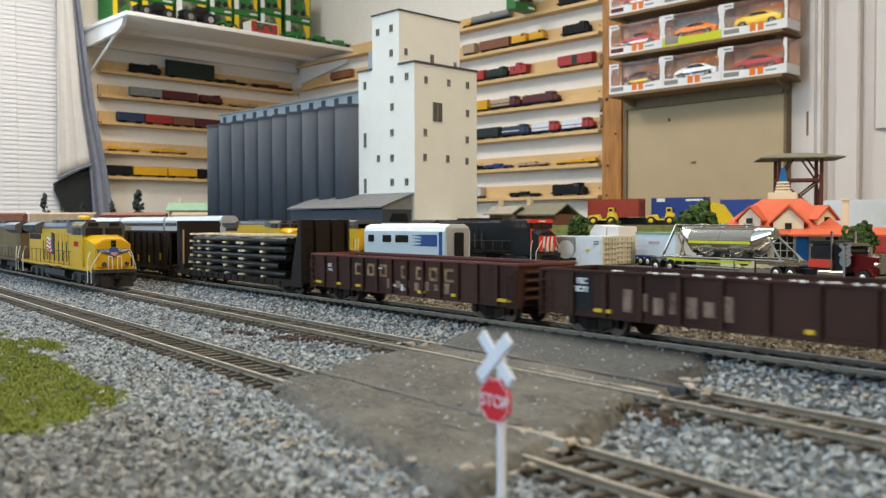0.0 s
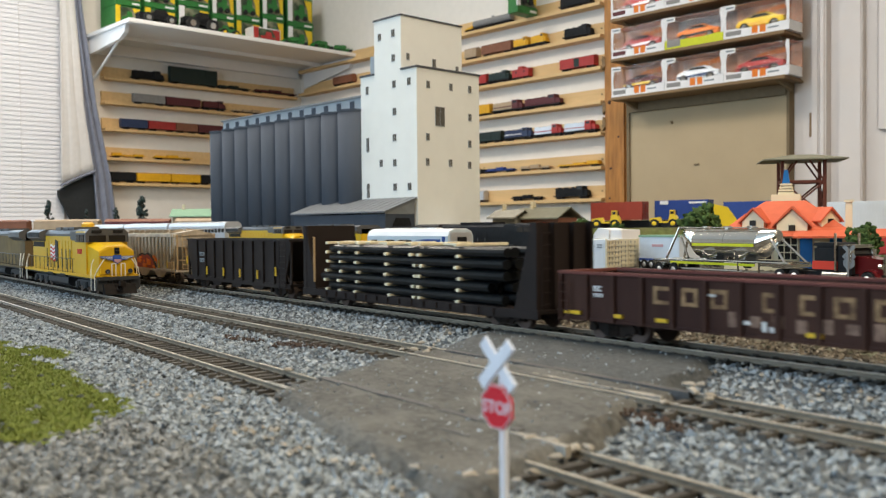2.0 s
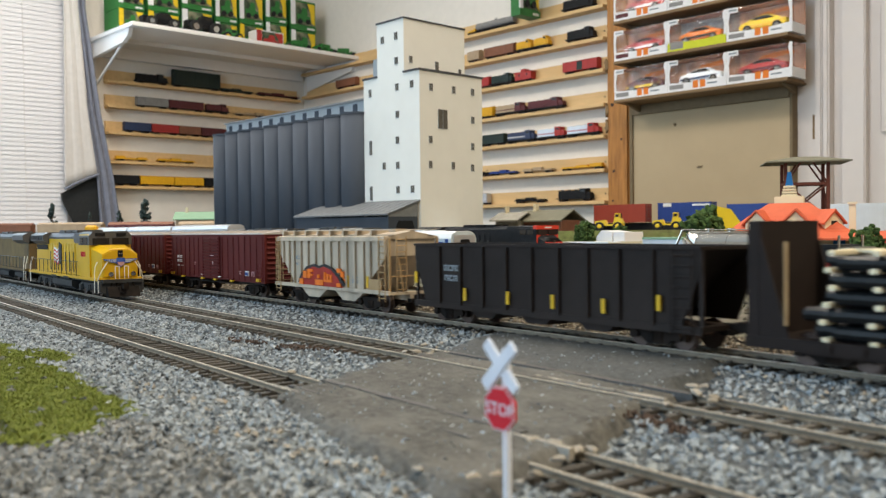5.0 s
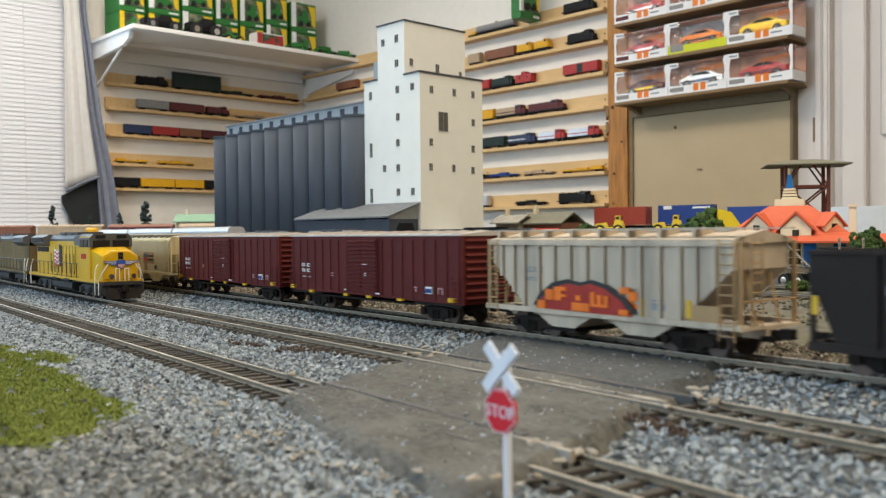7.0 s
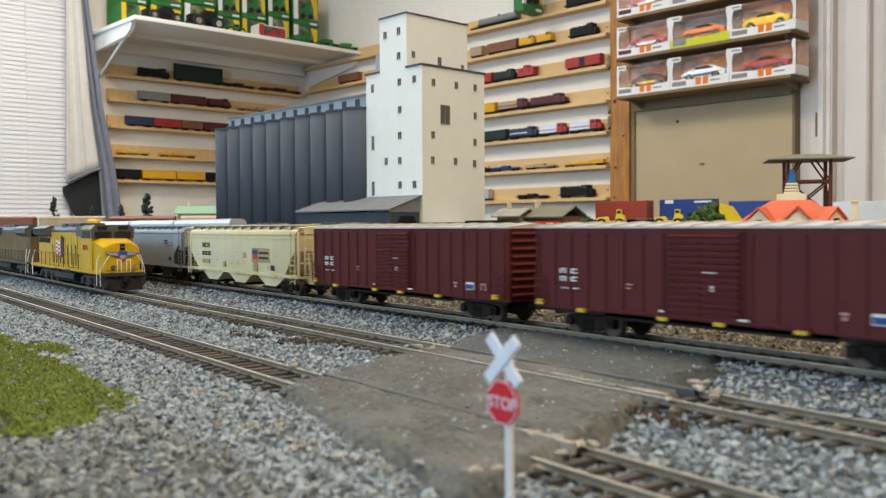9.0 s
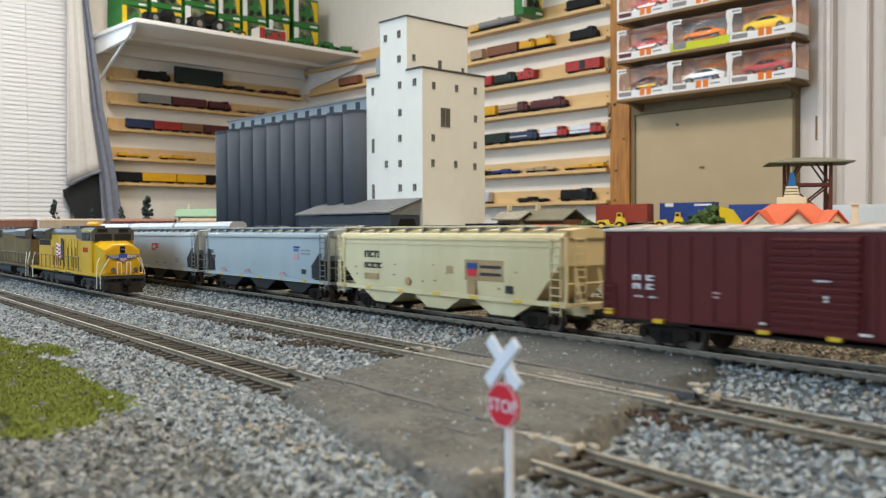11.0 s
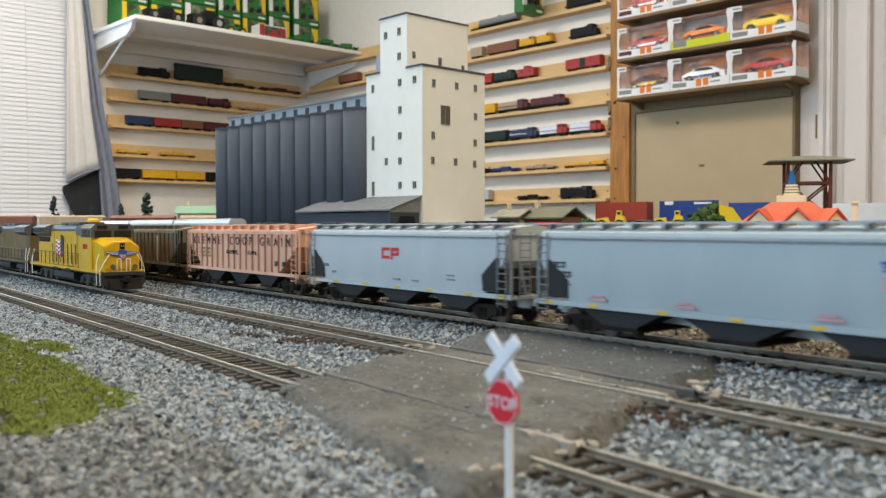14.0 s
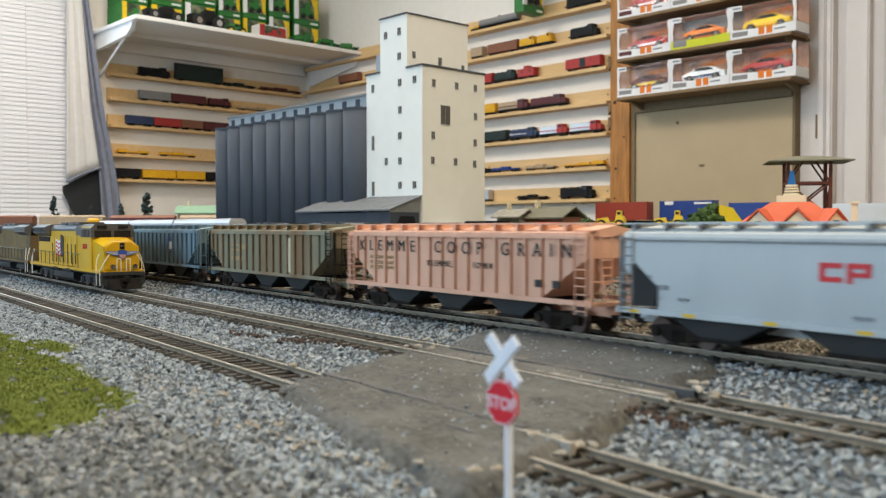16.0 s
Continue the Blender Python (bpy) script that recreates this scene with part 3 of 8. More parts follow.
def boxcar(s0, s1):
    car, L = new_car("boxcar", s0, s1, "dark red ribbed boxcar with a pale roof")
    h = L / 2
    z0, z1 = 0.0108, 0.0452
    body = part("body", box(-h, h, -HW + 0.0008, HW - 0.0008, z0, z1, bevel=0.0004), "box_red", car)
    # side posts
    bm = box(-0.0005, 0.0005, -HW + 0.0003, -HW + 0.001, z0 + 0.001, z1 - 0.002)
    first = part("rib", bm, "box_red", body, m=pose(-h + 0.002, 0, 0))
    n = 7
    xs = [(-h + 0.002) + i * (h - 0.022) / n for i in range(n + 1)] + [0.018 + i * (h - 0.020) / n for i in range(n + 1)]
    for x in xs[1:]:
        again(first, pose(x, 0, 0))
    for x in xs[::2]:
        again(first, pose(x, 2 * HW - 0.001, 0))
    # plug door with pressed rows
    door = part("door", box(-0.0165, 0.0140, -HW - 0.0004, -HW + 0.001, z0 + 0.0006, z1 - 0.0014, bevel=0.0003), "box_red", car)
    pressing = None
    for i in range(13):
        z = z0 + 0.0025 + i * 0.00235
        if z < z1 - 0.003:
            for x in (-0.0090, 0.0065):
                m = pose(x, 0, z)
                if pressing is None:
                    pressing = part("pressing", extrude([(-HW, -0.0001), (-HW - 0.0013, 0.0005), (-HW - 0.0013, 0.0009), (-HW, 0.0015)], "x", -0.0070, 0.0070), "box_red", door, m=m)
                else:
                    again(pressing, m)
    bm = bmesh.new()
    for x in (-0.0175, 0.0150):
        rod((x, -HW - 0.0006, z0 + 0.001), (x, -HW - 0.0006, z1 - 0.001), 0.0003, 5, bm)
    rod((-0.04, -HW - 0.0008, z0 + 0.0012), (0.04, -HW - 0.0008, z0 + 0.0012), 0.0005, 5, bm)
    part("door_track", bm, "box_red", car)
    # roof, slightly peaked, with cross seams
    prof = [(-HW - 0.0003, z1), (-HW - 0.0003, z1 + 0.0008), (0, z1 + 0.0024), (HW + 0.0003, z1 + 0.0008), (HW + 0.0003, z1)]
    roof = part("roof", extrude(prof, "x", -h - 0.0005, h + 0.0005), "roof_white", car, "pale dusty roof")
    seam = bmesh.new()
    for i in range(14):
        x = -h + (i + 0.5) * L / 14
        extrude([(-HW, z1 + 0.0008), (0, z1 + 0.0024), (HW, z1 + 0.0008), (HW, z1 + 0.0014), (0, z1 + 0.0030), (-HW, z1 + 0.0014)], "x", x - 0.0005, x + 0.0005, seam)
    part("roof_seam", seam, "roof_white", roof)
    # pressed ends
    for s in (-1, 1):
        bm = bmesh.new()
        for i in range(9):
            z = z0 + 0.003 + i * 0.0036
            rod((s * h, -HW + 0.003, z), (s * h, HW - 0.003, z), 0.0011, 6, bm)
        part("end_rib", bm, "box_red", car)
        box_bm = box(s * h - 0.0004, s * h + 0.0009, -HW + 0.0008, -HW + 0.0022, z0, z1)
        part("corner_post", box_bm, "box_red", car)
    ladder(car, -h + 0.0035, -HW - 0.0008, z0 + 0.001, z0 + 0.014, "box_red", rungs=4)
    ladder(car, h - 0.0035, -HW - 0.0008, z0 + 0.001, z0 + 0.014, "box_red", rungs=4)
    bm = box(-h, h, -0.004, 0.004, 0.0075, z0)
    box(-h, h, -HW + 0.0005, -HW + 0.002, z0 - 0.0012, z0, bm)
    box(-h * 0.55, h * 0.55, -HW + 0.0005, -HW + 0.002, z0 - 0.0022, z0, bm)
    part("sill", bm, "under", car)
    # marks
    y = -HW
    bars(car, codes(-h + 0.0155, 0.0262, 2, 0.0034, 0.0021, 0.9) + codes(-h + 0.0155, 0.0228, 2, 0.0034, 0.0021, 0.9) + codes(-h + 0.0165, 0.0196, 2, 0.0036, 0.0006, 0.9), "mark_white", y)
    bars(car, [(-h + 0.0520, -h + 0.0545, 0.0212, 0.0218), (-h + 0.0520, -h + 0.0550, 0.0228, 0.0234)], "mark_pink", y, "stencil")
    bars(car, [(h - 0.0390, h - 0.0365, 0.0178, 0.0186), (h - 0.0384, h - 0.0371, 0.0160, 0.0172), (h - 0.0182, h - 0.0176, 0.0154, 0.0188), (h - 0.0150, h - 0.0144, 0.0154, 0.0188), (h - 0.0176, h - 0.0150, 0.0182, 0.0188)], "mark_pink", y, "stencil")
    bars(car, [(h - 0.0292, h - 0.0232, 0.0154, 0.0190)], "mark_white", y, "placard")
    bars(car, [(h - 0.0288, h - 0.0236, 0.0158, 0.0180)], "pass_navy", y - 0.0002, "placard_stripe")
    bars(car, [(-0.0005, 0.005, 0.0290, 0.0294), (0.0026, 0.0040, 0.0225, 0.0245), (-0.02, -0.018, 0.0135, 0.0142), (0.014, 0.018, 0.0128, 0.0135)], "mark_white", y - 0.001, "stencil")
    for x in (-h + 0.0035, -h + 0.028, -0.019, 0.006, h - 0.052, h - 0.007):
        e = 0.0012 if abs(x) > h - 0.01 else 0
        part("reflector", box(x - 0.0022, x + 0.0022, -HW - 0.001, -HW + 0.001, z0 - 0.0006 + e * 1.5, z0 + 0.0009 + e * 2), "mark_yellow", car)
    running_gear(car, L, 0.027)
    return car


def gondola(s0, s1, first_one):
    label = "rusty brown open gondola with worn side lettering" if not first_one else "large rusty brown gondola with white scale load"
    car, L = new_car("gondola", s0, s1, label)
    h = L / 2
    z0, z1 = 0.0092, (0.0272 if not first_one else 0.0262)
    t = 0.0012
    bm = box(-h, h, -HW + 0.001, -HW + 0.001 + t, z0, z1)
    box(-h, h, HW - 0.001 - t, HW - 0.001, z0, z1, bm)
    body = part("body", bm, "gon_brown", car)
    for a in (-h, h - t):
        part("end_wall", box(a, a + t, -HW + 0.0022, HW - 0.0022, z0, z1), "gon_brown", car)
    part("floor_plate", box(-h + t, h - t, -HW + 0.0022, HW - 0.0022, z0 + 0.001, z0 + 0.002), "gon_inner", car)
    bm = box(-h - 0.0004, h + 0.0004, -HW - 0.0004, -HW + 0.0022, z1, z1 + 0.0012, bevel=0.0003)
    box(-h - 0.0004, h + 0.0004, HW - 0.0022, HW + 0.0004, z1, z1 + 0.0012, bm, bevel=0.0003)
    box(-h - 0.0004, -h + 0.002, -HW + 0.0022, HW - 0.0022, z1, z1 + 0.0012, bm)
    box(h - 0.002, h + 0.0004, -HW + 0.0022, HW - 0.0022, z1, z1 + 0.0012, bm)
    part("top_rail", bm, "gon_inner" if not first_one else "gon_brown", car)
    n = 13 if not first_one else 11
    bm = box(-0.0010, 0.0010, -HW - 0.0004, -HW + 0.001, z0 - 0.001, z1)
    rib = part("rib", bm, "gon_brown", body, m=pose(-h + 0.0012, 0, 0))
    for i in range(1, n + 1):
        again(rib, pose(-h + 0.0012 + i * (L - 0.0024) / n, 0, 0))
    bm = box(-h, h, -HW + 0.0004, -HW + 0.002, z0 - 0.0012, z0)
    box(-h, h, -0.004, 0.004, 0.0072, z0, bm)
    part("sill", bm, "gon_brown", car)
    for s in (-1, 1):
        bm = bmesh.new()
        for i in range(4):
            z = z0 + 0.003 + i * 0.004
            rod((s * (h + 0.0003), -HW + 0.003, z), (s * (h + 0.0003), HW - 0.003, z), 0.0012, 6, bm)
        part("end_rib", bm, "gon_brown", car)
        ladder(car, s * (h - 0.004), -HW - 0.0012, z0 - 0.003, z1 - 0.002, "gon_brown", rungs=5)
    if not first_one:
        rows = []
        for i, x in enumerate((-0.045, -0.032, -0.0195, 0.001, 0.0145, 0.026, 0.039)):
            w = 0.007
            rows += [(x, x + w, 0.0225, 0.0240), (x, x + w, 0.0172, 0.0186), (x, x + 0.0016, 0.0172, 0.024)] + ([(x + w - 0.0016, x + w, 0.0172, 0.024)] if i % 3 else [])
        bars(car, rows, "gold_worn", -HW + 0.001, "worn_lettering")
        rows = [(-0.012 + i * 0.0085, -0.008 + i * 0.0085, 0.0112 + 0.0006 * (i % 3), 0.0165 - 0.0009 * (i % 2)) for i in range(7)]
        bars(car, rows, "mark_faded", -HW + 0.0008, "worn_patch")
        bars(car, [(-0.0085, -0.003, 0.0125, 0.0137), (0.001, 0.0025, 0.0105, 0.0140), (0.004, 0.0052, 0.0105, 0.0125), (-0.021, -0.0175, 0.0215, 0.0222)], "mark_white", -HW + 0.001, "chalk_mark")
        bars(car, codes(-h + 0.019, 0.0205, 2, 0.0018, 0.0022) + codes(-h + 0.019, 0.0182, 3, 0.0013, 0.0014), "mark_white", -HW + 0.001, "car_number")
        tabs = [-h + 0.008, -h + 0.032, -h + 0.054, 0.02, 0.048, h - 0.010]
    else:
        rows = [(-h + 0.046 + i * 0.0075, -h + 0.046 + i * 0.0075 + 0.0045, 0.0115 + 0.001 * (i % 2), 0.0205 - 0.0012 * (i % 3)) for i in range(7)]
        bars(car, rows, "mark_faded", -HW + 0.0008, "worn_lettering")
        bars(car, [(-h + 0.0165, -h + 0.0300, 0.0105, 0.0255)], "black", -HW + 0.0011, "number_patch")
        bars(car, codes(-h + 0.0215, 0.0215, 2, 0.0026, 0.0024, 0.2) + codes(-h + 0.019, 0.0182, 3, 0.0026, 0.0022, 0.1), "mark_white", -HW + 0.0007, "car_number")
        tabs = [-h + 0.036, -h + 0.125, -h + 0.17]
    for i, x in enumerate(tabs):
        w = 0.0045 if i in (0, len(tabs) - 1) else 0.0026
        part("reflector", box(x - w, x + w, -HW - 0.0003, -HW + 0.001, z0 + 0.0012, z0 + 0.0026), "mark_yellow", car)
    if first_one:
        rnd = random.Random(4)
        bm = bmesh.new()
        for i in range(34):
            x = -h + 0.035 + rnd.random() * (L - 0.045)
            r = rnd.uniform(0.0006, 0.0020)
            m4 = pose(x, -HW + 0.001 + rnd.uniform(-0.0008, 0.0006), z1 + 0.0012, 0, 0, 0) @ Matrix.Diagonal((r, 0.0009, 0.0005, 1))
            bmesh.ops.create_icosphere(bm, subdivisions=1, radius=1, matrix=m4)
        part("white_residue", bm, "mark_white", car, "patches of dried white paint along the rim")
    running_gear(car, L, 0.026)
    return car


def bulkhead_flat(s0, s1):
    car, L = new_car("bulkhead_flatcar", s0, s1, "dark brown bulkhead flatcar loaded with black pipes")
    h = L / 2
    zd = 0.0098
    part("deck", box(-h, h, -HW, HW, zd - 0.0016, zd), "flat_brown", car)
    bm = box(-h + 0.02, h - 0.02, -HW + 0.001, -HW + 0.0025, zd - 0.0048, zd - 0.0016)
    box(-h, h, -HW, -HW + 0.0015, zd - 0.004, zd - 0.0016, bm)
    box(-h, h, -0.004, 0.004, 0.005, zd - 0.0016, bm)
    box(-h + 0.02, h - 0.02, HW - 0.0025, HW - 0.001, zd - 0.0048, zd - 0.0016, bm)
    part("side_sill", bm, "flat_brown", car)
    pocket = box(-0.001, 0.001, -HW - 0.0009, -HW, zd - 0.0035, zd - 0.0005)
    first = part("stake_pocket", pocket, "flat_brown", car, m=pose(-h + 0.03, 0, 0))
    for i in range(1, 15):
        again(first, pose(-h + 0.03 + i * (L - 0.06) / 14, 0, 0))
    for s in (-1, 1):
        x = s * (h - 0.005)
        wall = part("bulkhead", box(x - 0.0009, x + 0.0009, -HW + 0.0006, HW - 0.0006, zd, 0.0490), "flat_brown", car)
        for y in (-HW + 0.001, -0.006, 0.006, HW - 0.001):
            part("upright", box(min(x, x + s * 0.004), max(x, x + s * 0.004), y - 0.0008, y + 0.0008, zd, 0.0490), "flat_brown", wall)
        for y in (-HW + 0.0004, HW - 0.0014):
            part("gusset", extrude([(x, zd), (x, 0.046), (x - s * 0.011, zd)], "y", y, y + 0.001), "flat_brown", wall)
        ladder(car, x + s * 0.0046, -0.012, zd, 0.047, "flat_brown", along="y")
    bm = box(-h + 0.0148, -h + 0.0156, -HW - 0.0004, -HW + 0.0006, 0.014, 0.042)
    part("stake", bm, "hop_rust", car)
    # pipe load: rows of black pipes between pale wooden spacers
    load = thing("pipe_load", pose(0, 0, 0), "", "pipe load")
    del load["category"]
    load.parent = car
    load.name = "pipe_load"
    r = 0.0024
    pipe = None
    for row in range(5):
        for k in range(7):
            y = -0.0135 + k * 0.0045
            dx = random.Random(row * 31 + k).uniform(-0.006, 0.006)
            m = pose(dx, y, zd + 0.0028 + row * 0.0056)
            if pipe is None:
                pipe = part("pipe", rod((-h + 0.026, 0, 0), (h - 0.030, 0, 0), r, 10), "pipe", load, m=m, smooth=False)
            else:
                again(pipe, m)
    sp = None
    rnd = random.Random(8)
    for row in range(6):
        for x in (-0.078, -0.062, -0.044, -0.012, 0.012, 0.018, 0.050):
            m = pose(x + rnd.uniform(-0.002, 0.002), rnd.uniform(-0.0006, 0.0006), zd + 0.0002 + row * 0.0056 - (0.0002 if row == 0 else 0))
            if sp is None:
                sp = part("spacer", box(-0.0013, 0.0013, -HW + 0.0002, HW - 0.002, -0.0004, 0.0013, bevel=0.0003), "pipe_band", load, m=m)
            else:
                again(sp, m)
    rnd = random.Random(9)
    board = None
    for i in range(11):
        m = pose(rnd.uniform(-h + 0.03, h - 0.05), rnd.uniform(-0.013, 0.012), zd + 0.0282 + rnd.uniform(0, 0.0005), 0, 0, rnd.uniform(-8, 8))
        if board is None:
            board = part("pale_board", box(-0.007, 0.007, -0.002, 0.002, 0, 0.0009), "pipe_band", load, m=m)
        else:
            again(board, m)
    running_gear(car, L, 0.028)
    return car


def open_hopper(s0, s1):
    car, L = new_car("open_hopper", s0, s1, "black ribbed open coal hopper with yellow tabs")
    h = L / 2
    z0, z1 = 0.0105, 0.0388
    t = 0.001
    prof = [(-h, z1), (h, z1), (h, z1 - 0.006), (h - 0.009, z0), (-h + 0.009, z0), (-h, z1 - 0.006)]
    bm = extrude(prof, "y", -HW + 0.001, -HW + 0.001 + t)
    extrude(prof, "y", HW - 0.001 - t, HW - 0.001, bm)
    body = part("body", bm, "coal_black", car)
    for s in (-1, 1):
        bm = extrude([(s * (h - 0.002), z1), (s * (h - 0.003), z1 - 0.001), (s * (h - 0.033), z0), (s * (h - 0.034), z0 + 0.001)], "y", -HW + 0.002, HW - 0.002)
        part("slope_sheet", bm, "coal_black", car)
    for x in (-0.036, 0.0, 0.036):
        bm = extrude([(x - 0.016, z0 + 0.002), (x + 0.016, z0 + 0.002), (x + 0.006, 0.0045), (x - 0.006, 0.0045)], "y", -HW + 0.003, HW - 0.003)
        part("hopper_bay", bm, "coal_black", car)
    bm = box(-h, h, -HW, -HW + 0.0022, z1, z1 + 0.0013)
    box(-h, h, HW - 0.0022, HW, z1, z1 + 0.0013, bm)
    box(-h, -h + 0.0015, -HW + 0.0022, HW - 0.0022, z1, z1 + 0.0013, bm)
    box(h - 0.0015, h, -HW + 0.0022, HW - 0.0022, z1, z1 + 0.0013, bm)
    part("top_rail", bm, "coal_black", car)
    rib = part("rib", box(-0.0009, 0.0009, -HW - 0.0004, -HW + 0.001, z0 - 0.0008, z1), "coal_black", body, m=pose(-h + 0.022, 0, 0))
    tab = part("yellow_tab", box(-0.0009, 0.0009, -HW - 0.0009, -HW - 0.0004, 0.0125, 0.0185), "mark_yellow", car, m=pose(-0.046, 0, 0))
    n = 8
    for i in range(1, n + 1):
        x = -h + 0.022 + i * (L - 0.044) / n
        again(rib, pose(x, 0, 0))
    for x in (-0.0147, 0.0143, 0.0432):
        again(tab, pose(x, 0, 0))
    again(tab, pose(-h + 0.003, 0, 0.007))
    again(tab, pose(0.071, 0, 0.003))
    bm = box(-h, h, -HW + 0.0004, -HW + 0.0022, z0 - 0.003, z0)
    box(-h, h, -0.003, 0.003, 0.0075, z0, bm)
    for s in (-1, 1):
        box(min(s * (h - 0.003), s * h), max(s * (h - 0.003), s * h), -HW + 0.001, HW - 0.001, z0 - 0.002, z0, bm)
        for y in (-HW + 0.0015, HW - 0.0025):
            box(min(s * (h - 0.0018), s * h), max(s * (h - 0.0018), s * h), y, y + 0.001, z0, z1, bm)
        rod((s * (h - 0.004), -HW + 0.003, z0), (s * (h - 0.018), -HW + 0.003, z0 + 0.016), 0.0005, 5, bm)
    part("side_sill", bm, "coal_black", car)
    ladder(car, h - 0.008, -HW - 0.0008, z0 - 0.003, z1, "coal_black", rungs=8, width=0.009)
    bars(car, codes(-h + 0.025, 0.0265, 4, 0.0026, 0.0030, 0.25) + codes(-h + 0.0255, 0.0215, 3, 0.0028, 0.0030, 0.3), "mark_grey", -HW + 0.001, "car_number")
    running_gear(car, L, 0.024)
    return car


def hopper_shell(car, L, body_mat, end_mat, curved, slope, z0=0.0145, z1=0.0425, top=0.0468, bays=3):
    """The shell of a covered hopper: side profile with sloped ends, roof, bays, walkway, end frames."""
    h = L / 2
    e = slope
    prof = [(-h + 0.004, z1 - 0.010), (-h + 0.004, z1), (h - 0.004, z1), (h - 0.004, z1 - 0.010), (h - e, z0), (-h + e, z0)]
    if curved:
        # sides that bulge gently, drawn as stacked strips
        bm = bmesh.new()
        k = 12
        zk = z0 + 0.0155
        for s in (-1, 1):
            rings = []
            for i in range(k + 1):
                f = i / k
                z = z0 + (z1 - z0) * f
                out = HW - 0.0012 * (2 * f - 1) ** 2
                cut = 0.004 + max(0.0, (zk - z) / (zk - z0)) * (e - 0.004)
                rings.append([bm.verts.new((-h + cut, s * out, z)), bm.verts.new((h - cut, s * out, z))])
            for a, b in zip(rings[:-1], rings[1:]):
                bm.faces.new((a[0], a[1], b[1], b[0]))
        for s in (-1, 1):
            a = [(s * (h - 0.004), y, z1) for y in (-HW + 0.0012, HW - 0.0012)]
            b = [(s * (h - 0.004), y, zk) for y in (-HW + 0.0001, HW - 0.0001)]
            c = [(s * (h - e), y, z0) for y in (-HW + 0.0012, HW - 0.0012)]
            bm.faces.new([bm.verts.new(p) for p in (a[0], a[1], b[1], b[0])])
            bm.faces.new([bm.verts.new(p) for p in (b[0], b[1], c[1], c[0])])
        body = part("body", bm, body_mat, car, smooth=False)
        roof_prof = [(-HW + 0.0008, z1 - 0.0004), (-HW + 0.0014, z1 + 0.0012), (-HW * 0.72, z1 + 0.0030), (-HW * 0.4, top - 0.0006), (0, top), (HW * 0.4, top - 0.0006), (HW * 0.72, z1 + 0.0030), (HW - 0.0014, z1 + 0.0012), (HW - 0.0008, z1 - 0.0004)]
    else:
        body = part("body", extrude(prof, "y", -HW + 0.0012, HW - 0.0012), body_mat, car)
        roof_prof = [(-HW, z1 - 0.0005), (-HW, z1 + 0.0008), (0, top), (HW, z1 + 0.0008), (HW, z1 - 0.0005)]
    part("roof", extrude(roof_prof, "x", -h + 0.003, h - 0.003), body_mat, car)
    # roof walkway on dark brackets, and hatches
    for q in (-1, 1):
        part("roof_walk", box(-h, h, q * 0.0128 - 0.0017, q * 0.0128 + 0.0017, top + 0.0004, top + 0.0009), body_mat, car)
    bracket = None
    for i in range(int(L / 0.0155)):
        x = -h + 0.006 + i * 0.0155
        if bracket is None:
            bracket = part("walk_bracket", extrude([(-0.0146, top + 0.0004), (0.0146, top + 0.0004), (0.0150, z1 + 0.0006), (-0.0150, z1 + 0.0006)], "x", -0.0007, 0.0007), "mid_grey" if curved else body_mat, car, m=pose(x, 0, 0))
        else:
            again(bracket, pose(x, 0, 0))
    part("hatch", box(-h + 0.014, h - 0.014, -0.0035, 0.0035, top - 0.0006, top + 0.0012, bevel=0.0004), body_mat, car)
    # bays; the dark grey ones carry the shade under the car in their colour
    w = (L - 2 * e) / bays
    for i in range(bays):
        x = -h + e + (i + 0.5) * w
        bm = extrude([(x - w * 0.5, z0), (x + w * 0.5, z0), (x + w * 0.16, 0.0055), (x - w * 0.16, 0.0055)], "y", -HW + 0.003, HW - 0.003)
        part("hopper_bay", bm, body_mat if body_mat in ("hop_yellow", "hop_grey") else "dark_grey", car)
        part("outlet_gate", box(x - w * 0.2, x + w * 0.2, -HW + 0.002, HW - 0.002, 0.004, 0.0055), "under", car)
    # side sill and end platforms
    bm = box(-h, h, -HW - 0.0003, -HW + 0.0013, z0 - 0.0022, z0)
    box(-h, h, HW - 0.0013, HW + 0.0003, z0 - 0.0022, z0, bm)
    for s in (-1, 1):
        box(min(s * (h - 0.006), s * h), max(s * (h - 0.006), s * h), -HW + 0.0013, HW - 0.0013, z0 - 0.0022, z0 - 0.001, bm)
    box(-h, h, -0.0035, 0.0035, 0.0076, z0 - 0.0022, bm)
    part("side_sill", bm, body_mat, car)
    for s in (-1, 1):
        bm = bmesh.new()
        for y in (-HW + 0.001, HW - 0.0022):
            box(min(s * (h - 0.0022), s * (h - 0.0008)), max(s * (h - 0.0022), s * (h - 0.0008)), y, y + 0.0012, z0 - 0.002, z1, bm)
        for y in (-0.007, 0.007):
            rod((s * (h - 0.0015), y, z0 - 0.001), (s * (h - 0.006), y, z1 - 0.010), 0.0006, 5, bm)
        rod((s * (h - 0.001), -HW + 0.002, z0 + 0.008), (s * (h - 0.001), HW - 0.002, z0 + 0.008), 0.0004, 5, bm)
        part("end_frame", bm, end_mat, car)
        ladder(car, s * (h - 0.0055), -HW - 0.0006, z0 - 0.006, z1 + 0.001, end_mat, rungs=10, width=0.0062)
        ladder(car, s * (h + 0.0002), -0.009, z0 - 0.001, z1 + 0.001, end_mat, rungs=9, width=0.0062, along="y")
    running_gear(car, L, 0.026)
    return body, z0, z1


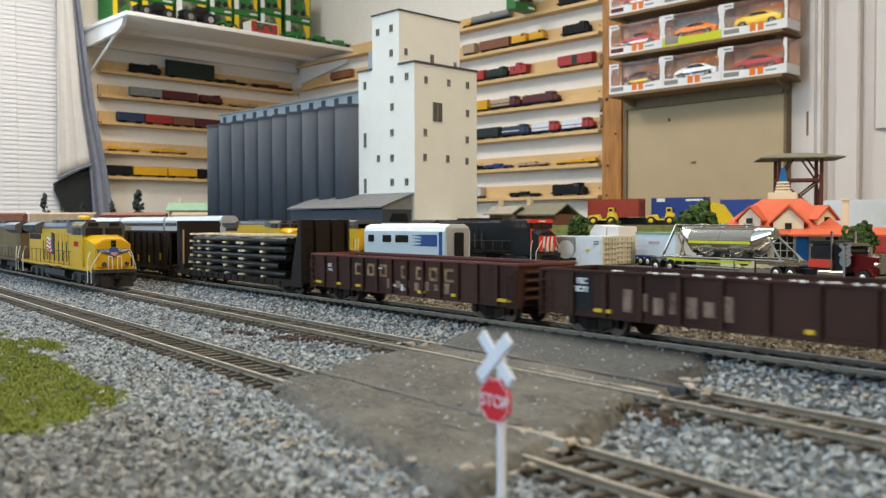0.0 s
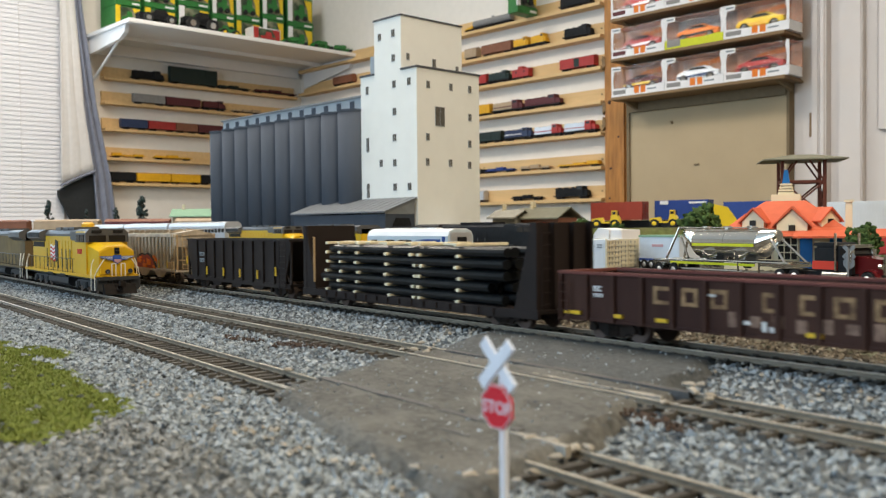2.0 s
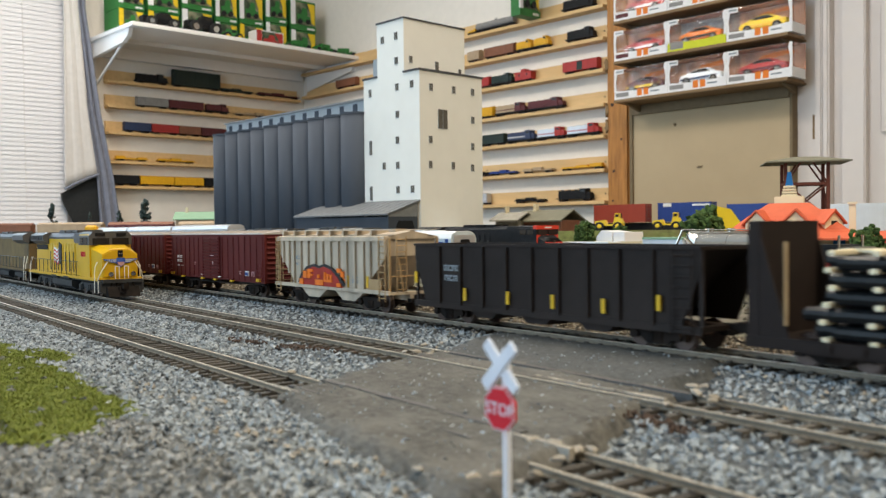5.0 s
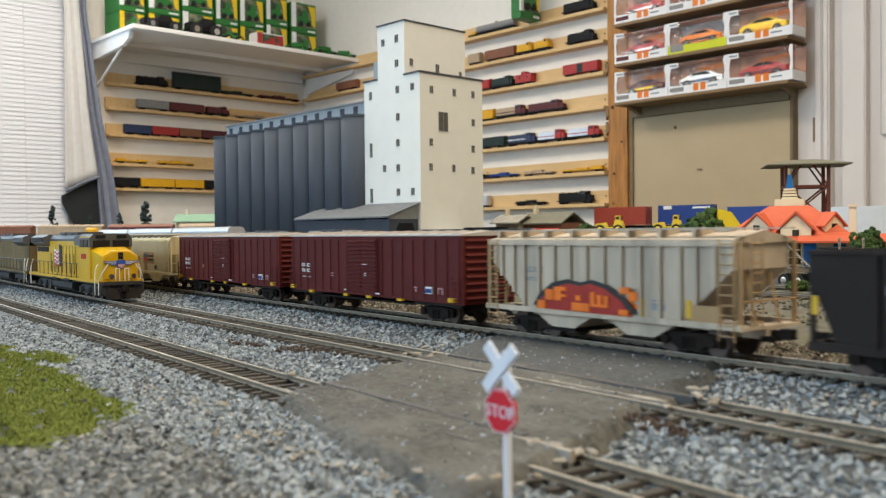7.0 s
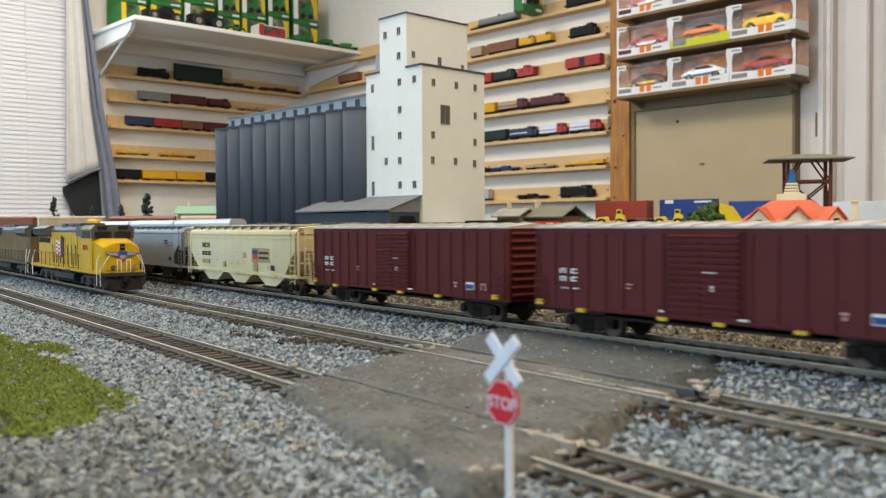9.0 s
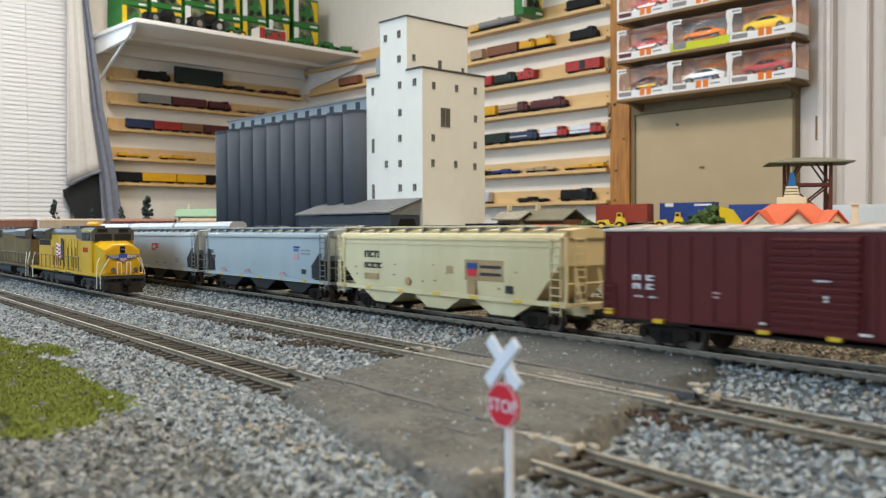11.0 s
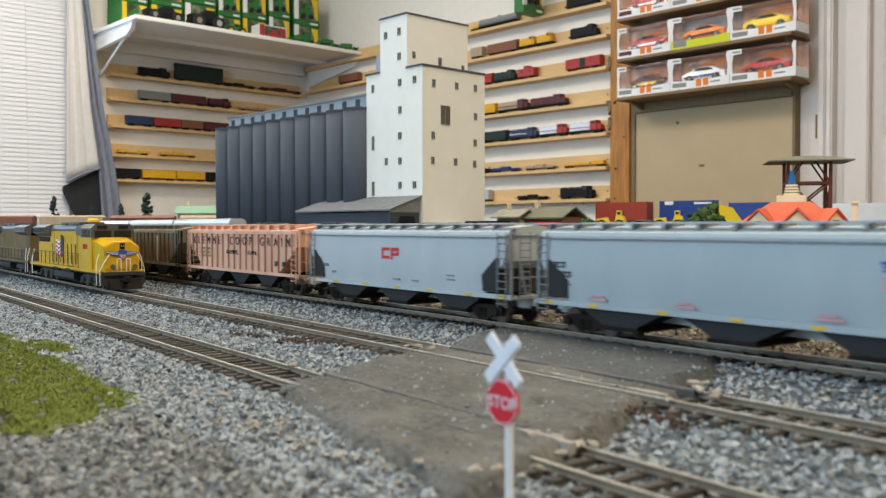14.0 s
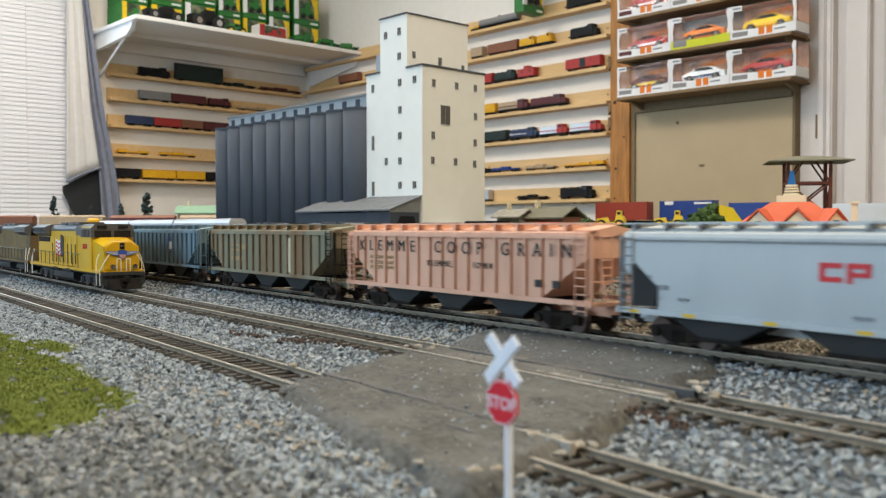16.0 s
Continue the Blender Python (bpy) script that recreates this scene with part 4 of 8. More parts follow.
def tabs(car, xs, z, w=0.0024):
    first = None
    for x in xs:
        if first is None:
            first = part("reflector", box(-w, w, -HW - 0.0007, -HW - 0.0003, z - 0.0018, z - 0.0006), "mark_yellow", car, m=pose(x, 0, 0))
        else:
            again(first, pose(x, 0, 0))


def smooth_hopper(s0, s1, colour, style, label):
    car, L = new_car("covered_hopper", s0, s1, label)
    h = L / 2
    end_mat = {"cream": "hop_yellow", "blue": "mid_grey", "pale": "mid_grey"}[style]
    body, z0, z1 = hopper_shell(car, L, colour, end_mat, True, 0.0195)
    # panel lines along the side
    bm = box(-h + 0.005, h - 0.005, -HW - 0.0001, -HW + 0.001, z1 - 0.0018, z1 - 0.0012)
    if style == "cream":
        box(-h + 0.005, h - 0.005, -HW - 0.0001, -HW + 0.001, z1 - 0.0044, z1 - 0.0039, bm)
    part("seam_rail", bm, colour if style == "cream" else "mid_grey", body)
    y = -HW
    if style != "cream":
        for s in (-1, 1):
            bm = bmesh.new()
            extrude([(s * (h - 0.0075), z0 + 0.001), (s * (h - 0.0075), z0 + 0.0160), (s * (h - 0.0095), z0 + 0.0175), (s * (h - 0.0205), z0 + 0.0085), (s * (h - 0.0195), z0 + 0.001)], "y", -HW - 0.0003, HW + 0.0003, bm)
            part("end_gusset", bm, "dark_grey", car, "dark grey end plate")
    if style == "cream":
        bars(car, codes(-h + 0.0310, 0.0305, 3, 0.0044, 0.0038, 0.2) + codes(-h + 0.0310, 0.0245, 6, 0.0025, 0.0032, 0.2), "mark_black", y, "car_number")
        bars(car, [(-h + 0.0310, -h + 0.0450, 0.0182, 0.0215)], "hop_rust", y, "stencil")
        bars(car, [(0.0270, 0.0555, 0.0215, 0.0315)], "hop_rust", y + 0.0001, "logo_panel")
        bars(car, [(0.0290, 0.0365, 0.0270, 0.0300)], "pass_navy", y - 0.0002, "logo")
        bars(car, [(0.0295, 0.0360, 0.0236, 0.0270)], "mark_red", y - 0.0002, "logo")
        bars(car, [(0.0390, 0.0540, 0.0275, 0.0290), (0.0390, 0.0540, 0.0240, 0.0255)], "mark_black", y - 0.0002, "faded_lettering")
        bars(car, [(0.0570, 0.0615, 0.0165, 0.0200)], "mark_black", y, "placard")
        bm = rod((-0.0214, -HW - 0.0006, 0.0185), (-0.0214, -HW + 0.001, 0.0185), 0.0022, 12)
        part("brake_wheel", bm, "hop_rust", car)
        bm = bmesh.new()
        rnd = random.Random(5)
        for i in range(16):
            x = rnd.uniform(-h + 0.02, h - 0.03)
            box(x, x + rnd.uniform(0.001, 0.007), -HW - 0.0001, -HW + 0.0006, z0 + rnd.uniform(0.0, 0.012), z0 + rnd.uniform(0.0125, 0.0135), bm) if i < 2 else box(x, x + rnd.uniform(0.0006, 0.002), -HW - 0.0001, -HW + 0.0006, z0 + 0.001 + i * 0.0008, z0 + 0.0018 + i * 0.0008, bm)
        part("stain", bm, "hop_rust", car)
    elif style == "blue":
        bars(car, codes(-h + 0.0115, 0.0285, 3, 0.0021, 0.0026, 0.25) + codes(-h + 0.0115, 0.0245, 5, 0.0018, 0.0026, 0.25) + codes(-h + 0.0135, 0.0212, 2, 0.0036, 0.0006), "mark_black", y, "car_number")
        bars(car, [(h - 0.0440, h - 0.0375, 0.0322 + k * 0.0011, 0.0328 + k * 0.0011) for k in range(3)] + [(h - 0.0445, h - 0.0370, 0.0345, 0.0355)], "mark_blue", y, "logo")
        bars(car, [(h - 0.0440, h - 0.0375, 0.0268, 0.0305)], "mark_pink", y, "logo")
        bars(car, [(h - 0.0340, h - 0.0230, 0.0325, 0.0334), (h - 0.0340, h - 0.0230, 0.0303, 0.0312)], "mark_grey", y, "lettering")
        bars(car, [(x, x + 0.010, z0 + 0.0012, z0 + 0.0022) for x in (-h + 0.032, -h + 0.075, h - 0.066)] + [(x + 0.002, x + 0.008, z0 + 0.0027, z0 + 0.0035) for x in (-h + 0.032, -h + 0.075, h - 0.066)], "mark_pink", y, "warning_stripe")
        bars(car, [(h - 0.0335, h - 0.0285, 0.0178, 0.0208)], "mark_black", y, "placard")
    else:
        bm = bmesh.new()
        x0 = -0.0110
        for a in ((x0, x0 + 0.0075, 0.0330, 0.0347), (x0, x0 + 0.0075, 0.0285, 0.0302), (x0, x0 + 0.0018, 0.0302, 0.0330),
                  (x0 + 0.0090, x0 + 0.0165, 0.0330, 0.0347), (x0 + 0.0090, x0 + 0.0165, 0.0303, 0.0318), (x0 + 0.0147, x0 + 0.0165, 0.0318, 0.0330), (x0 + 0.0090, x0 + 0.0108, 0.0282, 0.0303), (x0 + 0.0090, x0 + 0.0108, 0.0318, 0.0330)):
            box(a[0], a[1], y - 0.0003, y + 0.0006, a[2], a[3], bm)
        part("logo", bm, "mark_red", car, "angular red emblem")
        bars(car, codes(-h + 0.0145, 0.0260, 1, 0.003, 0.0016) + codes(-h + 0.0145, 0.0222, 5, 0.0017, 0.0018) + codes(-h + 0.0145, 0.0185, 2, 0.003, 0.0008) + codes(-h + 0.030, 0.0185, 1, 0.004, 0.0012), "mark_grey", y, "car_number")
        bars(car, [(0.0, 0.006, 0.0172, 0.0182), (0.018, 0.023, 0.0172, 0.0180), (0.048, 0.054, 0.0212, 0.0222), (0.048, 0.054, 0.0192, 0.0200)], "mark_grey", y, "stencil")
    tabs(car, [-h + 0.009, -h + 0.035, -0.028, 0.004, 0.034, h - 0.030, h - 0.006], z0)
    return car


def ribbed_hopper(s0, s1, colour, style, label):
    car, L = new_car("covered_hopper", s0, s1, label)
    h = L / 2
    end_mat = {"graffiti": "hop_rust", "salmon": "hop_salmon", "olive": "under", "teal": "hop_teal"}[style]
    z0 = 0.0150 if style != "graffiti" else 0.0135
    body, z0, z1 = hopper_shell(car, L, colour, end_mat, False, 0.030 if style != "graffiti" else 0.026, z0=z0, z1=0.0428, bays=3 if style != "graffiti" else 2)
    n = 13 if style != "graffiti" else 9
    e = 0.030 if style != "graffiti" else 0.026
    bm = box(-0.0007, 0.0007, -HW - 0.0002, -HW + 0.0013, z0, z1 - 0.0005)
    rib = part("rib", bm, colour, body, m=pose(-h + e, 0, 0))
    for i in range(1, n + 1):
        again(rib, pose(-h + e + i * (L - 2 * e) / n, 0, 0))
    for s in (-1, 1):
        for x in (h - 0.011, h - 0.019):
            bot = z0 + (e - (h - x)) / (e - 0.004) * (z1 - 0.010 - z0)
            part("short_rib", box(s * x - 0.0007, s * x + 0.0007, -HW - 0.0002, -HW + 0.0013, bot, z1 - 0.0005), colour, body)
    part("eave_rail", box(-h + 0.003, h - 0.003, -HW - 0.0005, -HW + 0.0012, z1 - 0.0018, z1 - 0.0004), colour, body)
    y = -HW + 0.0012
    if style == "graffiti":
        # sprayed shapes: a dark red hump with orange blocks
        g = 0.0190
        y = -HW - 0.0003
        bm = extrude([(x * 1.38 + g, z) for x, z in [(-0.038, z0), (-0.036, z0 + 0.004), (-0.030, z0 + 0.0095), (-0.024, z0 + 0.0115), (-0.019, z0 + 0.0105), (-0.015, z0 + 0.0118), (-0.009, z0 + 0.0100), (-0.003, z0 + 0.0055), (0.001, z0 - 0.0004)]], "y", y - 0.0006, y + 0.0002)
        part("sprayed_shape", bm, "graf_red", car, "dark red and orange spray paint")
        bm = extrude([(x * 1.38 + g, z) for x, z in [(-0.0395, z0 + 0.001), (-0.037, z0 + 0.006), (-0.031, z0 + 0.0115), (-0.0245, z0 + 0.0132), (-0.0195, z0 + 0.0120), (-0.0145, z0 + 0.0134), (-0.0080, z0 + 0.0115), (-0.0015, z0 + 0.0065), (0.003, z0 + 0.001)]], "y", y - 0.0004, y + 0.0002)
        part("sprayed_outline", bm, "mark_black", car)
        for a in ((-0.037, -0.0335, z0, z0 + 0.0035), (-0.0335, -0.030, z0 + 0.004, z0 + 0.0085), (-0.0295, -0.0265, z0 + 0.0040, z0 + 0.0098), (-0.0265, -0.0245, z0 + 0.0082, z0 + 0.0098), (-0.0265, -0.0245, z0 + 0.0055, z0 + 0.0068),
                  (-0.0222, -0.015, z0 + 0.0002, z0 + 0.0036), (-0.0205, -0.0185, z0 + 0.0045, z0 + 0.0068), (-0.0145, -0.0128, z0 + 0.003, z0 + 0.0085), (-0.0118, -0.0102, z0 + 0.003, z0 + 0.0075), (-0.0092, -0.0076, z0 + 0.003, z0 + 0.0072), (-0.0145, -0.0076, z0 + 0.0024, z0 + 0.0036),
                  (-0.003, 0.0005, z0 + 0.0085, z0 + 0.0112), (0.0, 0.0028, z0 + 0.006, z0 + 0.0095), (-0.0035, 0.0, z0, z0 + 0.0022)):
            part("sprayed_block", box(a[0] * 1.38 + g, a[1] * 1.38 + g, y - 0.0011, y - 0.0004, a[2], a[3]), "graf_orange", car)
        y = -HW + 0.0012
        bars(car, [(0.0170, 0.0200, z0 + 0.0035, z0 + 0.0052), (0.0177, 0.0192, z0 + 0.0052, z0 + 0.0085), (0.0200, 0.0220, z0 + 0.0025, z0 + 0.0045)], "graf_orange", y, "sprayed_tag")
        bars(car, codes(-0.044, 0.0290, 2, 0.0026, 0.0024) + codes(-0.0365, 0.0290, 2, 0.0022, 0.0024) + codes(-0.044, 0.0252, 3, 0.003, 0.0016), "mark_grey", y, "car_number")
        bars(car, [(0.0285, 0.0345, z0 + 0.0028, z0 + 0.0055), (0.0285, 0.0345, z0 + 0.0062, z0 + 0.0068)], "mark_grey", y, "placard")
        bm = box(0.0226, 0.0246, y - 0.0008, y, z0 - 0.001, z0 + 0.0072)
        box(0.0448, 0.0468, y - 0.0008, y, z0 + 0.001, z0 + 0.0075, bm)
        part("yellow_tab", bm, "mark_yellow", car)
        part("rust_panel", box(h - 0.024, h - 0.0085, -HW + 0.0006, -HW + 0.0014, z0, z0 + 0.006), "hop_rust", car)
    elif style == "salmon":
        x = -0.0820
        letters("lettering", "KLEMME", 0.0086, "mark_black", car, pose(x, -HW - 0.0004, 0.0330, 90), spacing=2.05)
        letters("lettering", "COOP", 0.0086, "mark_black", car, pose(-0.0105, -HW - 0.0004, 0.0330, 90), spacing=2.05)
        letters("lettering", "GRAIN", 0.0086, "mark_black", car, pose(0.0410, -HW - 0.0004, 0.0330, 90), spacing=2.15)
        letters("lettering", "KLEMME,", 0.0042, "mark_black", car, pose(-0.0163, -HW - 0.0004, 0.0262, 90), spacing=1.35)
        letters("lettering", "IOWA", 0.0042, "mark_black", car, pose(0.0210, -HW - 0.0004, 0.0262, 90), spacing=1.45)
        rows = []
        for z in (0.0285, 0.0255, 0.0228):
            rows += codes(-0.0723, z, 6, 0.0034, 0.0018, 0.25)
        bars(car, rows, "hop_rust", y - 0.0005, "worn_stencil")
        bars(car, [(0.0640, 0.0682, 0.0195, 0.0228), (0.0750, 0.0792, 0.0195, 0.0228)], "mark_black", y - 0.0015, "placard")
    elif style == "olive":
        bm = bmesh.new()
        for i, (a, b) in enumerate(((0.032, 0.0375),)):
            box(a + 0.003, b + 0.003, y - 0.0004, y + 0.0002, z0 + 0.001, z1 - 0.004, bm)
        part("pale_panel", bm, "cream", car)
        bars(car, [(-0.054, -0.040, 0.0285, 0.0300), (-0.054, -0.040, 0.0320, 0.0335), (-0.036, -0.028, 0.030, 0.0335), (-0.054, -0.034, 0.0215, 0.0245)], "hop_rust", y, "stencil")
    else:
        bars(car, [(h - 0.0780, h - 0.0745, 0.0240, 0.0365), (h - 0.064, h - 0.0605, 0.0240, 0.0365), (h - 0.0745, h - 0.064, 0.0345, 0.0370), (h - 0.0745, h - 0.064, 0.0235, 0.0255)], "pass_navy", y, "emblem")
        bars(car, [(h - 0.0735, h - 0.065, 0.0270, 0.0335)], "mark_white", y, "emblem_centre")
    return car


gondola(-1.079, -0.310, True)
gondola(-1.856, -1.129, False)
bulkhead_flat(-2.73, -1.905)
open_hopper(-3.487, -2.80)
ribbed_hopper(-4.105, -3.580, "hop_grey", "graffiti", "grimy pale grey covered hopper with orange graffiti and rusty end")
boxcar(-4.865, -4.180)
boxcar(-5.643, -4.940)
smooth_hopper(-6.46, -5.725, "hop_yellow", "cream", "stained cream-yellow covered hopper with curved sides")
smooth_hopper(-7.26, -6.505, "hop_blue", "blue", "blue-grey covered hopper with red side stripes")
smooth_hopper(-8.06, -7.322, "hop_cp", "pale", "pale grey-blue covered hopper with red emblem")
ribbed_hopper(-8.86, -8.112, "hop_salmon", "salmon", "faded salmon covered hopper with black lettering")
ribbed_hopper(-9.68, -8.92, "hop_green", "olive", "rust-streaked olive covered hopper")
ribbed_hopper(-10.49, -9.74, "hop_teal", "teal", "grimy teal covered hopper with a dark ring emblem")


for car, _x in CARS:
    for piece in car.children:
        if piece.name.split(".")[0] not in ("truck", "coupler"):
            piece.matrix_basis = Matrix.Diagonal((1, 1, 0.97, 1)) @ piece.matrix_basis


# ---------------- ballast, grass, signs ----------------
def stones(name, spots, label, material, flat=1.0, seed=1):
    """Many small broken stones as one mesh: spots of x, y, z, size."""
    rng = np.random.default_rng(seed)
    spots = np.asarray(spots)
    n = len(spots)
    base = np.array([(1, 0, 0), (-1, 0, 0), (0, 1, 0), (0, -1, 0), (0, 0, 1), (0, 0, -1)], float)
    tri = np.array([(0, 2, 4), (2, 1, 4), (1, 3, 4), (3, 0, 4), (2, 0, 5), (1, 2, 5), (3, 1, 5), (0, 3, 5)])
    v = base[None] * rng.uniform(0.6, 1.35, (n, 6, 1)) + rng.normal(0, 0.22, (n, 6, 3))
    a = rng.uniform(0, 2 * np.pi, n)
    b = rng.uniform(-0.6, 0.6, n)
    ca, sa, cb, sb = np.cos(a), np.sin(a), np.cos(b), np.sin(b)
    x, y, z = v[..., 0], v[..., 1], v[..., 2]
    x, z = x * cb[:, None] - z * sb[:, None], x * sb[:, None] + z * cb[:, None]
    x, y = x * ca[:, None] - y * sa[:, None], x * sa[:, None] + y * ca[:, None]
    v = np.stack([x, y, z * 0.8 * flat], -1) * spots[:, None, 3:4] + spots[:, None, :3]
    f = (tri[None] + 6 * np.arange(n)[:, None, None]).reshape(-1, 3)
    me = bpy.data.meshes.new(name)
    me.from_pydata(v.reshape(-1, 3).tolist(), [], f.tolist())
    me.materials.append(M[material])
    return tagged(new(name, me), label, "gravel", kind="stuff")


def on_grass(x, y):
    w = 0.010 * noise.noise((x * 30, y * 30, 8)) + 0.006 * noise.noise((x * 90, y * 90, 3))
    edge = 0.094 + w
    right = -0.262 - 0.9 * max(0, y - 0.06) + 1.5 * w
    return 0.03 < y < edge and x < right and y > 0.056 - (x + 0.262) * -0.15 + w or ((x + 0.47) / 0.03) ** 2 + ((y - 0.103) / 0.008) ** 2 < 1


def build_ballast():
    rng = np.random.default_rng(3)
    spots = []

    def sow(x0, x1, y0, y1, per, lo, hi):
        n = int((x1 - x0) * (y1 - y0) * per)
        for x, y, k in zip(rng.uniform(x0, x1, n), rng.uniform(y0, y1, n), rng.random(n)):
            if on_road(x, y) or (on_grass(x, y) and k < 0.988):
                continue
            size = lo + (hi - lo) * k ** 2
            for t, top in ((T3, R3), (T2, R2), (T1, R1)):
                if abs(y - t) < 0.0153:
                    # smaller stones between the ties, flush with their tops
                    size = min(size, 0.0010)
                    spots.append((x, y, top - 0.0029 - 0.55 * size, size))
                    break
            else:
                spots.append((x, y, ground_z(x, y) + 0.25 * size, size))

    sow(-0.34, 0.02, 0.03, 0.30, 480000, 0.0006, 0.00155)
    sow(-0.62, -0.34, 0.045, 0.32, 330000, 0.0007, 0.0015)
    sow(-1.05, -0.62, 0.05, 0.34, 160000, 0.0009, 0.0016)
    sow(-0.95, 0.02, 0.30, 0.36, 160000, 0.0009, 0.0016)
    grubby = [p for p in spots if p[1] < 0.088 + 0.012 * noise.noise((p[0] * 25, p[1] * 25, 6))]
    back = [p for p in spots if p[1] > 0.2945]
    main = [p for p in spots if p[1] <= 0.2945 and p[1] >= 0.088 + 0.012 * noise.noise((p[0] * 25, p[1] * 25, 6))]
    stones("ballast", main, "loose blue-grey crushed ballast stones", "stones")
    stones("dusty_gravel", grubby, "dusty dark grey gravel before the tracks", "stones_dusty", seed=2)
    stones("brown_gravel", back, "brown dirty gravel behind the main track", "stones_brown", seed=5)
    # sand-coloured chips at the foot of the road
    chips = []
    for k in range(240):
        x = rng.uniform(-0.36, -0.12)
        y = rng.choice([0.112, 0.240, 0.262]) + rng.normal(0, 0.006)
        if rng.random() < 0.5 and on_road(x, y):
            continue
        chips.append((x, y, ground_z(x, y) + 0.0012, rng.uniform(0.0006, 0.0013)))
    stones("plaster_chips", chips, "broken off-white plaster crumbs beside the road", "plaster", seed=4)
    # grit on the road, with a few glints
    grit = []
    for k in range(900):
        x, y = rng.uniform(-0.33, -0.14), rng.uniform(0.115, 0.262)
        if on_road(x, y):
            top = 0.0050 + 0.0052 * max(0, min(1, (y - 0.135) / 0.07)) + 0.0032 * max(0, min(1, (y - 0.224) / 0.036))
            grit.append((x, y, max(top, ground_z(x, y) + 0.0006) + 0.0001, rng.uniform(0.0002, 0.0006) if k % 9 else rng.uniform(0.0006, 0.0010)))
    stones("road_grit", grit, "scattered grey grit on the dirt road", "stones", seed=9)
    # dark clinker between the tracks and beside the road
    clinker = []
    for (xa, ya), (xb, yb), n in (((-0.388, 0.1885), (-0.334, 0.1990), 150), ((-0.177, 0.1935), (-0.151, 0.1915), 90), ((-0.440, 0.1860), (-0.405, 0.1880), 50)):
        for k in range(n):
            f = rng.random()
            x, y = xa + (xb - xa) * f + rng.normal(0, 0.0022), ya + (yb - ya) * f + rng.normal(0, 0.0016)
            clinker.append((x, y, ground_z(x, y) + 0.0009, rng.uniform(0.0005, 0.0012)))
    stones("clinker", clinker, "dark brown crumbs of clinker between the tracks", "bark", seed=12)
    # short static grass
    blades_v, blades_f = [], []
    for k in range(34000):
        x, y = rng.uniform(-0.60, -0.20), rng.uniform(0.03, 0.115)
        if not on_grass(x, y):
            continue
        z = ground_z(x, y)
        a, hgt, w = rng.uniform(0, 2 * np.pi), rng.uniform(0.0008, 0.0018), 0.0004
        lean = rng.normal(0, 0.0008, 2)
        i = len(blades_v)
        blades_v += [(x - w * np.cos(a), y - w * np.sin(a), z), (x + w * np.cos(a), y + w * np.sin(a), z), (x + lean[0], y + lean[1], z + hgt)]
        blades_f.append((i, i + 1, i + 2))
    me = bpy.data.meshes.new("grass")
    me.from_pydata([tuple(map(float, v)) for v in blades_v], [], blades_f)
    me.materials.append(M["grass"])
    tagged(new("grass", me), "short yellow-green scale grass patch", "grass", kind="stuff")
    bm = bmesh.new()
    step = 0.005
    for i in range(-124, -44):
        for j in range(6, 24):
            x, y = i * step, j * step
            if on_grass(x, y):
                q = [bm.verts.new((x + a * step, y + b * step, ground_z(x + a * step, y + b * step) + 0.0005)) for a, b in ((0, 0), (1, 0), (1, 1), (0, 1))]
                bm.faces.new(q)
    bmesh.ops.remove_doubles(bm, verts=bm.verts, dist=0.0004)
    single("turf", bm, "grass_base", pose(0, 0, 0), "mossy green turf mat", "grass", kind="stuff")


build_ballast()


def strip(name, x0, x1, y, z, w, material, label, parent=None, wob=0.0012, seed=0):
    """A thin ragged strip that lies along the track."""
    bm = bmesh.new()
    n = 60
    prev = None
    for i in range(n + 1):
        x = x0 + (x1 - x0) * i / n
        e = wob * noise.noise((x * 70, seed, 1)) 
        f = wob * noise.noise((x * 70, seed, 6))
        row = [bm.verts.new(p) for p in ((x, y - w / 2 + e, z), (x, y + w / 2 + f, z), (x, y + w / 2 + f, z - 0.003), (x, y - w / 2 + e, z - 0.003))]
        if prev:
            for a in range(4):
                b = (a + 1) % 4
                bm.faces.new((prev[a], row[a], row[b], prev[b]))
        else:
            bm.faces.new(row)
        prev = row
    bm.faces.new(prev[::-1])
    return single(name, bm, material, pose(0, 0, 0), label, "road", kind="structure")


# filled flangeways and plaster edging along the rails in the road
strip("road_filler", -0.292, -0.170, T2 + GAUGE / 2 - 0.0008, 0.0108, 0.0028, "tar", "dark filled groove beside the rail", seed=1)
strip("road_filler", -0.287, -0.178, T3 + GAUGE / 2 - 0.0018, 0.0068, 0.0032, "tar", "dark filled groove beside the rail", seed=2)
strip("road_edging", -0.228, -0.172, T2 - GAUGE / 2 + 0.0052, 0.0105, 0.0011, "plaster", "chipped pale edging beside the rail", seed=3, wob=0.0022)
strip("road_edging", -0.186, -0.158, T3 + GAUGE / 2 - 0.0040, 0.0066, 0.0020, "plaster", "chipped pale edging beside the rail", seed=4, wob=0.0028)

strip("road_edging", -0.300, -0.215, T3 - GAUGE / 2 + 0.0004, 0.0053, 0.0010, "plaster", "chipped pale edging beside the rail", seed=5, wob=0.0018)
strip("road_filler", -0.290, -0.185, T3 - GAUGE / 2 + 0.0032, 0.0057, 0.0012, "tar", "dark filled groove beside the rail", seed=6)


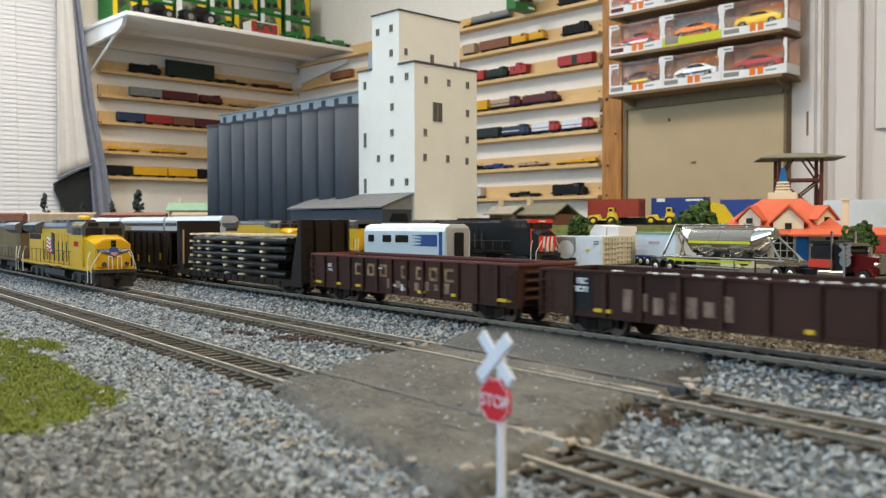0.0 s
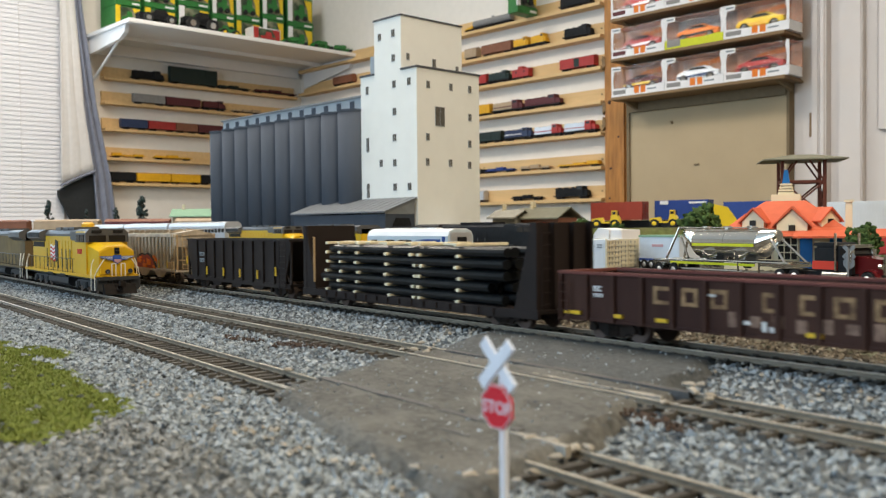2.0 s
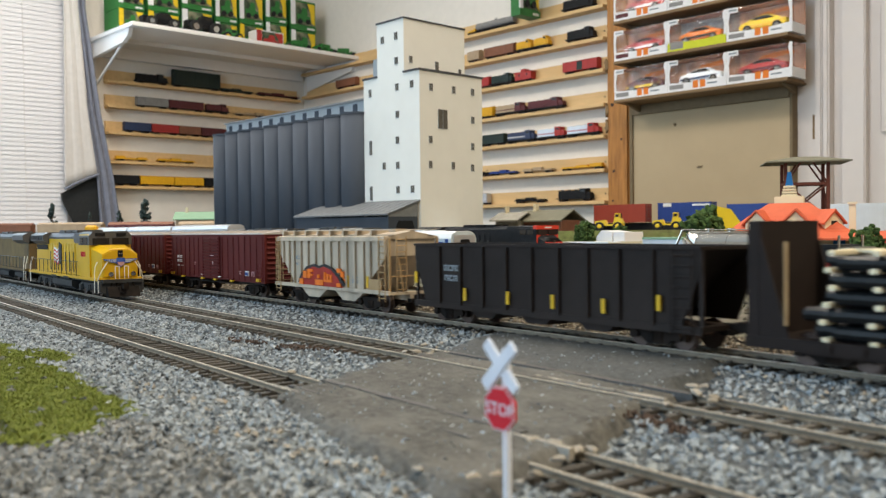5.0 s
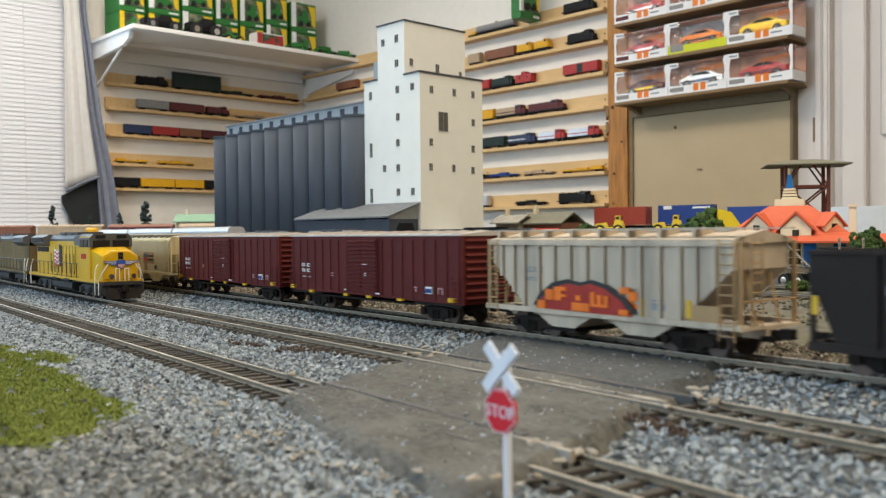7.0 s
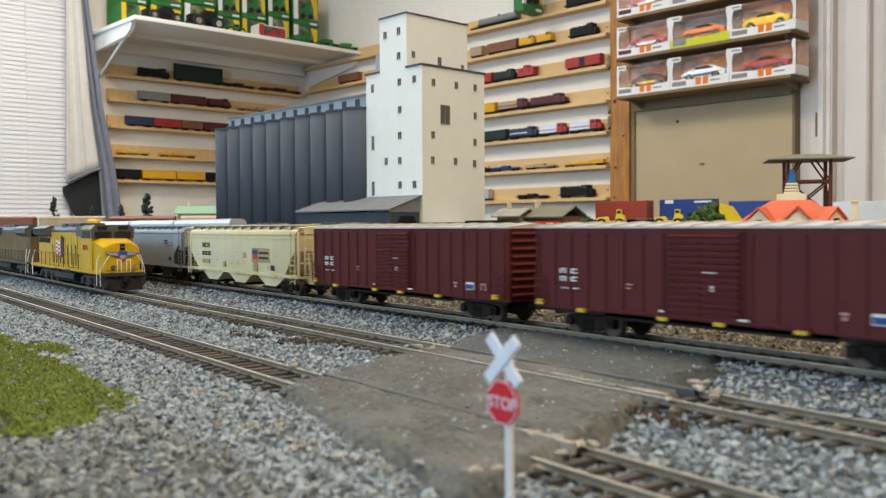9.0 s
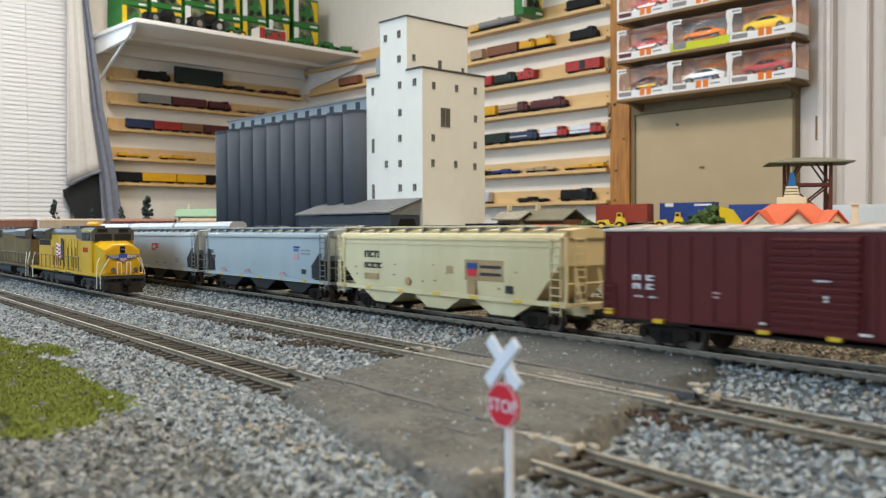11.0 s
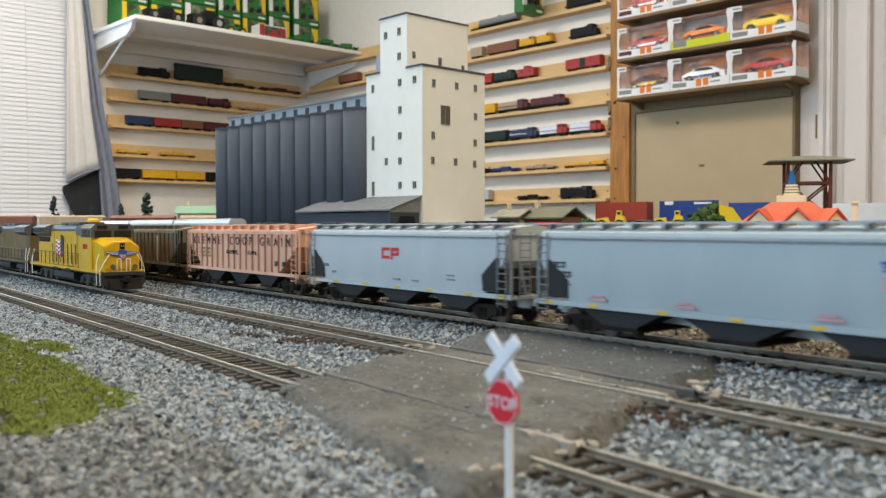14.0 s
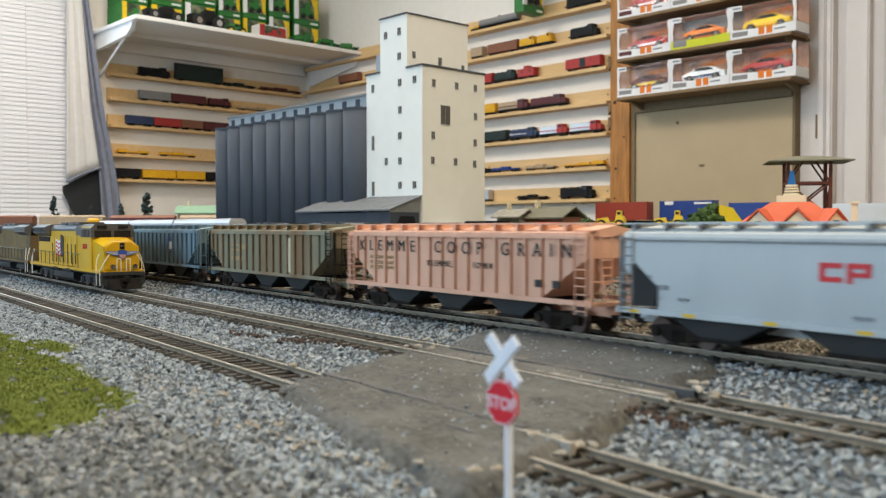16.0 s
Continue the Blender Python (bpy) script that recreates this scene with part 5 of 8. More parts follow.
def scatter_chips():
    rnd = random.Random(12)
    bm0 = None
    for x, y, z, s in ((-0.335, 0.222, 0.009, 1.3), (-0.325, 0.228, 0.0095, 1.0), (-0.345, 0.219, 0.0085, 0.8), (-0.166, 0.2005, 0.0105, 1.0), (-0.176, 0.2245, 0.0115, 1.2), (-0.170, 0.2185, 0.0112, 1.2), (-0.162, 0.216, 0.0112, 1.1),
                       (-0.156, 0.160, 0.006, 0.9), (-0.151, 0.137, 0.0048, 1.1), (-0.149, 0.130, 0.0046, 0.8), (-0.172, 0.119, 0.0045, 0.9), (-0.287, 0.118, 0.0035, 1.2), (-0.184, 0.2400, 0.0088, 0.9), (-0.315, 0.158, 0.0060, 1.0), (-0.160, 0.2130, 0.0110, 0.9),
                       (-0.313, 0.2095, 0.0094, 0.9), (-0.307, 0.2120, 0.0098, 1.1), (-0.300, 0.2140, 0.0100, 0.8), (-0.296, 0.2105, 0.0100, 1.0), (-0.304, 0.2175, 0.0098, 0.7), (-0.316, 0.2150, 0.0090, 0.6),
                       (-0.1715, 0.1548, 0.0062, 1.2), (-0.1650, 0.1565, 0.0060, 1.5), (-0.1595, 0.1588, 0.0054, 1.2), (-0.1570, 0.1500, 0.0050, 1.1), (-0.1585, 0.1245, 0.0045, 1.3), (-0.1570, 0.1300, 0.0046, 1.0)):
        m = pose(x, y, z, rnd.uniform(-15, 15), rnd.uniform(-15, 15), rnd.uniform(0, 180)) @ Matrix.Diagonal((0.62 * s, 0.62 * s, 0.62 * s, 1))
        if bm0 is None:
            bm = bmesh.new()
            bmesh.ops.create_icosphere(bm, subdivisions=2, radius=0.0032)
            for v in bm.verts:
                v.co *= 1 + 0.6 * noise.noise(v.co * 420)
                v.co.y *= 0.55
                v.co.z *= 0.38
            bm0 = single("plaster_lump", bm, "plaster", m, "pale broken plaster lump beside the road", "rubble", "plaster lumps")
        else:
            o = new("plaster_lump", bm0.data)
            o.matrix_basis = m
            tagged(o, "pale broken plaster lump beside the road", "rubble", "plaster lumps")


scatter_chips()


def crossing_sign(x, y, z, turn, label, plain=False):
    s = thing("crossing_sign", pose(x, y, z, 0, 0, turn), label, "road sign", "crossing signs")
    col = "sign_white" if not plain else "mid_grey"
    part("post", rod((0, 0, -0.004), (0, 0, 0.0315), 0.00095, 10), col, s)
    for a in (45, -45):
        bm = box(-0.0068, 0.0068, -0.0018, -0.0010, -0.00155, 0.00155, bevel=0.0003)
        part("cross_arm", bm, col, s, m=pose(0, -0.0001 if a > 0 else -0.0006, 0.0280, 0, a, 0))
    oct_pts = [(0.0050 * math.cos(radians(22.5 + 45 * i)), 0.0050 * math.sin(radians(22.5 + 45 * i))) for i in range(8)]
    plate = part("stop_plate", extrude(oct_pts, "y", -0.0022, -0.0014), "sign_red" if not plain else "mid_grey", s, "red octagonal stop plate" if not plain else "", m=pose(0, 0, 0.0190))
    if not plain:
        letters("lettering", "STOP", 0.0038, "sign_white", plate, pose(-0.00425, -0.00225, -0.00135, 90), depth=0.0001, spacing=0.98)
        rim = [(0.0050 * 0.96 * math.cos(radians(22.5 + 45 * i)), 0.0050 * 0.96 * math.sin(radians(22.5 + 45 * i))) for i in range(8)]
        bm = path_rod([(a, -0.0022, b) for a, b in rim + rim[:1]], 0.00012, n=4)
        part("rim", bm, "sign_white", plate)
    return s


crossing_sign(-0.1455, 0.1237, 0.0035, 2, "white crossbuck with a red stop plate beside the road")
crossing_sign(-0.386, 0.690, 0.0092, 180, "grey back of a crossbuck sign beside the truck", plain=True)


# ---------------- locomotives ----------------
def locomotive(m, body, roof, label, group="locomotives", nose="loco_yellow", length=0.252, emblem=True, stripe=None, front=None, short=0.0):
    lo = thing("locomotive", m, label, "locomotive", group)
    h = length / 2
    zw = 0.0155
    part("underframe", box(-h + 0.004, h - 0.004, -0.0150, 0.0150, 0.0118, zw - 0.0012), "loco_dark", lo)
    part("walkway", box(-h + 0.002, h - 0.010, -0.0175, 0.0175, zw - 0.0022, zw), body, lo)
    # fuel tank
    part("fuel_tank", extrude([(-0.013, 0.0125), (-0.0160, 0.0105), (-0.0160, 0.0060), (-0.0125, 0.0035), (0.0125, 0.0035), (0.0160, 0.0060), (0.0160, 0.0105), (0.013, 0.0125)], "x", -0.034, 0.034), "loco_dark", lo)
    for x in (-0.030, 0.030):
        part("air_tank", rod((x, -0.0155, 0.0135), (x + (0.018 if x < 0 else -0.018), -0.0155, 0.0135), 0.0022, 10), "loco_dark", lo)
    # long hood
    hood = part("hood", box(-h + 0.012, h - 0.070 + short, -0.0118, 0.0118, zw, 0.0475, bevel=0.0008), body, lo)
    part("radiator", extrude([(-0.0118, 0.0405), (-0.0172, 0.0440), (-0.0172, 0.0490), (-0.0118, 0.0515), (0.0118, 0.0515), (0.0172, 0.0490), (0.0172, 0.0440), (0.0118, 0.0405)], "x", -h + 0.012, -h + 0.064), roof, lo)
    for k in range(7):
        part("radiator_slat", box(-h + 0.014 + k * 0.007, -h + 0.0195 + k * 0.007, -0.0177, -0.0170, 0.0447, 0.0483), "loco_dark", lo)
    part("hood_roof", extrude([(-0.0120, 0.0455), (-0.0120, 0.0475), (-0.0095, 0.0510), (0.0095, 0.0510), (0.0120, 0.0475), (0.0120, 0.0455)], "x", -h + 0.064, h - 0.066 + short), roof, lo)
    for x in (-0.020, 0.004, 0.024):
        part("roof_box", box(x - 0.009, x + 0.009, -0.0105, 0.0105, 0.0508, 0.0532, bevel=0.0005), roof, lo)
    part("dynamic_brake", box(h - 0.088 + short, h - 0.066 + short, -0.0150, 0.0150, 0.0420, 0.0500, bevel=0.0008), roof, lo)
    # hood doors and grilles
    door = part("hood_door", box(-0.0042, 0.0042, -0.0123, -0.0116, zw + 0.004, 0.0415, bevel=0.0002), body, hood, m=pose(-h + 0.074, 0, 0))
    for i in range(1, 9):
        again(door, pose(-h + 0.074 + i * 0.0098, 0, 0))
    for i in range(7):
        x = -h + 0.072 + i * 0.0135
        part("door_latch", box(x - 0.0006, x + 0.0006, -0.0128, -0.0122, zw + 0.002, zw + 0.019), "loco_grey", hood)
    part("grille", box(-h + 0.016, -h + 0.060, -0.0123, -0.0116, 0.0355, 0.0402), "black", hood)
    # cab
    cx0, cx1 = h - 0.066 + short, h - 0.036 + short
    cab = part("cab", extrude([(cx0, zw), (cx0, 0.0485), (cx0 + 0.003, 0.0495), (cx1 - 0.004, 0.0495), (cx1, 0.0480), (cx1 + 0.0010, zw)], "y", -0.0162, 0.0162), body, lo)
    part("cab_roof", extrude([(-0.0166, 0.0408), (-0.0166, 0.0480), (-0.0135, 0.0515), (0.0135, 0.0515), (0.0166, 0.0480), (0.0166, 0.0408)], "x", cx0 - 0.0004, cx1 + 0.0016), roof, lo)
    for y0, y1 in ((-0.0140, -0.0012), (0.0012, 0.0140)):
        part("windshield", box(cx1 + 0.0015, cx1 + 0.0024, y0, y1, 0.0408, 0.0462), "loco_glass", cab)
    for x in (cx0 + 0.005, cx0 + 0.017):
        part("side_window", box(x, x + 0.0095, -0.0170, -0.0164, 0.0412, 0.0468), "loco_glass", cab)
    part("number_board", box(cx1 + 0.0005, cx1 + 0.0025, -0.0120, -0.0045, 0.0480, 0.0503), "black", cab)
    part("number_board", box(cx1 + 0.0005, cx1 + 0.0025, 0.0045, 0.0120, 0.0480, 0.0503), "black", cab)
    # nose with sloping top
    nx = h - 0.010
    bm = bmesh.new()
    rear = [(cx1, y, z) for y, z in ((-0.0150, zw), (-0.0150, 0.0385), (-0.0105, 0.0412), (0.0105, 0.0412), (0.0150, 0.0385), (0.0150, zw))]
    fore = [(nx + 0.0002, y, z) for y, z in ((-0.0134, zw), (-0.0134, 0.0335), (-0.0060, 0.0375), (0.0060, 0.0375), (0.0134, 0.0335), (0.0134, zw))]
    ra, fa = [bm.verts.new(p) for p in rear], [bm.verts.new(p) for p in fore]
    for i in range(6):
        bm.faces.new((ra[i], ra[(i + 1) % 6], fa[(i + 1) % 6], fa[i]))
    bm.faces.new(ra)
    bm.faces.new(fa[::-1])
    bmesh.ops.recalc_face_normals(bm, faces=bm.faces)
    bmesh.ops.bevel(bm, geom=[e for e in bm.edges if all(v.co.x > nx for v in e.verts)], offset=0.0008, segments=2, affect="EDGES")
    nz = part("nose", bm, nose, lo)
    part("headlight_panel", box(nx, nx + 0.0012, -0.0018, 0.0018, 0.0318, 0.0368), "black", nz)
    for y in (-0.0008, 0.0008):
        part("headlight", rod((nx + 0.0010, y, 0.0343), (nx + 0.0018, y, 0.0343), 0.0006, 10), "chrome", nz)
    if emblem:
        for sgn in (-1, 1):
            part("wing_emblem", extrude([(sgn * 0.0030, 0.0302), (sgn * 0.0132, 0.0302), (sgn * 0.0118, 0.0288), (sgn * 0.0085, 0.0284), (sgn * 0.0070, 0.0272), (sgn * 0.0030, 0.0268)], "x", nx + 0.0006, nx + 0.0013), "mark_blue", nz, "blue and white wing emblem")
            for z, y1 in ((0.0297, 0.0122), (0.0289, 0.0100), (0.0281, 0.0078)):
                part("feather", box(nx + 0.0011, nx + 0.0016, min(sgn * 0.0034, sgn * y1), max(sgn * 0.0034, sgn * y1), z - 0.0003, z), "mark_white", nz)
        part("shield", extrude([(-0.003, 0.0310), (-0.003, 0.0262), (0, 0.0240), (0.003, 0.0262), (0.003, 0.0310)], "x", nx + 0.0008, nx + 0.0018), "mark_blue", nz)
        part("shield", extrude([(-0.0026, 0.0278), (-0.0024, 0.0262), (0, 0.0245), (0.0024, 0.0262), (0.0026, 0.0278)], "x", nx + 0.0012, nx + 0.0022), "mark_pink", nz)
        # waving striped flag on the hood
        for k in range(8):
            x0, x1 = h - 0.166, h - 0.147
            zb = 0.0235 + k * 0.0017
            wave = [(x0 + (x1 - x0) * i / 6, 0.0011 * math.sin(i * 1.25 + 0.4)) for i in range(7)]
            prof = [(x, zb + dz) for x, dz in wave] + [(x, zb + dz + 0.0017) for x, dz in wave[::-1]]
            part("flag_stripe", extrude(prof, "y", -0.0129, -0.0122), "mark_red" if k % 2 == 0 else "mark_white", hood)
        part("flag_field", extrude([(h - 0.147, 0.0225), (h - 0.139, 0.0255), (h - 0.139, 0.0405), (h - 0.1475, 0.0425), (h - 0.149, 0.0340)], "y", -0.0130, -0.0122), "loco_dark", hood)
        for k in range(4):
            part("unit_digit", box(cx0 + 0.006 + k * 0.0036, cx0 + 0.0078 + k * 0.0036, -0.0166, -0.0160, 0.0315, 0.0355), "mark_red", cab)
    if front:
        part("cab_front", box(cx1 + 0.0012, cx1 + 0.0020, -0.0160, 0.0160, zw, 0.0412), front, cab)
        part("cab_brow", box(cx1 - 0.004, cx1 + 0.0026, -0.0168, 0.0168, 0.0468, 0.0512, bevel=0.0005), front, cab)
        part("brow_bar", box(cx1 + 0.0026, cx1 + 0.0030, -0.0050, 0.0050, 0.0482, 0.0498), "mark_white", cab)
        part("nose_front", box(nx + 0.0004, nx + 0.0010, -0.0130, 0.0130, zw, 0.0330), front, nz)
        for y in (-0.0085, -0.0025, 0.0035):
            part("nose_bar", extrude([(y, zw + 0.001), (y + 0.0026, zw + 0.001), (y + 0.0046, 0.0320), (y + 0.0020, 0.0320)], "x", nx + 0.0009, nx + 0.0014), "mark_white", nz)
    if stripe:
        part("nose_stripe", box(nx - 0.004, nx + 0.0012, -0.0136, 0.0136, 0.0300, 0.0325), stripe, nz)
    # pilot, plow, steps
    pilot = part("pilot", extrude([(-0.0165, zw - 0.002), (-0.0165, 0.0055), (-0.0120, 0.0025), (0.0120, 0.0025), (0.0165, 0.0055), (0.0165, zw - 0.002)], "x", h - 0.0085, h - 0.006), "loco_dark", lo)
    part("plow", extrude([(h - 0.006, 0.0090), (h - 0.006, 0.0016), (h + 0.001, 0.0012), (h - 0.0035, 0.0090)], "y", -0.0120, 0.0120), "under", pilot)
    for y in (-0.0085, 0.0085):
        part("ditch_light", rod((h - 0.0065, y, 0.0185), (h - 0.0045, y, 0.0185), 0.0019, 12), "chrome", pilot)
    bm = bmesh.new()
    for y in (-0.008, -0.004, 0.004, 0.008):
        path_rod([(h - 0.006, y, 0.012), (h - 0.0045, y * 1.1, 0.008), (h - 0.005, y * 1.15, 0.0045)], 0.0006, bm)
    part("air_hose", bm, "under", pilot)
    for s in (-1, 1):
        bm = bmesh.new()
        for k in range(4):
            box(h - 0.017, h - 0.009, s * 0.0158 - 0.0012, s * 0.0158 + 0.0012, 0.0035 + k * 0.0034, 0.0041 + k * 0.0034, bm)
        part("step", bm, "loco_dark", pilot)
    # handrails
    for s in (-1, 1):
        part("grab_rail", path_rod([(h - 0.010, s * 0.0168, 0.004), (h - 0.0095, s * 0.0170, 0.0155), (h - 0.007, s * 0.0150, 0.0210), (h - 0.007, s * 0.0105, 0.0280)], 0.00042), "handrail", lo)
        part("grab_rail", path_rod([(h - 0.0175, s * 0.0175, 0.004), (h - 0.0175, s * 0.0175, 0.0190), (h - 0.0165, s * 0.0172, 0.0240), (h - 0.0165, s * 0.0155, 0.0280)], 0.00042), "handrail", lo)
        part("grab_rail", path_rod([(h - 0.006, s * 0.0050, 0.0150), (h - 0.006, s * 0.0050, 0.0245), (h - 0.006, s * 0.0020, 0.0245), (h - 0.006, s * 0.0020, 0.0150)], 0.00036), "handrail", lo)
        part("grab_rail", path_rod([(-h + 0.004, s * 0.0165, 0.004), (-h + 0.004, s * 0.0165, 0.019), (-h + 0.006, s * 0.014, 0.028)], 0.00042), "handrail", lo)
        part("grab_rail", path_rod([(-h + 0.010, s * 0.0172, 0.004), (-h + 0.010, s * 0.0172, 0.019), (-h + 0.011, s * 0.0160, 0.028)], 0.00042), "handrail", lo)
    bm = bmesh.new()
    for s in (-1, 1):
        x = -h + 0.014
        rod((x, s * 0.0170, 0.0270), (cx0 - 0.002, s * 0.0170, 0.0270), 0.0003, 5, bm)
        while x < cx0:
            rod((x, s * 0.0170, zw - 0.001), (x, s * 0.0170, 0.0270), 0.00032, 5, bm)
            x += 0.0165
    part("side_rail", bm, "loco_grey", lo)
    # trucks with three axles
    for s in (-1, 1):
        cx = s * (h - 0.052)
        prof = [(-0.026, 0.0045), (-0.026, 0.0085), (-0.022, 0.0105), (0.022, 0.0105), (0.026, 0.0085), (0.026, 0.0045), (0.021, 0.0068), (0.004, 0.0050), (-0.004, 0.0050), (-0.021, 0.0068)]
        bm = extrude(prof, "y", -0.0128, -0.0105)
        extrude(prof, "y", 0.0105, 0.0128, bm)
        for x in (-0.0225, 0.0, 0.0225):
            box(x - 0.0028, x + 0.0028, -0.0140, -0.0126, 0.0035, 0.0085, bm)
            rod((x + 0.006, -0.0132, 0.0045), (x + 0.006, -0.0132, 0.0090), 0.0011, 6, bm)
        box(-0.018, 0.018, -0.0105, 0.0105, 0.006, 0.0105, bm)
        tr = part("truck", bm, "loco_dark", lo, m=pose(cx, 0, 0))
        for x in (-0.0225, 0.0, 0.0225):
            w = new("wheelset", WHEEL_MESH)
            w.parent = tr
            w.matrix_basis = pose(x, 0, 0)
        c = new("coupler", COUPLER_MESH)
        c.parent = lo
        c.matrix_basis = pose(s * (h - 0.004), 0, 0, 0, 0, 0 if s > 0 else 180)
    return lo


locomotive(pose(-0.826, T2, R2), "loco_yellow", "loco_grey", "yellow diesel locomotive with grey roof and striped flag on the siding")
locomotive(pose(-1.090, T2, R2, 0, 0, 180), "loco_grimy", "loco_grey", "grimy brown-yellow diesel locomotive coupled behind another", emblem=False)


def coach(m, length, side, roof, label, band=None, window=True, door_end=False):
    c = thing("passenger_coach", m, label, "passenger car", "coaches in the yard")
    h = length / 2
    prof = [(-0.0172, 0.010), (-0.0175, 0.038), (-0.0150, 0.0428), (-0.0090, 0.0455), (0.0090, 0.0455), (0.0150, 0.0428), (0.0175, 0.038), (0.0172, 0.010)]
    part("body", extrude(prof, "x", -h, h), side, c)
    part("roof", extrude([(-0.0176, 0.0380), (-0.0152, 0.0433), (-0.0090, 0.0462), (0.0090, 0.0462), (0.0152, 0.0433), (0.0176, 0.0380), (0.0150, 0.0424), (-0.0150, 0.0424)], "x", -h + 0.0006, h - 0.0006), roof, c)
    for i in range(4):
        part("roof_unit", box(-h + 0.02 + i * 0.03, -h + 0.036 + i * 0.03, -0.006, 0.006, 0.0458, 0.0474, bevel=0.0006), roof, c)
    if band:
        part("colour_band", box(h - 0.044, h - 0.014, -0.0179, -0.0174, 0.0215, 0.0345), band, c)
        dot = part("band_dot", box(-0.0011, 0.0011, -0.0179, -0.0174, -0.0011, 0.0011), band, c, m=pose(h - 0.046, 0, 0.0225))
        for i in range(6):
            for j in range(4):
                if (i, j) != (0, 0):
                    again(dot, pose(h - 0.046 - i * 0.0031, 0, 0.0225 + j * 0.0036) @ Matrix.Diagonal((1 - 0.12 * i, 1, 1 - 0.12 * i, 1)))
    if door_end:
        for a, ww in ((0.10, 0.006), (0.31, 0.009), (0.50, 0.013)):
            x = -h + length * a
            part("window", box(x - ww, x + ww, -0.0181, -0.0174, 0.0250, 0.0335), "loco_glass", c)
    elif window:
        n = int(length / 0.0165)
        first = part("window", box(-0.0055, 0.0055, -0.0181, -0.0174, 0.0260, 0.0330), "loco_glass", c, m=pose(-h + 0.012, 0, 0))
        for i in range(1, n):
            again(first, pose(-h + 0.012 + i * 0.0165, 0, 0))
    if door_end:
        part("door", box(h - 0.010, h - 0.005, -0.0184, -0.0174, 0.012, 0.0375), "pass_navy", c)
        part("end_frame", box(h, h + 0.0016, -0.0150, 0.0150, 0.010, 0.0420, bevel=0.0006), "silver", c)
        part("gangway", box(h + 0.0016, h + 0.0040, -0.0060, 0.0060, 0.010, 0.0370, bevel=0.0006), "black", c)
    part("underbody", box(-h + 0.03, h - 0.03, -0.014, 0.014, 0.004, 0.010), "under", c)
    running_gear(c, length, 0.028)
    return c


YB, YC = 0.60, 0.685
locomotive(pose(-1.270, YB, RY), "loco_yellow", "loco_grey", "yellow diesel locomotive in the yard behind the train", "yard locomotives", emblem=False)
locomotive(pose(-1.052, YB, RY, 0, 0, 180), "loco_yellow", "loco_grey", "second yellow diesel locomotive in the yard", "yard locomotives", emblem=False, length=0.150 + 0.04)
coach(pose(-0.862, YB, RY), 0.166, "pass_blue", "pass_white", "white and pale blue passenger coach with dark blue end", band="pass_navy", door_end=True)
for k in range(3):
    coach(pose(-2.36 + k * 0.31, YC, RY + 0.016), 0.30, "silver", "silver", "stainless steel passenger coach in the yard")
single("yard_bank", extrude([(-0.040, -0.018), (-0.022, 0.0), (0.022, 0.0), (0.040, -0.018)], "x", -2.60, -1.56), "far_ground", pose(0, YC, RY + 0.0159), "low earth bank under the stainless coaches", "bank", kind="structure")
locomotive(pose(-0.848, YC, RY), "black", "black", "black diesel locomotive with a red nose in the yard", "yard locomotives", nose="black", emblem=False, length=0.262, front="cn_red", short=0.015)


# ---------------- grain elevator ----------------
GZ = 0.0092      # ground level behind the main line


def wall_windows(parent, spots, face, at, w=0.0085, hgt=0.0125):
    """Windows set into one face: face 'v' looks to the front, 'u' to the side."""
    made = {}
    for a, z, kw, kh in spots:
        ww, hh = w * kw, hgt * kh
        m = pose(a, at, z) if face == "v" else pose(at, a, z, 0, 0, 90)
        key = (kw, kh)
        if key not in made:
            bm = box(-ww / 2, ww / 2, -0.0004, 0.001, -hh / 2, hh / 2)
            ob = part("window", bm, "glass_dark", parent, m=m)
            fr = box(-ww / 2 - 0.0006, ww / 2 + 0.0006, -0.0012, 0.0, -hh / 2 - 0.0008, -hh / 2)
            box(-ww / 2 - 0.0006, -ww / 2, -0.0010, 0.0, -hh / 2, hh / 2, fr)
            box(-0.0002, 0.0002, -0.0008, 0.0, -hh / 2, hh / 2, fr)
            f = new("window_frame", link_mesh("window_frame", fr, "silo_light"))
            f.parent = ob
            made[key] = (ob.data, f.data)
        else:
            ob = new("window", made[key][0])
            ob.parent = parent
            ob.matrix_basis = m
            f = new("window_frame", made[key][1])
            f.parent = ob


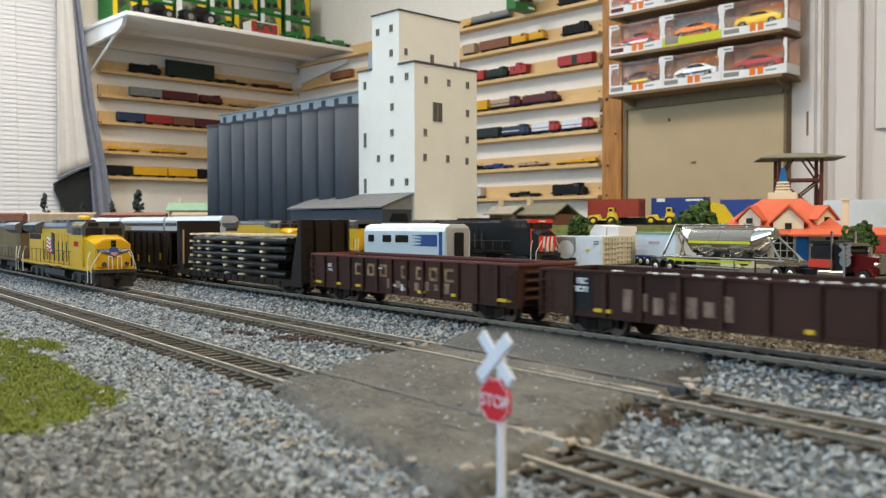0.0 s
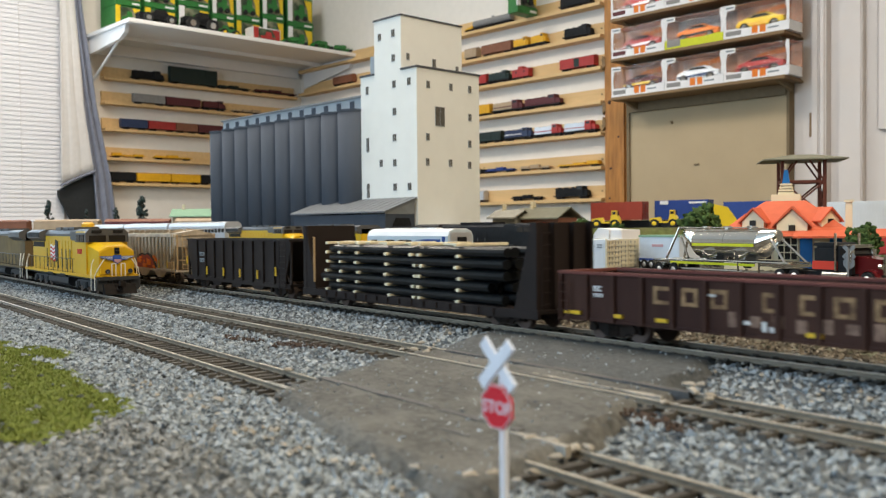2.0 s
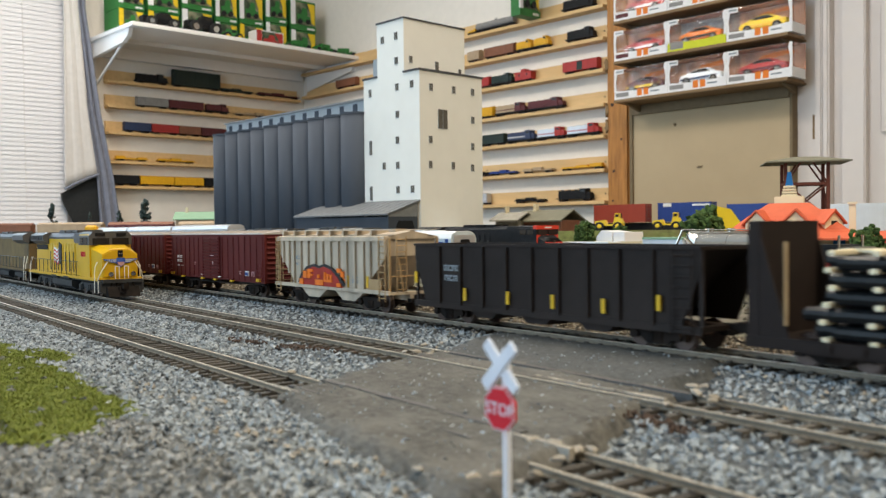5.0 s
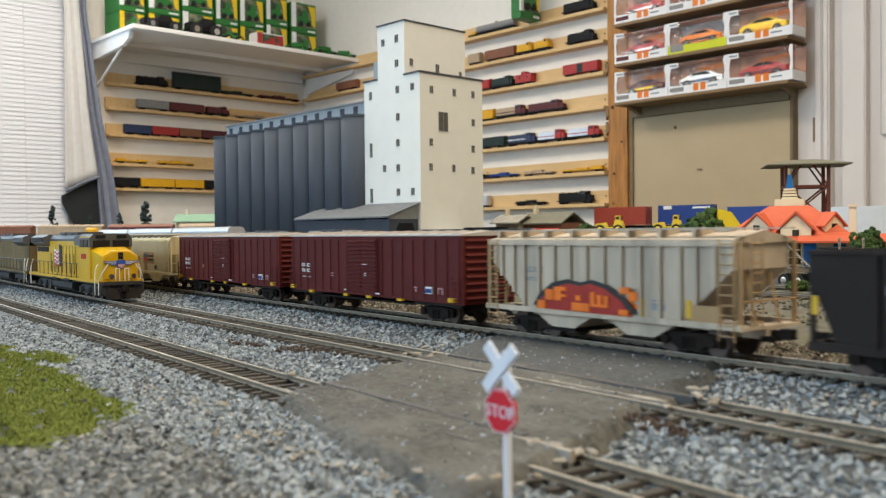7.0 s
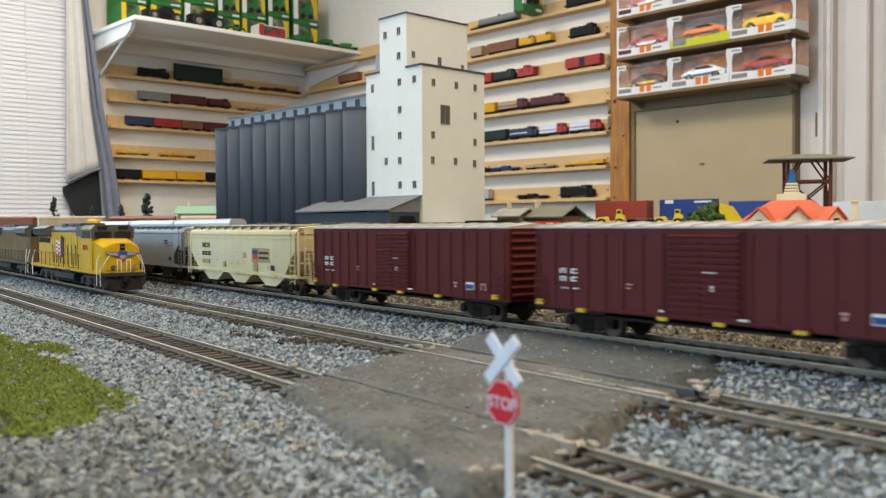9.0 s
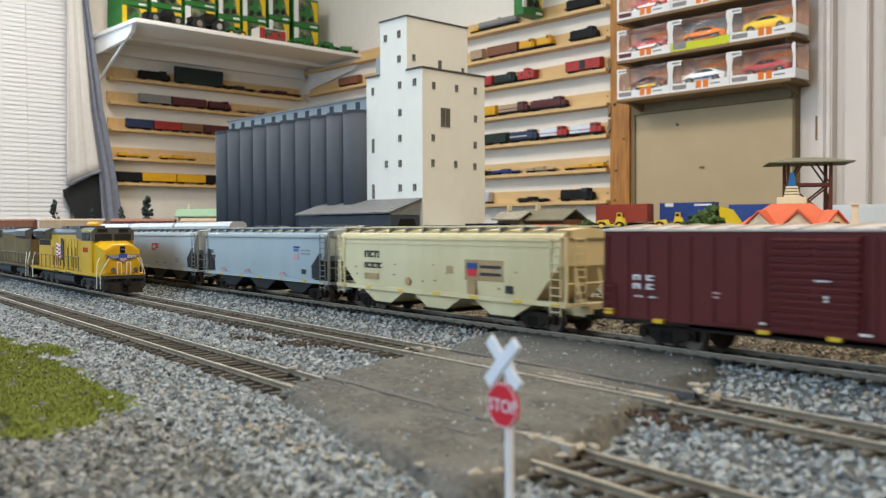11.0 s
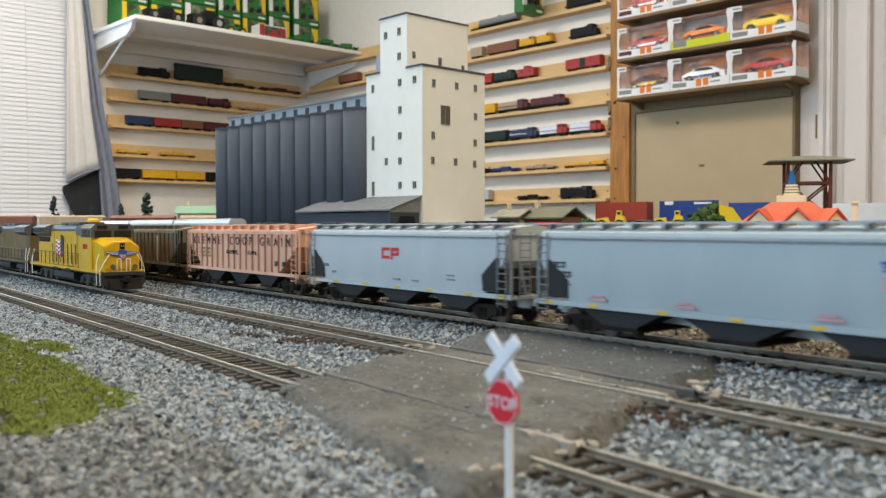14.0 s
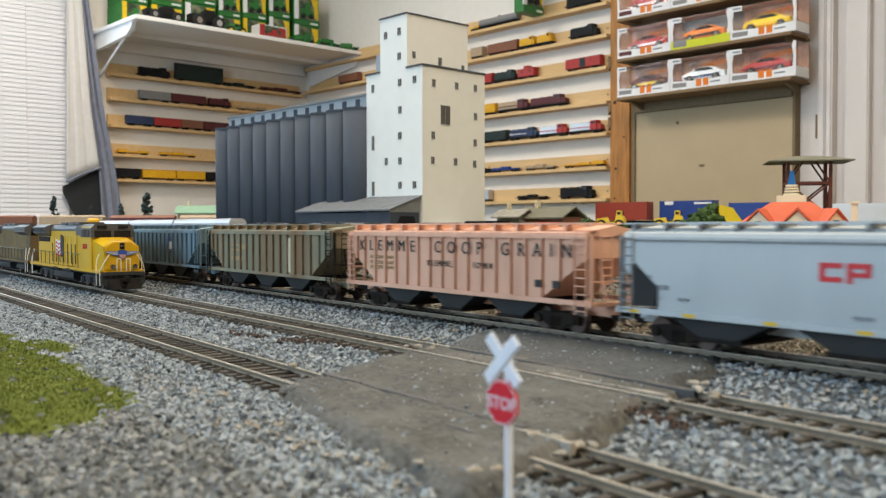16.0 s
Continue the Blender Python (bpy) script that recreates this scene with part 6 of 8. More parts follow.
def build_elevator():
    e = thing("grain_elevator", room(0, 0, 0), "white windowed elevator tower model beside grey silos", "building")
    u0, u1, v0, v1 = -1.349, -1.190, 1.070, 1.229
    main = part("tower", box(u0, u1, v0, v1, GZ, 0.345), "tower_white", e)
    pent = part("penthouse", box(-1.3075, -1.2315, v0 + 0.0002, 1.237 - 0.012, 0.345, 0.4435), "tower_white", e)
    r = part("roof_edge", box(-1.233, u1 + 0.002, v0 - 0.002, v1 + 0.002, 0.345, 0.3485), "trim_dark", e)
    part("roof_edge", box(u0 - 0.002, -1.3075, v0 - 0.002, v1 + 0.002, 0.345, 0.3485), "trim_dark", e)
    part("roof_edge", box(-1.309, -1.230, v0 - 0.0015, 1.2265, 0.4435, 0.4465), "trim_dark", e)
    # windows of the two faces
    wall_windows(main, [(-1.329, 0.319, 0.8, 1.15), (-1.251, 0.322, 1, 1), (-1.210, 0.3225, 1, 1), (-1.2505, 0.272, 1, 1), (-1.251, 0.225, 1, 1), (-1.251, 0.179, 1, 1), (-1.290, 0.180, 0.9, 1),
                        (-1.251, 0.1345, 1, 1), (-1.211, 0.1340, 1, 1), (-1.329, 0.2165, 0.8, 2.1), (-1.329, 0.1305, 0.8, 2.1)], "v", v0)
    wall_windows(pent, [(-1.291, 0.413, 1, 1), (-1.2525, 0.415, 1, 1.05), (-1.2525, 0.370, 1, 1)], "v", v0 + 0.0002)
    wall_windows(main, [(1.098, 0.317, 0.95, 1), (1.155, 0.3175, 0.95, 1), (1.204, 0.3180, 0.95, 1), (1.204, 0.2655, 0.95, 1), (1.096, 0.223, 0.95, 1), (1.203, 0.216, 0.95, 1), (1.095, 0.178, 0.95, 1), (1.152, 0.178, 0.95, 1), (1.202, 0.176, 0.95, 1)], "u", u1)
    wall_windows(main, [(1.1265, 0.2615, 2.75, 2.75)], "u", u1)
    wall_windows(pent, [(1.087, 0.3715, 0.9, 0.95), (1.152, 0.3640, 1.05, 1.65), (1.212, 0.3610, 0.85, 0.95)], "u", -1.2315)
    part("hoist_box", box(-1.338, -1.318, 1.085, 1.105, 0.3485, 0.385), "silo_light", e)
    part("base_block", box(-1.19, -1.145, 1.09, 1.16, GZ, 0.065), "silo_light", e)


build_elevator()


def build_silos():
    s = thing("grain_silos", room(0, 0, 0), "row of dark grey fluted grain silos with a gallery", "building")
    r = 0.0285
    n = 10
    cyl = None
    for row, v in ((0, 1.071), (1, 1.125)):
        for i in range(n):
            m = pose(-1.3775 - i * 0.0545, v, 0)
            if cyl is None:
                cyl = part("silo", rod((0, 0, GZ), (0, 0, 0.285), r, 36), "silo", s, m=m, smooth=True)
                md = cyl.data
                for p in md.polygons:
                    p.use_smooth = len(p.vertices) == 4
                rim = new("rim", link_mesh("rim", rod((0, 0, 0.2825), (0, 0, 0.2865), r + 0.0012, 36), "silo"))
                rim.parent = cyl
            else:
                c = again(cyl, m)
                q = new("rim", rim.data)
                q.parent = c
    ux = -1.3775 - (n - 1) * 0.0545
    part("deck", box(ux, -1.36, 1.066, 1.130, 0.285, 0.2885), "silo", s)
    g = part("gallery", box(ux - 0.02, -1.349, 1.085, 1.118, 0.2885, 0.312), "silo_light", s)
    part("gallery_roof", box(ux - 0.024, -1.349, 1.081, 1.122, 0.312, 0.3155), "mid_grey", s)
    first = None
    for i in range(12):
        m = pose(ux + 0.0 + i * 0.0430, 1.085, 0.300)
        if first is None:
            first = part("window", box(-0.0070, 0.0070, -0.0006, 0.001, -0.0075, 0.0075), "silo", g, m=m)
        else:
            again(first, m)


build_silos()


def build_shed():
    s = thing("loading_shed", room(0, 0, 0), "long grey loading shed with a sloping roof", "building")
    u0, u1 = -1.478, -1.191
    part("wall", box(u0 + 0.004, u1 - 0.004, 0.9985, 1.0665, GZ, 0.084), "silo", s)
    part("roof", extrude([(0.9925, 0.0865), (0.9925, 0.0890), (1.0695, 0.1145), (1.0695, 0.1120)], "x", u0, u1), "shed_roof", s)
    part("gable", extrude([(0.9985, 0.084), (1.0665, 0.084), (1.0665, 0.1105), (0.9985, 0.0880)], "x", u1 - 0.0045, u1 - 0.003), "mid_grey", s)
    part("opening", extrude([(1.014, 0.0625), (1.058, 0.0625), (1.053, 0.0770), (1.022, 0.0770)], "x", u1 - 0.0045, u1 - 0.0025), "black", s)
    seam = part("roof_seam", extrude([(0.9925, 0.0890), (0.9925, 0.0897), (1.0690, 0.1152), (1.0690, 0.1143)], "x", -0.0004, 0.0004), "shed_roof", s, m=pose(u0 + 0.01, 0, 0))
    for i in range(1, 15):
        again(seam, pose(u0 + 0.01 + i * 0.019, 0, 0))


build_shed()

# ---------------- shelf walls ----------------
NORTH_Z = (0.883, 0.763, 0.643, 0.515, 0.397, 0.270, 0.150)
WEST_Z = (0.745, 0.633, 0.512, 0.379, 0.265)


def build_shelves():
    for z in NORTH_Z:
        s = thing("wall_shelf", room(0, 0, z), "narrow pine shelf with a back board on the wall", "shelf", "model shelves")
        part("board", box(U0 + 0.05, -2.030, V1 - 0.052, V1 - 0.0005, 0, 0.013, bevel=0.001), "pine", s)
        part("back_board", box(U0 + 0.05, -2.030, V1 - 0.014, V1 - 0.0005, 0.013, 0.062), "pine", s)
        for k in range(2):
            part("screw", rod((-2.05 - 0.62 * k, V1 - 0.016, 0.04), (-2.05 - 0.62 * k, V1 - 0.0135, 0.04), 0.0035, 8), "trim_and_shade", s)
    for z in WEST_Z:
        s = thing("wall_shelf", room(0, 0, z), "narrow pine shelf with a back board on the wall", "shelf", "model shelves")
        part("board", box(U0 + 0.0005, U0 + 0.050, 1.70, V1 - 0.055, 0, 0.013, bevel=0.001), "pine", s)
        part("back_board", box(U0 + 0.0005, U0 + 0.014, 1.70, V1 - 0.055, 0.013, 0.062), "pine", s)


build_shelves()


def model_stock(m, length, colour, kind):
    """A small railway model that stands on a shelf: origin on the board, front towards -y."""
    names = {"loco": ("model_locomotive", "locomotive"), "box": ("model_boxcar", "boxcar"), "low": ("model_flatcar", "flatcar"), "tank": ("model_tank_car", "tank car"), "caboose": ("model_caboose", "caboose"), "tall": ("model_boxcar", "boxcar")}
    words = {"black": "black", "dkgreen_car": "dark green", "maroon_car": "maroon", "grey_car": "grey", "tan_car": "tan", "navy_car": "navy blue", "red_car": "red", "rust_car": "rust brown", "yellow_car": "yellow-orange", "silver": "silver and red", "cont_blue": "bright blue"}
    name, cat = names[kind]
    t = thing(name, m, words[colour] + " model " + cat + " standing on a pine shelf", "model train", "models on the shelves")
    h = length / 2
    w = 0.015
    if kind in ("box", "tall"):
        top = 0.050 if kind == "box" else 0.085
        body = part("body", box(-h, h, -w, w, 0.010, top - 0.003, bevel=0.001), colour, t)
        part("roof", extrude([(-w - 0.0006, top - 0.003), (0, top + 0.0005), (w + 0.0006, top - 0.003)], "x", -h - 0.0006, h + 0.0006), colour, t)
        part("door", box(-0.013, 0.013, -w - 0.001, -w + 0.001, 0.011, top - 0.006), {"red_car": "dkgreen_car" if length > 0.15 else "red_car"}.get(colour, colour), t)
        for k in range(6):
            x = -h + (k + 0.5) * length / 6
            if abs(x) > 0.014:
                part("rib", box(x - 0.0005, x + 0.0005, -w - 0.0006, -w + 0.001, 0.011, top - 0.005), colour, body)
    elif kind == "low":
        part("deck", box(-h, h, -w, w, 0.009, 0.0125), "black" if colour == "black" else colour, t)
        for k in range(3):
            x = -h + (k + 0.5) * length / 3
            part("load", box(x - length * 0.14, x + length * 0.14, -w * 0.7, w * 0.7, 0.0125, 0.0155 + 0.004 * ((k + int(length * 1000)) % 3), bevel=0.001), colour, t)
    elif kind == "tank":
        part("tank", rod((-h + 0.003, 0, 0.028), (h - 0.003, 0, 0.028), 0.0145, 20), colour, t, smooth=False)
        part("deck", box(-h, h, -w, w, 0.009, 0.0115), "black", t)
        part("dome", rod((0, 0, 0.040), (0, 0, 0.048), 0.006, 12), colour, t)
    elif kind == "caboose":
        part("body", box(-h + 0.008, h - 0.008, -w, w, 0.010, 0.040, bevel=0.001), colour, t)
        part("cupola", box(-0.012, 0.012, -w, w, 0.040, 0.053, bevel=0.001), colour, t)
        part("roof", box(-h, h, -w - 0.001, w + 0.001, 0.040, 0.042), colour, t)
        for x in (-0.024, 0.018):
            part("window", box(x, x + 0.007, -w - 0.0006, -w + 0.001, 0.025, 0.034), "loco_glass", t)
    else:
        part("frame", box(-h, h, -w, w, 0.010, 0.0145), "black", t)
        second = "red_car" if colour == "silver" else "mark_white" if colour == "navy_car" else "maroon_car" if colour == "tan_car" else colour
        part("hood", box(-h + 0.006, h * 0.35, -0.011, 0.011, 0.0145, 0.044, bevel=0.0015), colour, t)
        part("cab", extrude([(h * 0.35, 0.0145), (h * 0.35, 0.0495), (h * 0.72, 0.0495), (h * 0.74, 0.0145)], "y", -w, w), second if colour != "navy_car" else colour, t)
        part("nose", extrude([(h * 0.73, 0.0145), (h * 0.73, 0.0370), (h - 0.004, 0.0320), (h - 0.002, 0.0145)], "y", -0.012, 0.012), second if colour != "navy_car" else colour, t)
        part("stripe", box(-h + 0.006, h * 0.34, -0.0118, -0.0108, 0.0240, 0.0275), second, t)
        part("cab_window", box(h * 0.42, h * 0.66, -w - 0.0006, -w + 0.001, 0.037, 0.045), "loco_glass", t)
        for k in range(3):
            part("roof_fan", rod((-h + 0.02 + k * h * 0.4, 0, 0.0435), (-h + 0.02 + k * h * 0.4, 0, 0.047), 0.006, 10), colour, t)
    for s in (-1, 1):
        tr = new("truck", FRAME_MESH)
        tr.parent = t
        tr.matrix_basis = pose(s * max(h - 0.024, h * 0.45), 0, 0)
        for wx in (-0.0102, 0.0102):
            q = new("wheelset", WHEEL_MESH)
            q.parent = tr
            q.matrix_basis = pose(wx, 0, 0)
    return t


NORTH_STOCK = [
    (0.883, -2.726, 0.045, "yellow_car", "low"), (0.883, -2.593, 0.220, "grey_car", "tank"), (0.883, -2.155, 0.154, "black", "loco"),
    (0.763, -2.716, 0.071, "tan_car", "box"), (0.763, -2.567, 0.167, "rust_car", "box"), (0.763, -2.433, 0.089, "yellow_car", "loco"), (0.763, -2.341, 0.085, "yellow_car", "loco"), (0.763, -2.146, 0.135, "black", "loco"),
    (0.643, -2.651, 0.053, "red_car", "box"), (0.643, -2.557, 0.125, "dkgreen_car", "loco"), (0.643, -2.433, 0.104, "red_car", "caboose"), (0.643, -2.145, 0.166, "red_car", "box"),
    (0.515, -2.641, 0.070, "yellow_car", "box"), (0.515, -2.510, 0.173, "tan_car", "loco"), (0.515, -2.323, 0.190, "maroon_car", "loco"),
    (0.397, -2.612, 0.137, "dkgreen_car", "box"), (0.397, -2.453, 0.154, "navy_car", "loco"), (0.397, -2.296, 0.147, "silver", "loco"), (0.397, -2.137, 0.160, "silver", "loco"),
    (0.270, -2.666, 0.044, "black", "low"), (0.270, -2.555, 0.151, "cont_blue", "low"), (0.270, -2.365, 0.157, "tan_car", "low"), (0.270, -2.143, 0.201, "yellow_car", "low"),
    (0.150, -2.662, 0.040, "silver", "box"), (0.150, -2.409, 0.157, "black", "low"), (0.150, -2.180, 0.166, "black", "loco"),
    (0.643, -3.52, 0.17, "rust_car", "box"), (0.643, -3.33, 0.15, "tan_car", "box"), (0.763, -3.62, 0.16, "rust_car", "box"), (0.763, -3.30, 0.13, "yellow_car", "loco"), (0.763, -3.12, 0.12, "red_car", "box"),
]
WEST_STOCK = [
    (0.745, 1.914, 0.160, "black", "loco"), (0.745, 2.147, 0.248, "dkgreen_car", "tall"), (0.745, 2.369, 0.178, "dkgreen_car", "low"), (0.745, 2.614, 0.250, "maroon_car", "low"),
    (0.633, 1.917, 0.154, "grey_car", "box"), (0.633, 2.089, 0.178, "maroon_car", "box"), (0.633, 2.254, 0.128, "maroon_car", "loco"), (0.633, 2.442, 0.165, "tan_car", "low"),
    (0.512, 1.841, 0.127, "navy_car", "box"), (0.512, 1.977, 0.135, "red_car", "box"), (0.512, 2.104, 0.113, "rust_car", "box"), (0.512, 2.234, 0.137, "maroon_car", "box"),
    (0.379, 1.809, 0.155, "yellow_car", "low"), (0.379, 2.032, 0.190, "yellow_car", "low"),
    (0.265, 1.785, 0.116, "black", "box"), (0.265, 1.932, 0.165, "yellow_car", "box"), (0.265, 2.096, 0.150, "yellow_car", "box"), (0.265, 2.237, 0.118, "black", "box"),
]
for z, u, length, colour, kind in NORTH_STOCK:
    model_stock(room(u, V1 - 0.033, z + 0.013), length, colour, kind)
for z, v, length, colour, kind in WEST_STOCK:
    model_stock(room(U0 + 0.033, v, z + 0.013, 90), length, colour, kind)


# ---------------- post, panel and boxed cars ----------------
def build_panel_wall():
    post = thing("wooden_post", RM, "orange varnished pine post with dark knots", "post")
    part("timber", box(-2.018, -1.916, V1 - 0.052, V1 - 0.0005, ZF, ZC, bevel=0.010), "pillar", post)
    for u, z, r in ((-1.99, 0.515, 0.007), (-1.95, 0.385, 0.004), (-1.985, 0.270, 0.005), (-1.945, 0.745, 0.004), (-1.99, 0.160, 0.004)):
        part("knot", rod((u, V1 - 0.0535, z), (u, V1 - 0.050, z), r, 14, None, r * 1.1), "bark", post, "dark brown knot")
    for z in (0.44, 0.50, 0.665):
        part("bark_scar", extrude([(-2.020, z - 0.028), (-2.006, z - 0.010), (-2.008, z + 0.012), (-2.020, z + 0.024)], "y", V1 - 0.0545, V1 - 0.040), "shelf_brown", post)
    p = thing("tan_panel", RM, "plain tan fibreboard panel edged with dark strips for shade", "panel")
    part("board", box(-1.900, -1.309, V1 - 0.048, V1 - 0.0005, -0.3, 0.466), "tan_board", p)
    # dark side strips and header stand for the shade around the board
    part("side_strip", box(-1.912, -1.900, V1 - 0.056, V1 - 0.0005, -0.3, 0.500), "trim_and_shade", p)
    part("side_strip", box(-1.309, -1.300, V1 - 0.056, V1 - 0.0005, -0.3, 0.500), "trim_and_shade", p)
    part("header", box(-1.900, -1.309, V1 - 0.064, V1 - 0.0005, 0.466, 0.512), "trim_and_shade", p)
    part("hook", rod((-1.727, V1 - 0.052, 0.420), (-1.727, V1 - 0.046, 0.416), 0.005, 8), "trim_and_shade", p)
    part("hook", box(-1.640, -1.622, V1 - 0.052, V1 - 0.047, 0.262, 0.268), "trim_and_shade", p)
    # casing and door
    single("trim_1", box(-1.299, -1.236, V1 - 0.022, V1 - 0.0005, ZF, ZC), "white_trim", RM, "flat white painted board", "trim", kind="structure")
    single("trim_2", box(-1.2355, -1.212, V1 - 0.045, V1 - 0.0005, ZF, ZC, bevel=0.004), "white_trim", RM, "white painted door casing", "trim", kind="structure")
    single("trim_3", box(-1.2065, -1.186, V1 - 0.055, V1 - 0.0005, ZF, ZC, bevel=0.005), "white_trim", RM, "white painted door casing moulding", "trim", kind="structure")
    d = thing("door_1", RM, "white panelled door in a white casing", "door", kind="structure")
    part("leaf", box(-1.185, -0.35, V1 - 0.020, V1 - 0.0005, ZF, ZC - 0.2), "white_trim", d)
    part("stile", box(-1.150, -1.080, V1 - 0.050, V1 - 0.020, ZF, ZC - 0.2, bevel=0.004), "white_trim", d)
    part("raised_panel", box(-1.045, -0.70, V1 - 0.032, V1 - 0.020, 0.33, 1.2, bevel=0.006), "white_trim", d)
    part("hinge", box(-1.2475, -1.238, V1 - 0.030, V1 - 0.022, 0.330, 0.405), "shelf_brown", d)


build_panel_wall()


def boxed_car(m, colour, lip="card_white", w=0.2155, second="card_white"):
    """A scale car in a window box; the origin is the middle of the box's bottom, front towards -y."""
    b = thing("boxed_toy_car", m, "toy car in a white carton with a clear film window", "toy car", "boxed toy cars")
    h, dpt, tall = w / 2, 0.090, 0.108
    part("base", box(-h, h, -dpt / 2, dpt / 2, 0, 0.004), lip, b)
    part("back_card", box(-h, h, dpt / 2 - 0.003, dpt / 2, 0.004, tall), "peach" if lip == "card_white" else "grey_car", b)
    for s in (-1, 1):
        lo, hi = min(s * h, s * (h - 0.002)), max(s * h, s * (h - 0.002))
        # printed lower side with a film window above it
        part("side_card", box(lo, hi, -dpt / 2 + 0.0015, dpt / 2 - 0.003, 0.004, 0.030), "card_white", b)
        part("side_film", box(lo + 0.0005, hi - 0.0005, -dpt / 2 + 0.012, dpt / 2 - 0.003, 0.030, tall - 0.002), "film", b).visible_shadow = False
        part("corner_flap", extrude([(s * h, 0.026), (s * h, tall - 0.004), (s * (h - 0.008), tall - 0.002), (s * (h - 0.013), tall - 0.016), (s * (h - 0.007), 0.060), (s * (h - 0.010), 0.026)], "y", -dpt / 2, -dpt / 2 + 0.0014), "card_white", b)
    part("top_card", extrude([(-h + 0.004, tall - 0.001), (h - 0.004, tall - 0.001), (h - 0.03, tall), (-h + 0.03, tall)], "y", -dpt / 2 + 0.030, dpt / 2 - 0.003), "peach", b)
    front = part("front_lip", extrude([(-h + 0.001, 0.004), (h - 0.001, 0.004), (h - 0.001, 0.030), (0.03, 0.024), (-0.04, 0.026), (-h + 0.001, 0.030)], "y", -dpt / 2, -dpt / 2 + 0.0015), lip, b)
    if lip == "card_white":
        for x in (-0.012, 0.014):
            part("orange_patch", box(x, x + 0.019, -dpt / 2 - 0.0006, -dpt / 2 + 0.0005, 0.005, 0.029), "orange_car", front)
        part("badge", box(-h + 0.008, -h + 0.060, -dpt / 2 - 0.0006, -dpt / 2 + 0.0005, 0.008, 0.022), "maroon_car" if second == "card_white" else "grey_car", front)
        part("caption_bar", box(0.040, 0.075, -dpt / 2 - 0.0006, -dpt / 2 + 0.0005, 0.012, 0.017), "mark_grey", front)
    else:
        part("badge", box(-h + 0.010, -h + 0.060, -dpt / 2 - 0.0006, -dpt / 2 + 0.0005, 0.006, 0.030), "grey_car", front)
    part("top_badge", box(-h + 0.004, -h + 0.040, -dpt / 2 - 0.0008, -dpt / 2 + 0.001, tall - 0.020, tall - 0.004), "card_white", b)
    part("top_badge_bar", box(-h + 0.008, -h + 0.036, -dpt / 2 - 0.0012, -dpt / 2 - 0.0006, tall - 0.015, tall - 0.009), "mark_grey", b)
    win = part("window_film", box(-h + 0.004, h - 0.004, -dpt / 2 + 0.0016, -dpt / 2 + 0.0020, 0.024, tall - 0.003), "film", b)
    win.visible_shadow = False
    # the car
    prof = [(-0.075, 0.030), (-0.078, 0.042), (-0.070, 0.052), (-0.040, 0.055), (-0.018, 0.069), (0.025, 0.070), (0.050, 0.056), (0.076, 0.052), (0.080, 0.040), (0.077, 0.030)]
    bm = extrude(prof, "y", -0.026, 0.022)
    bmesh.ops.bevel(bm, geom=[e for e in bm.edges if abs(e.verts[0].co.y - e.verts[1].co.y) < 1e-6], offset=0.004, segments=2, affect="EDGES")
    car = part("car_body", bm, colour, b)
    part("body_flash", extrude([(-0.072, 0.036), (0.030, 0.036), (0.074, 0.046), (0.010, 0.044), (-0.072, 0.041)], "y", -0.0268, -0.0255), second, car)
    part("car_glass", extrude([(-0.034, 0.0565), (-0.016, 0.0665), (0.022, 0.0675), (0.042, 0.0570)], "y", -0.0268, 0.0228), "loco_glass", car)
    for x in (-0.047, 0.050):
        w1 = part("wheel", rod((x, -0.029, 0.032), (x, -0.020, 0.032), 0.0135, 16), "tyre", car)
        part("rim", rod((x, -0.0296, 0.032), (x, -0.028, 0.032), 0.0080, 12), "chrome", w1)
    part("printed_swoosh", extrude([(-0.085, 0.060), (-0.030, 0.092), (0.045, 0.100), (0.085, 0.088), (0.020, 0.082)], "y", dpt / 2 - 0.0044, dpt / 2 - 0.0032), "orange_car" if lip == "card_white" else "mid_grey", b)
    # plinth in dark grey, which puts the carton's inner shade into its colour
    part("plinth", box(-h + 0.01, h - 0.01, -0.034, 0.036, 0.004, 0.020), "dark_grey", b)


def build_boxed_cars():
    vv = V1 - 0.130
    for z in (0.510, 0.645, 0.785):
        s = thing("display_shelf", RM, "brown wooden display shelf with boxed cars", "shelf", "display shelves")
        part("board", box(-1.895, -1.256, V1 - 0.178, V1 - 0.066, z - 0.011, z, bevel=0.002), "shelf_brown", s)
        for u in (-1.86, -1.29):
            part("bracket", extrude([(V1 - 0.160, z - 0.011), (V1 - 0.068, z - 0.011), (V1 - 0.068, z - 0.036)], "x", u - 0.006, u + 0.006), "trim_and_shade", s)
            part("cleat", box(u - 0.02, u + 0.02, V1 - 0.067, V1 - 0.0005, z - 0.009, z - 0.002), "trim_and_shade", s)
    rows = {0.510: (("maroon_car", "card_white", "toy_yellow"), ("pass_white", "card_white", "navy_car"), ("red_car", "card_white", "maroon_car")),
            0.645: (("red_car", "card_white", "card_white"), ("orange_car", "lime", "dark_grey"), ("toy_yellow", "card_white", "yellow_car")),
            0.785: (("red_car", "card_white", "card_white"), ("pass_white", "card_white", "maroon_car"), ("maroon_car", "card_white", "card_white"))}
    for z, cars in rows.items():
        for k, (c, lip, flash) in enumerate(cars):
            boxed_car(room(-1.784 + k * 0.2165, vv, z, 0), c, lip, second=flash)


build_boxed_cars()


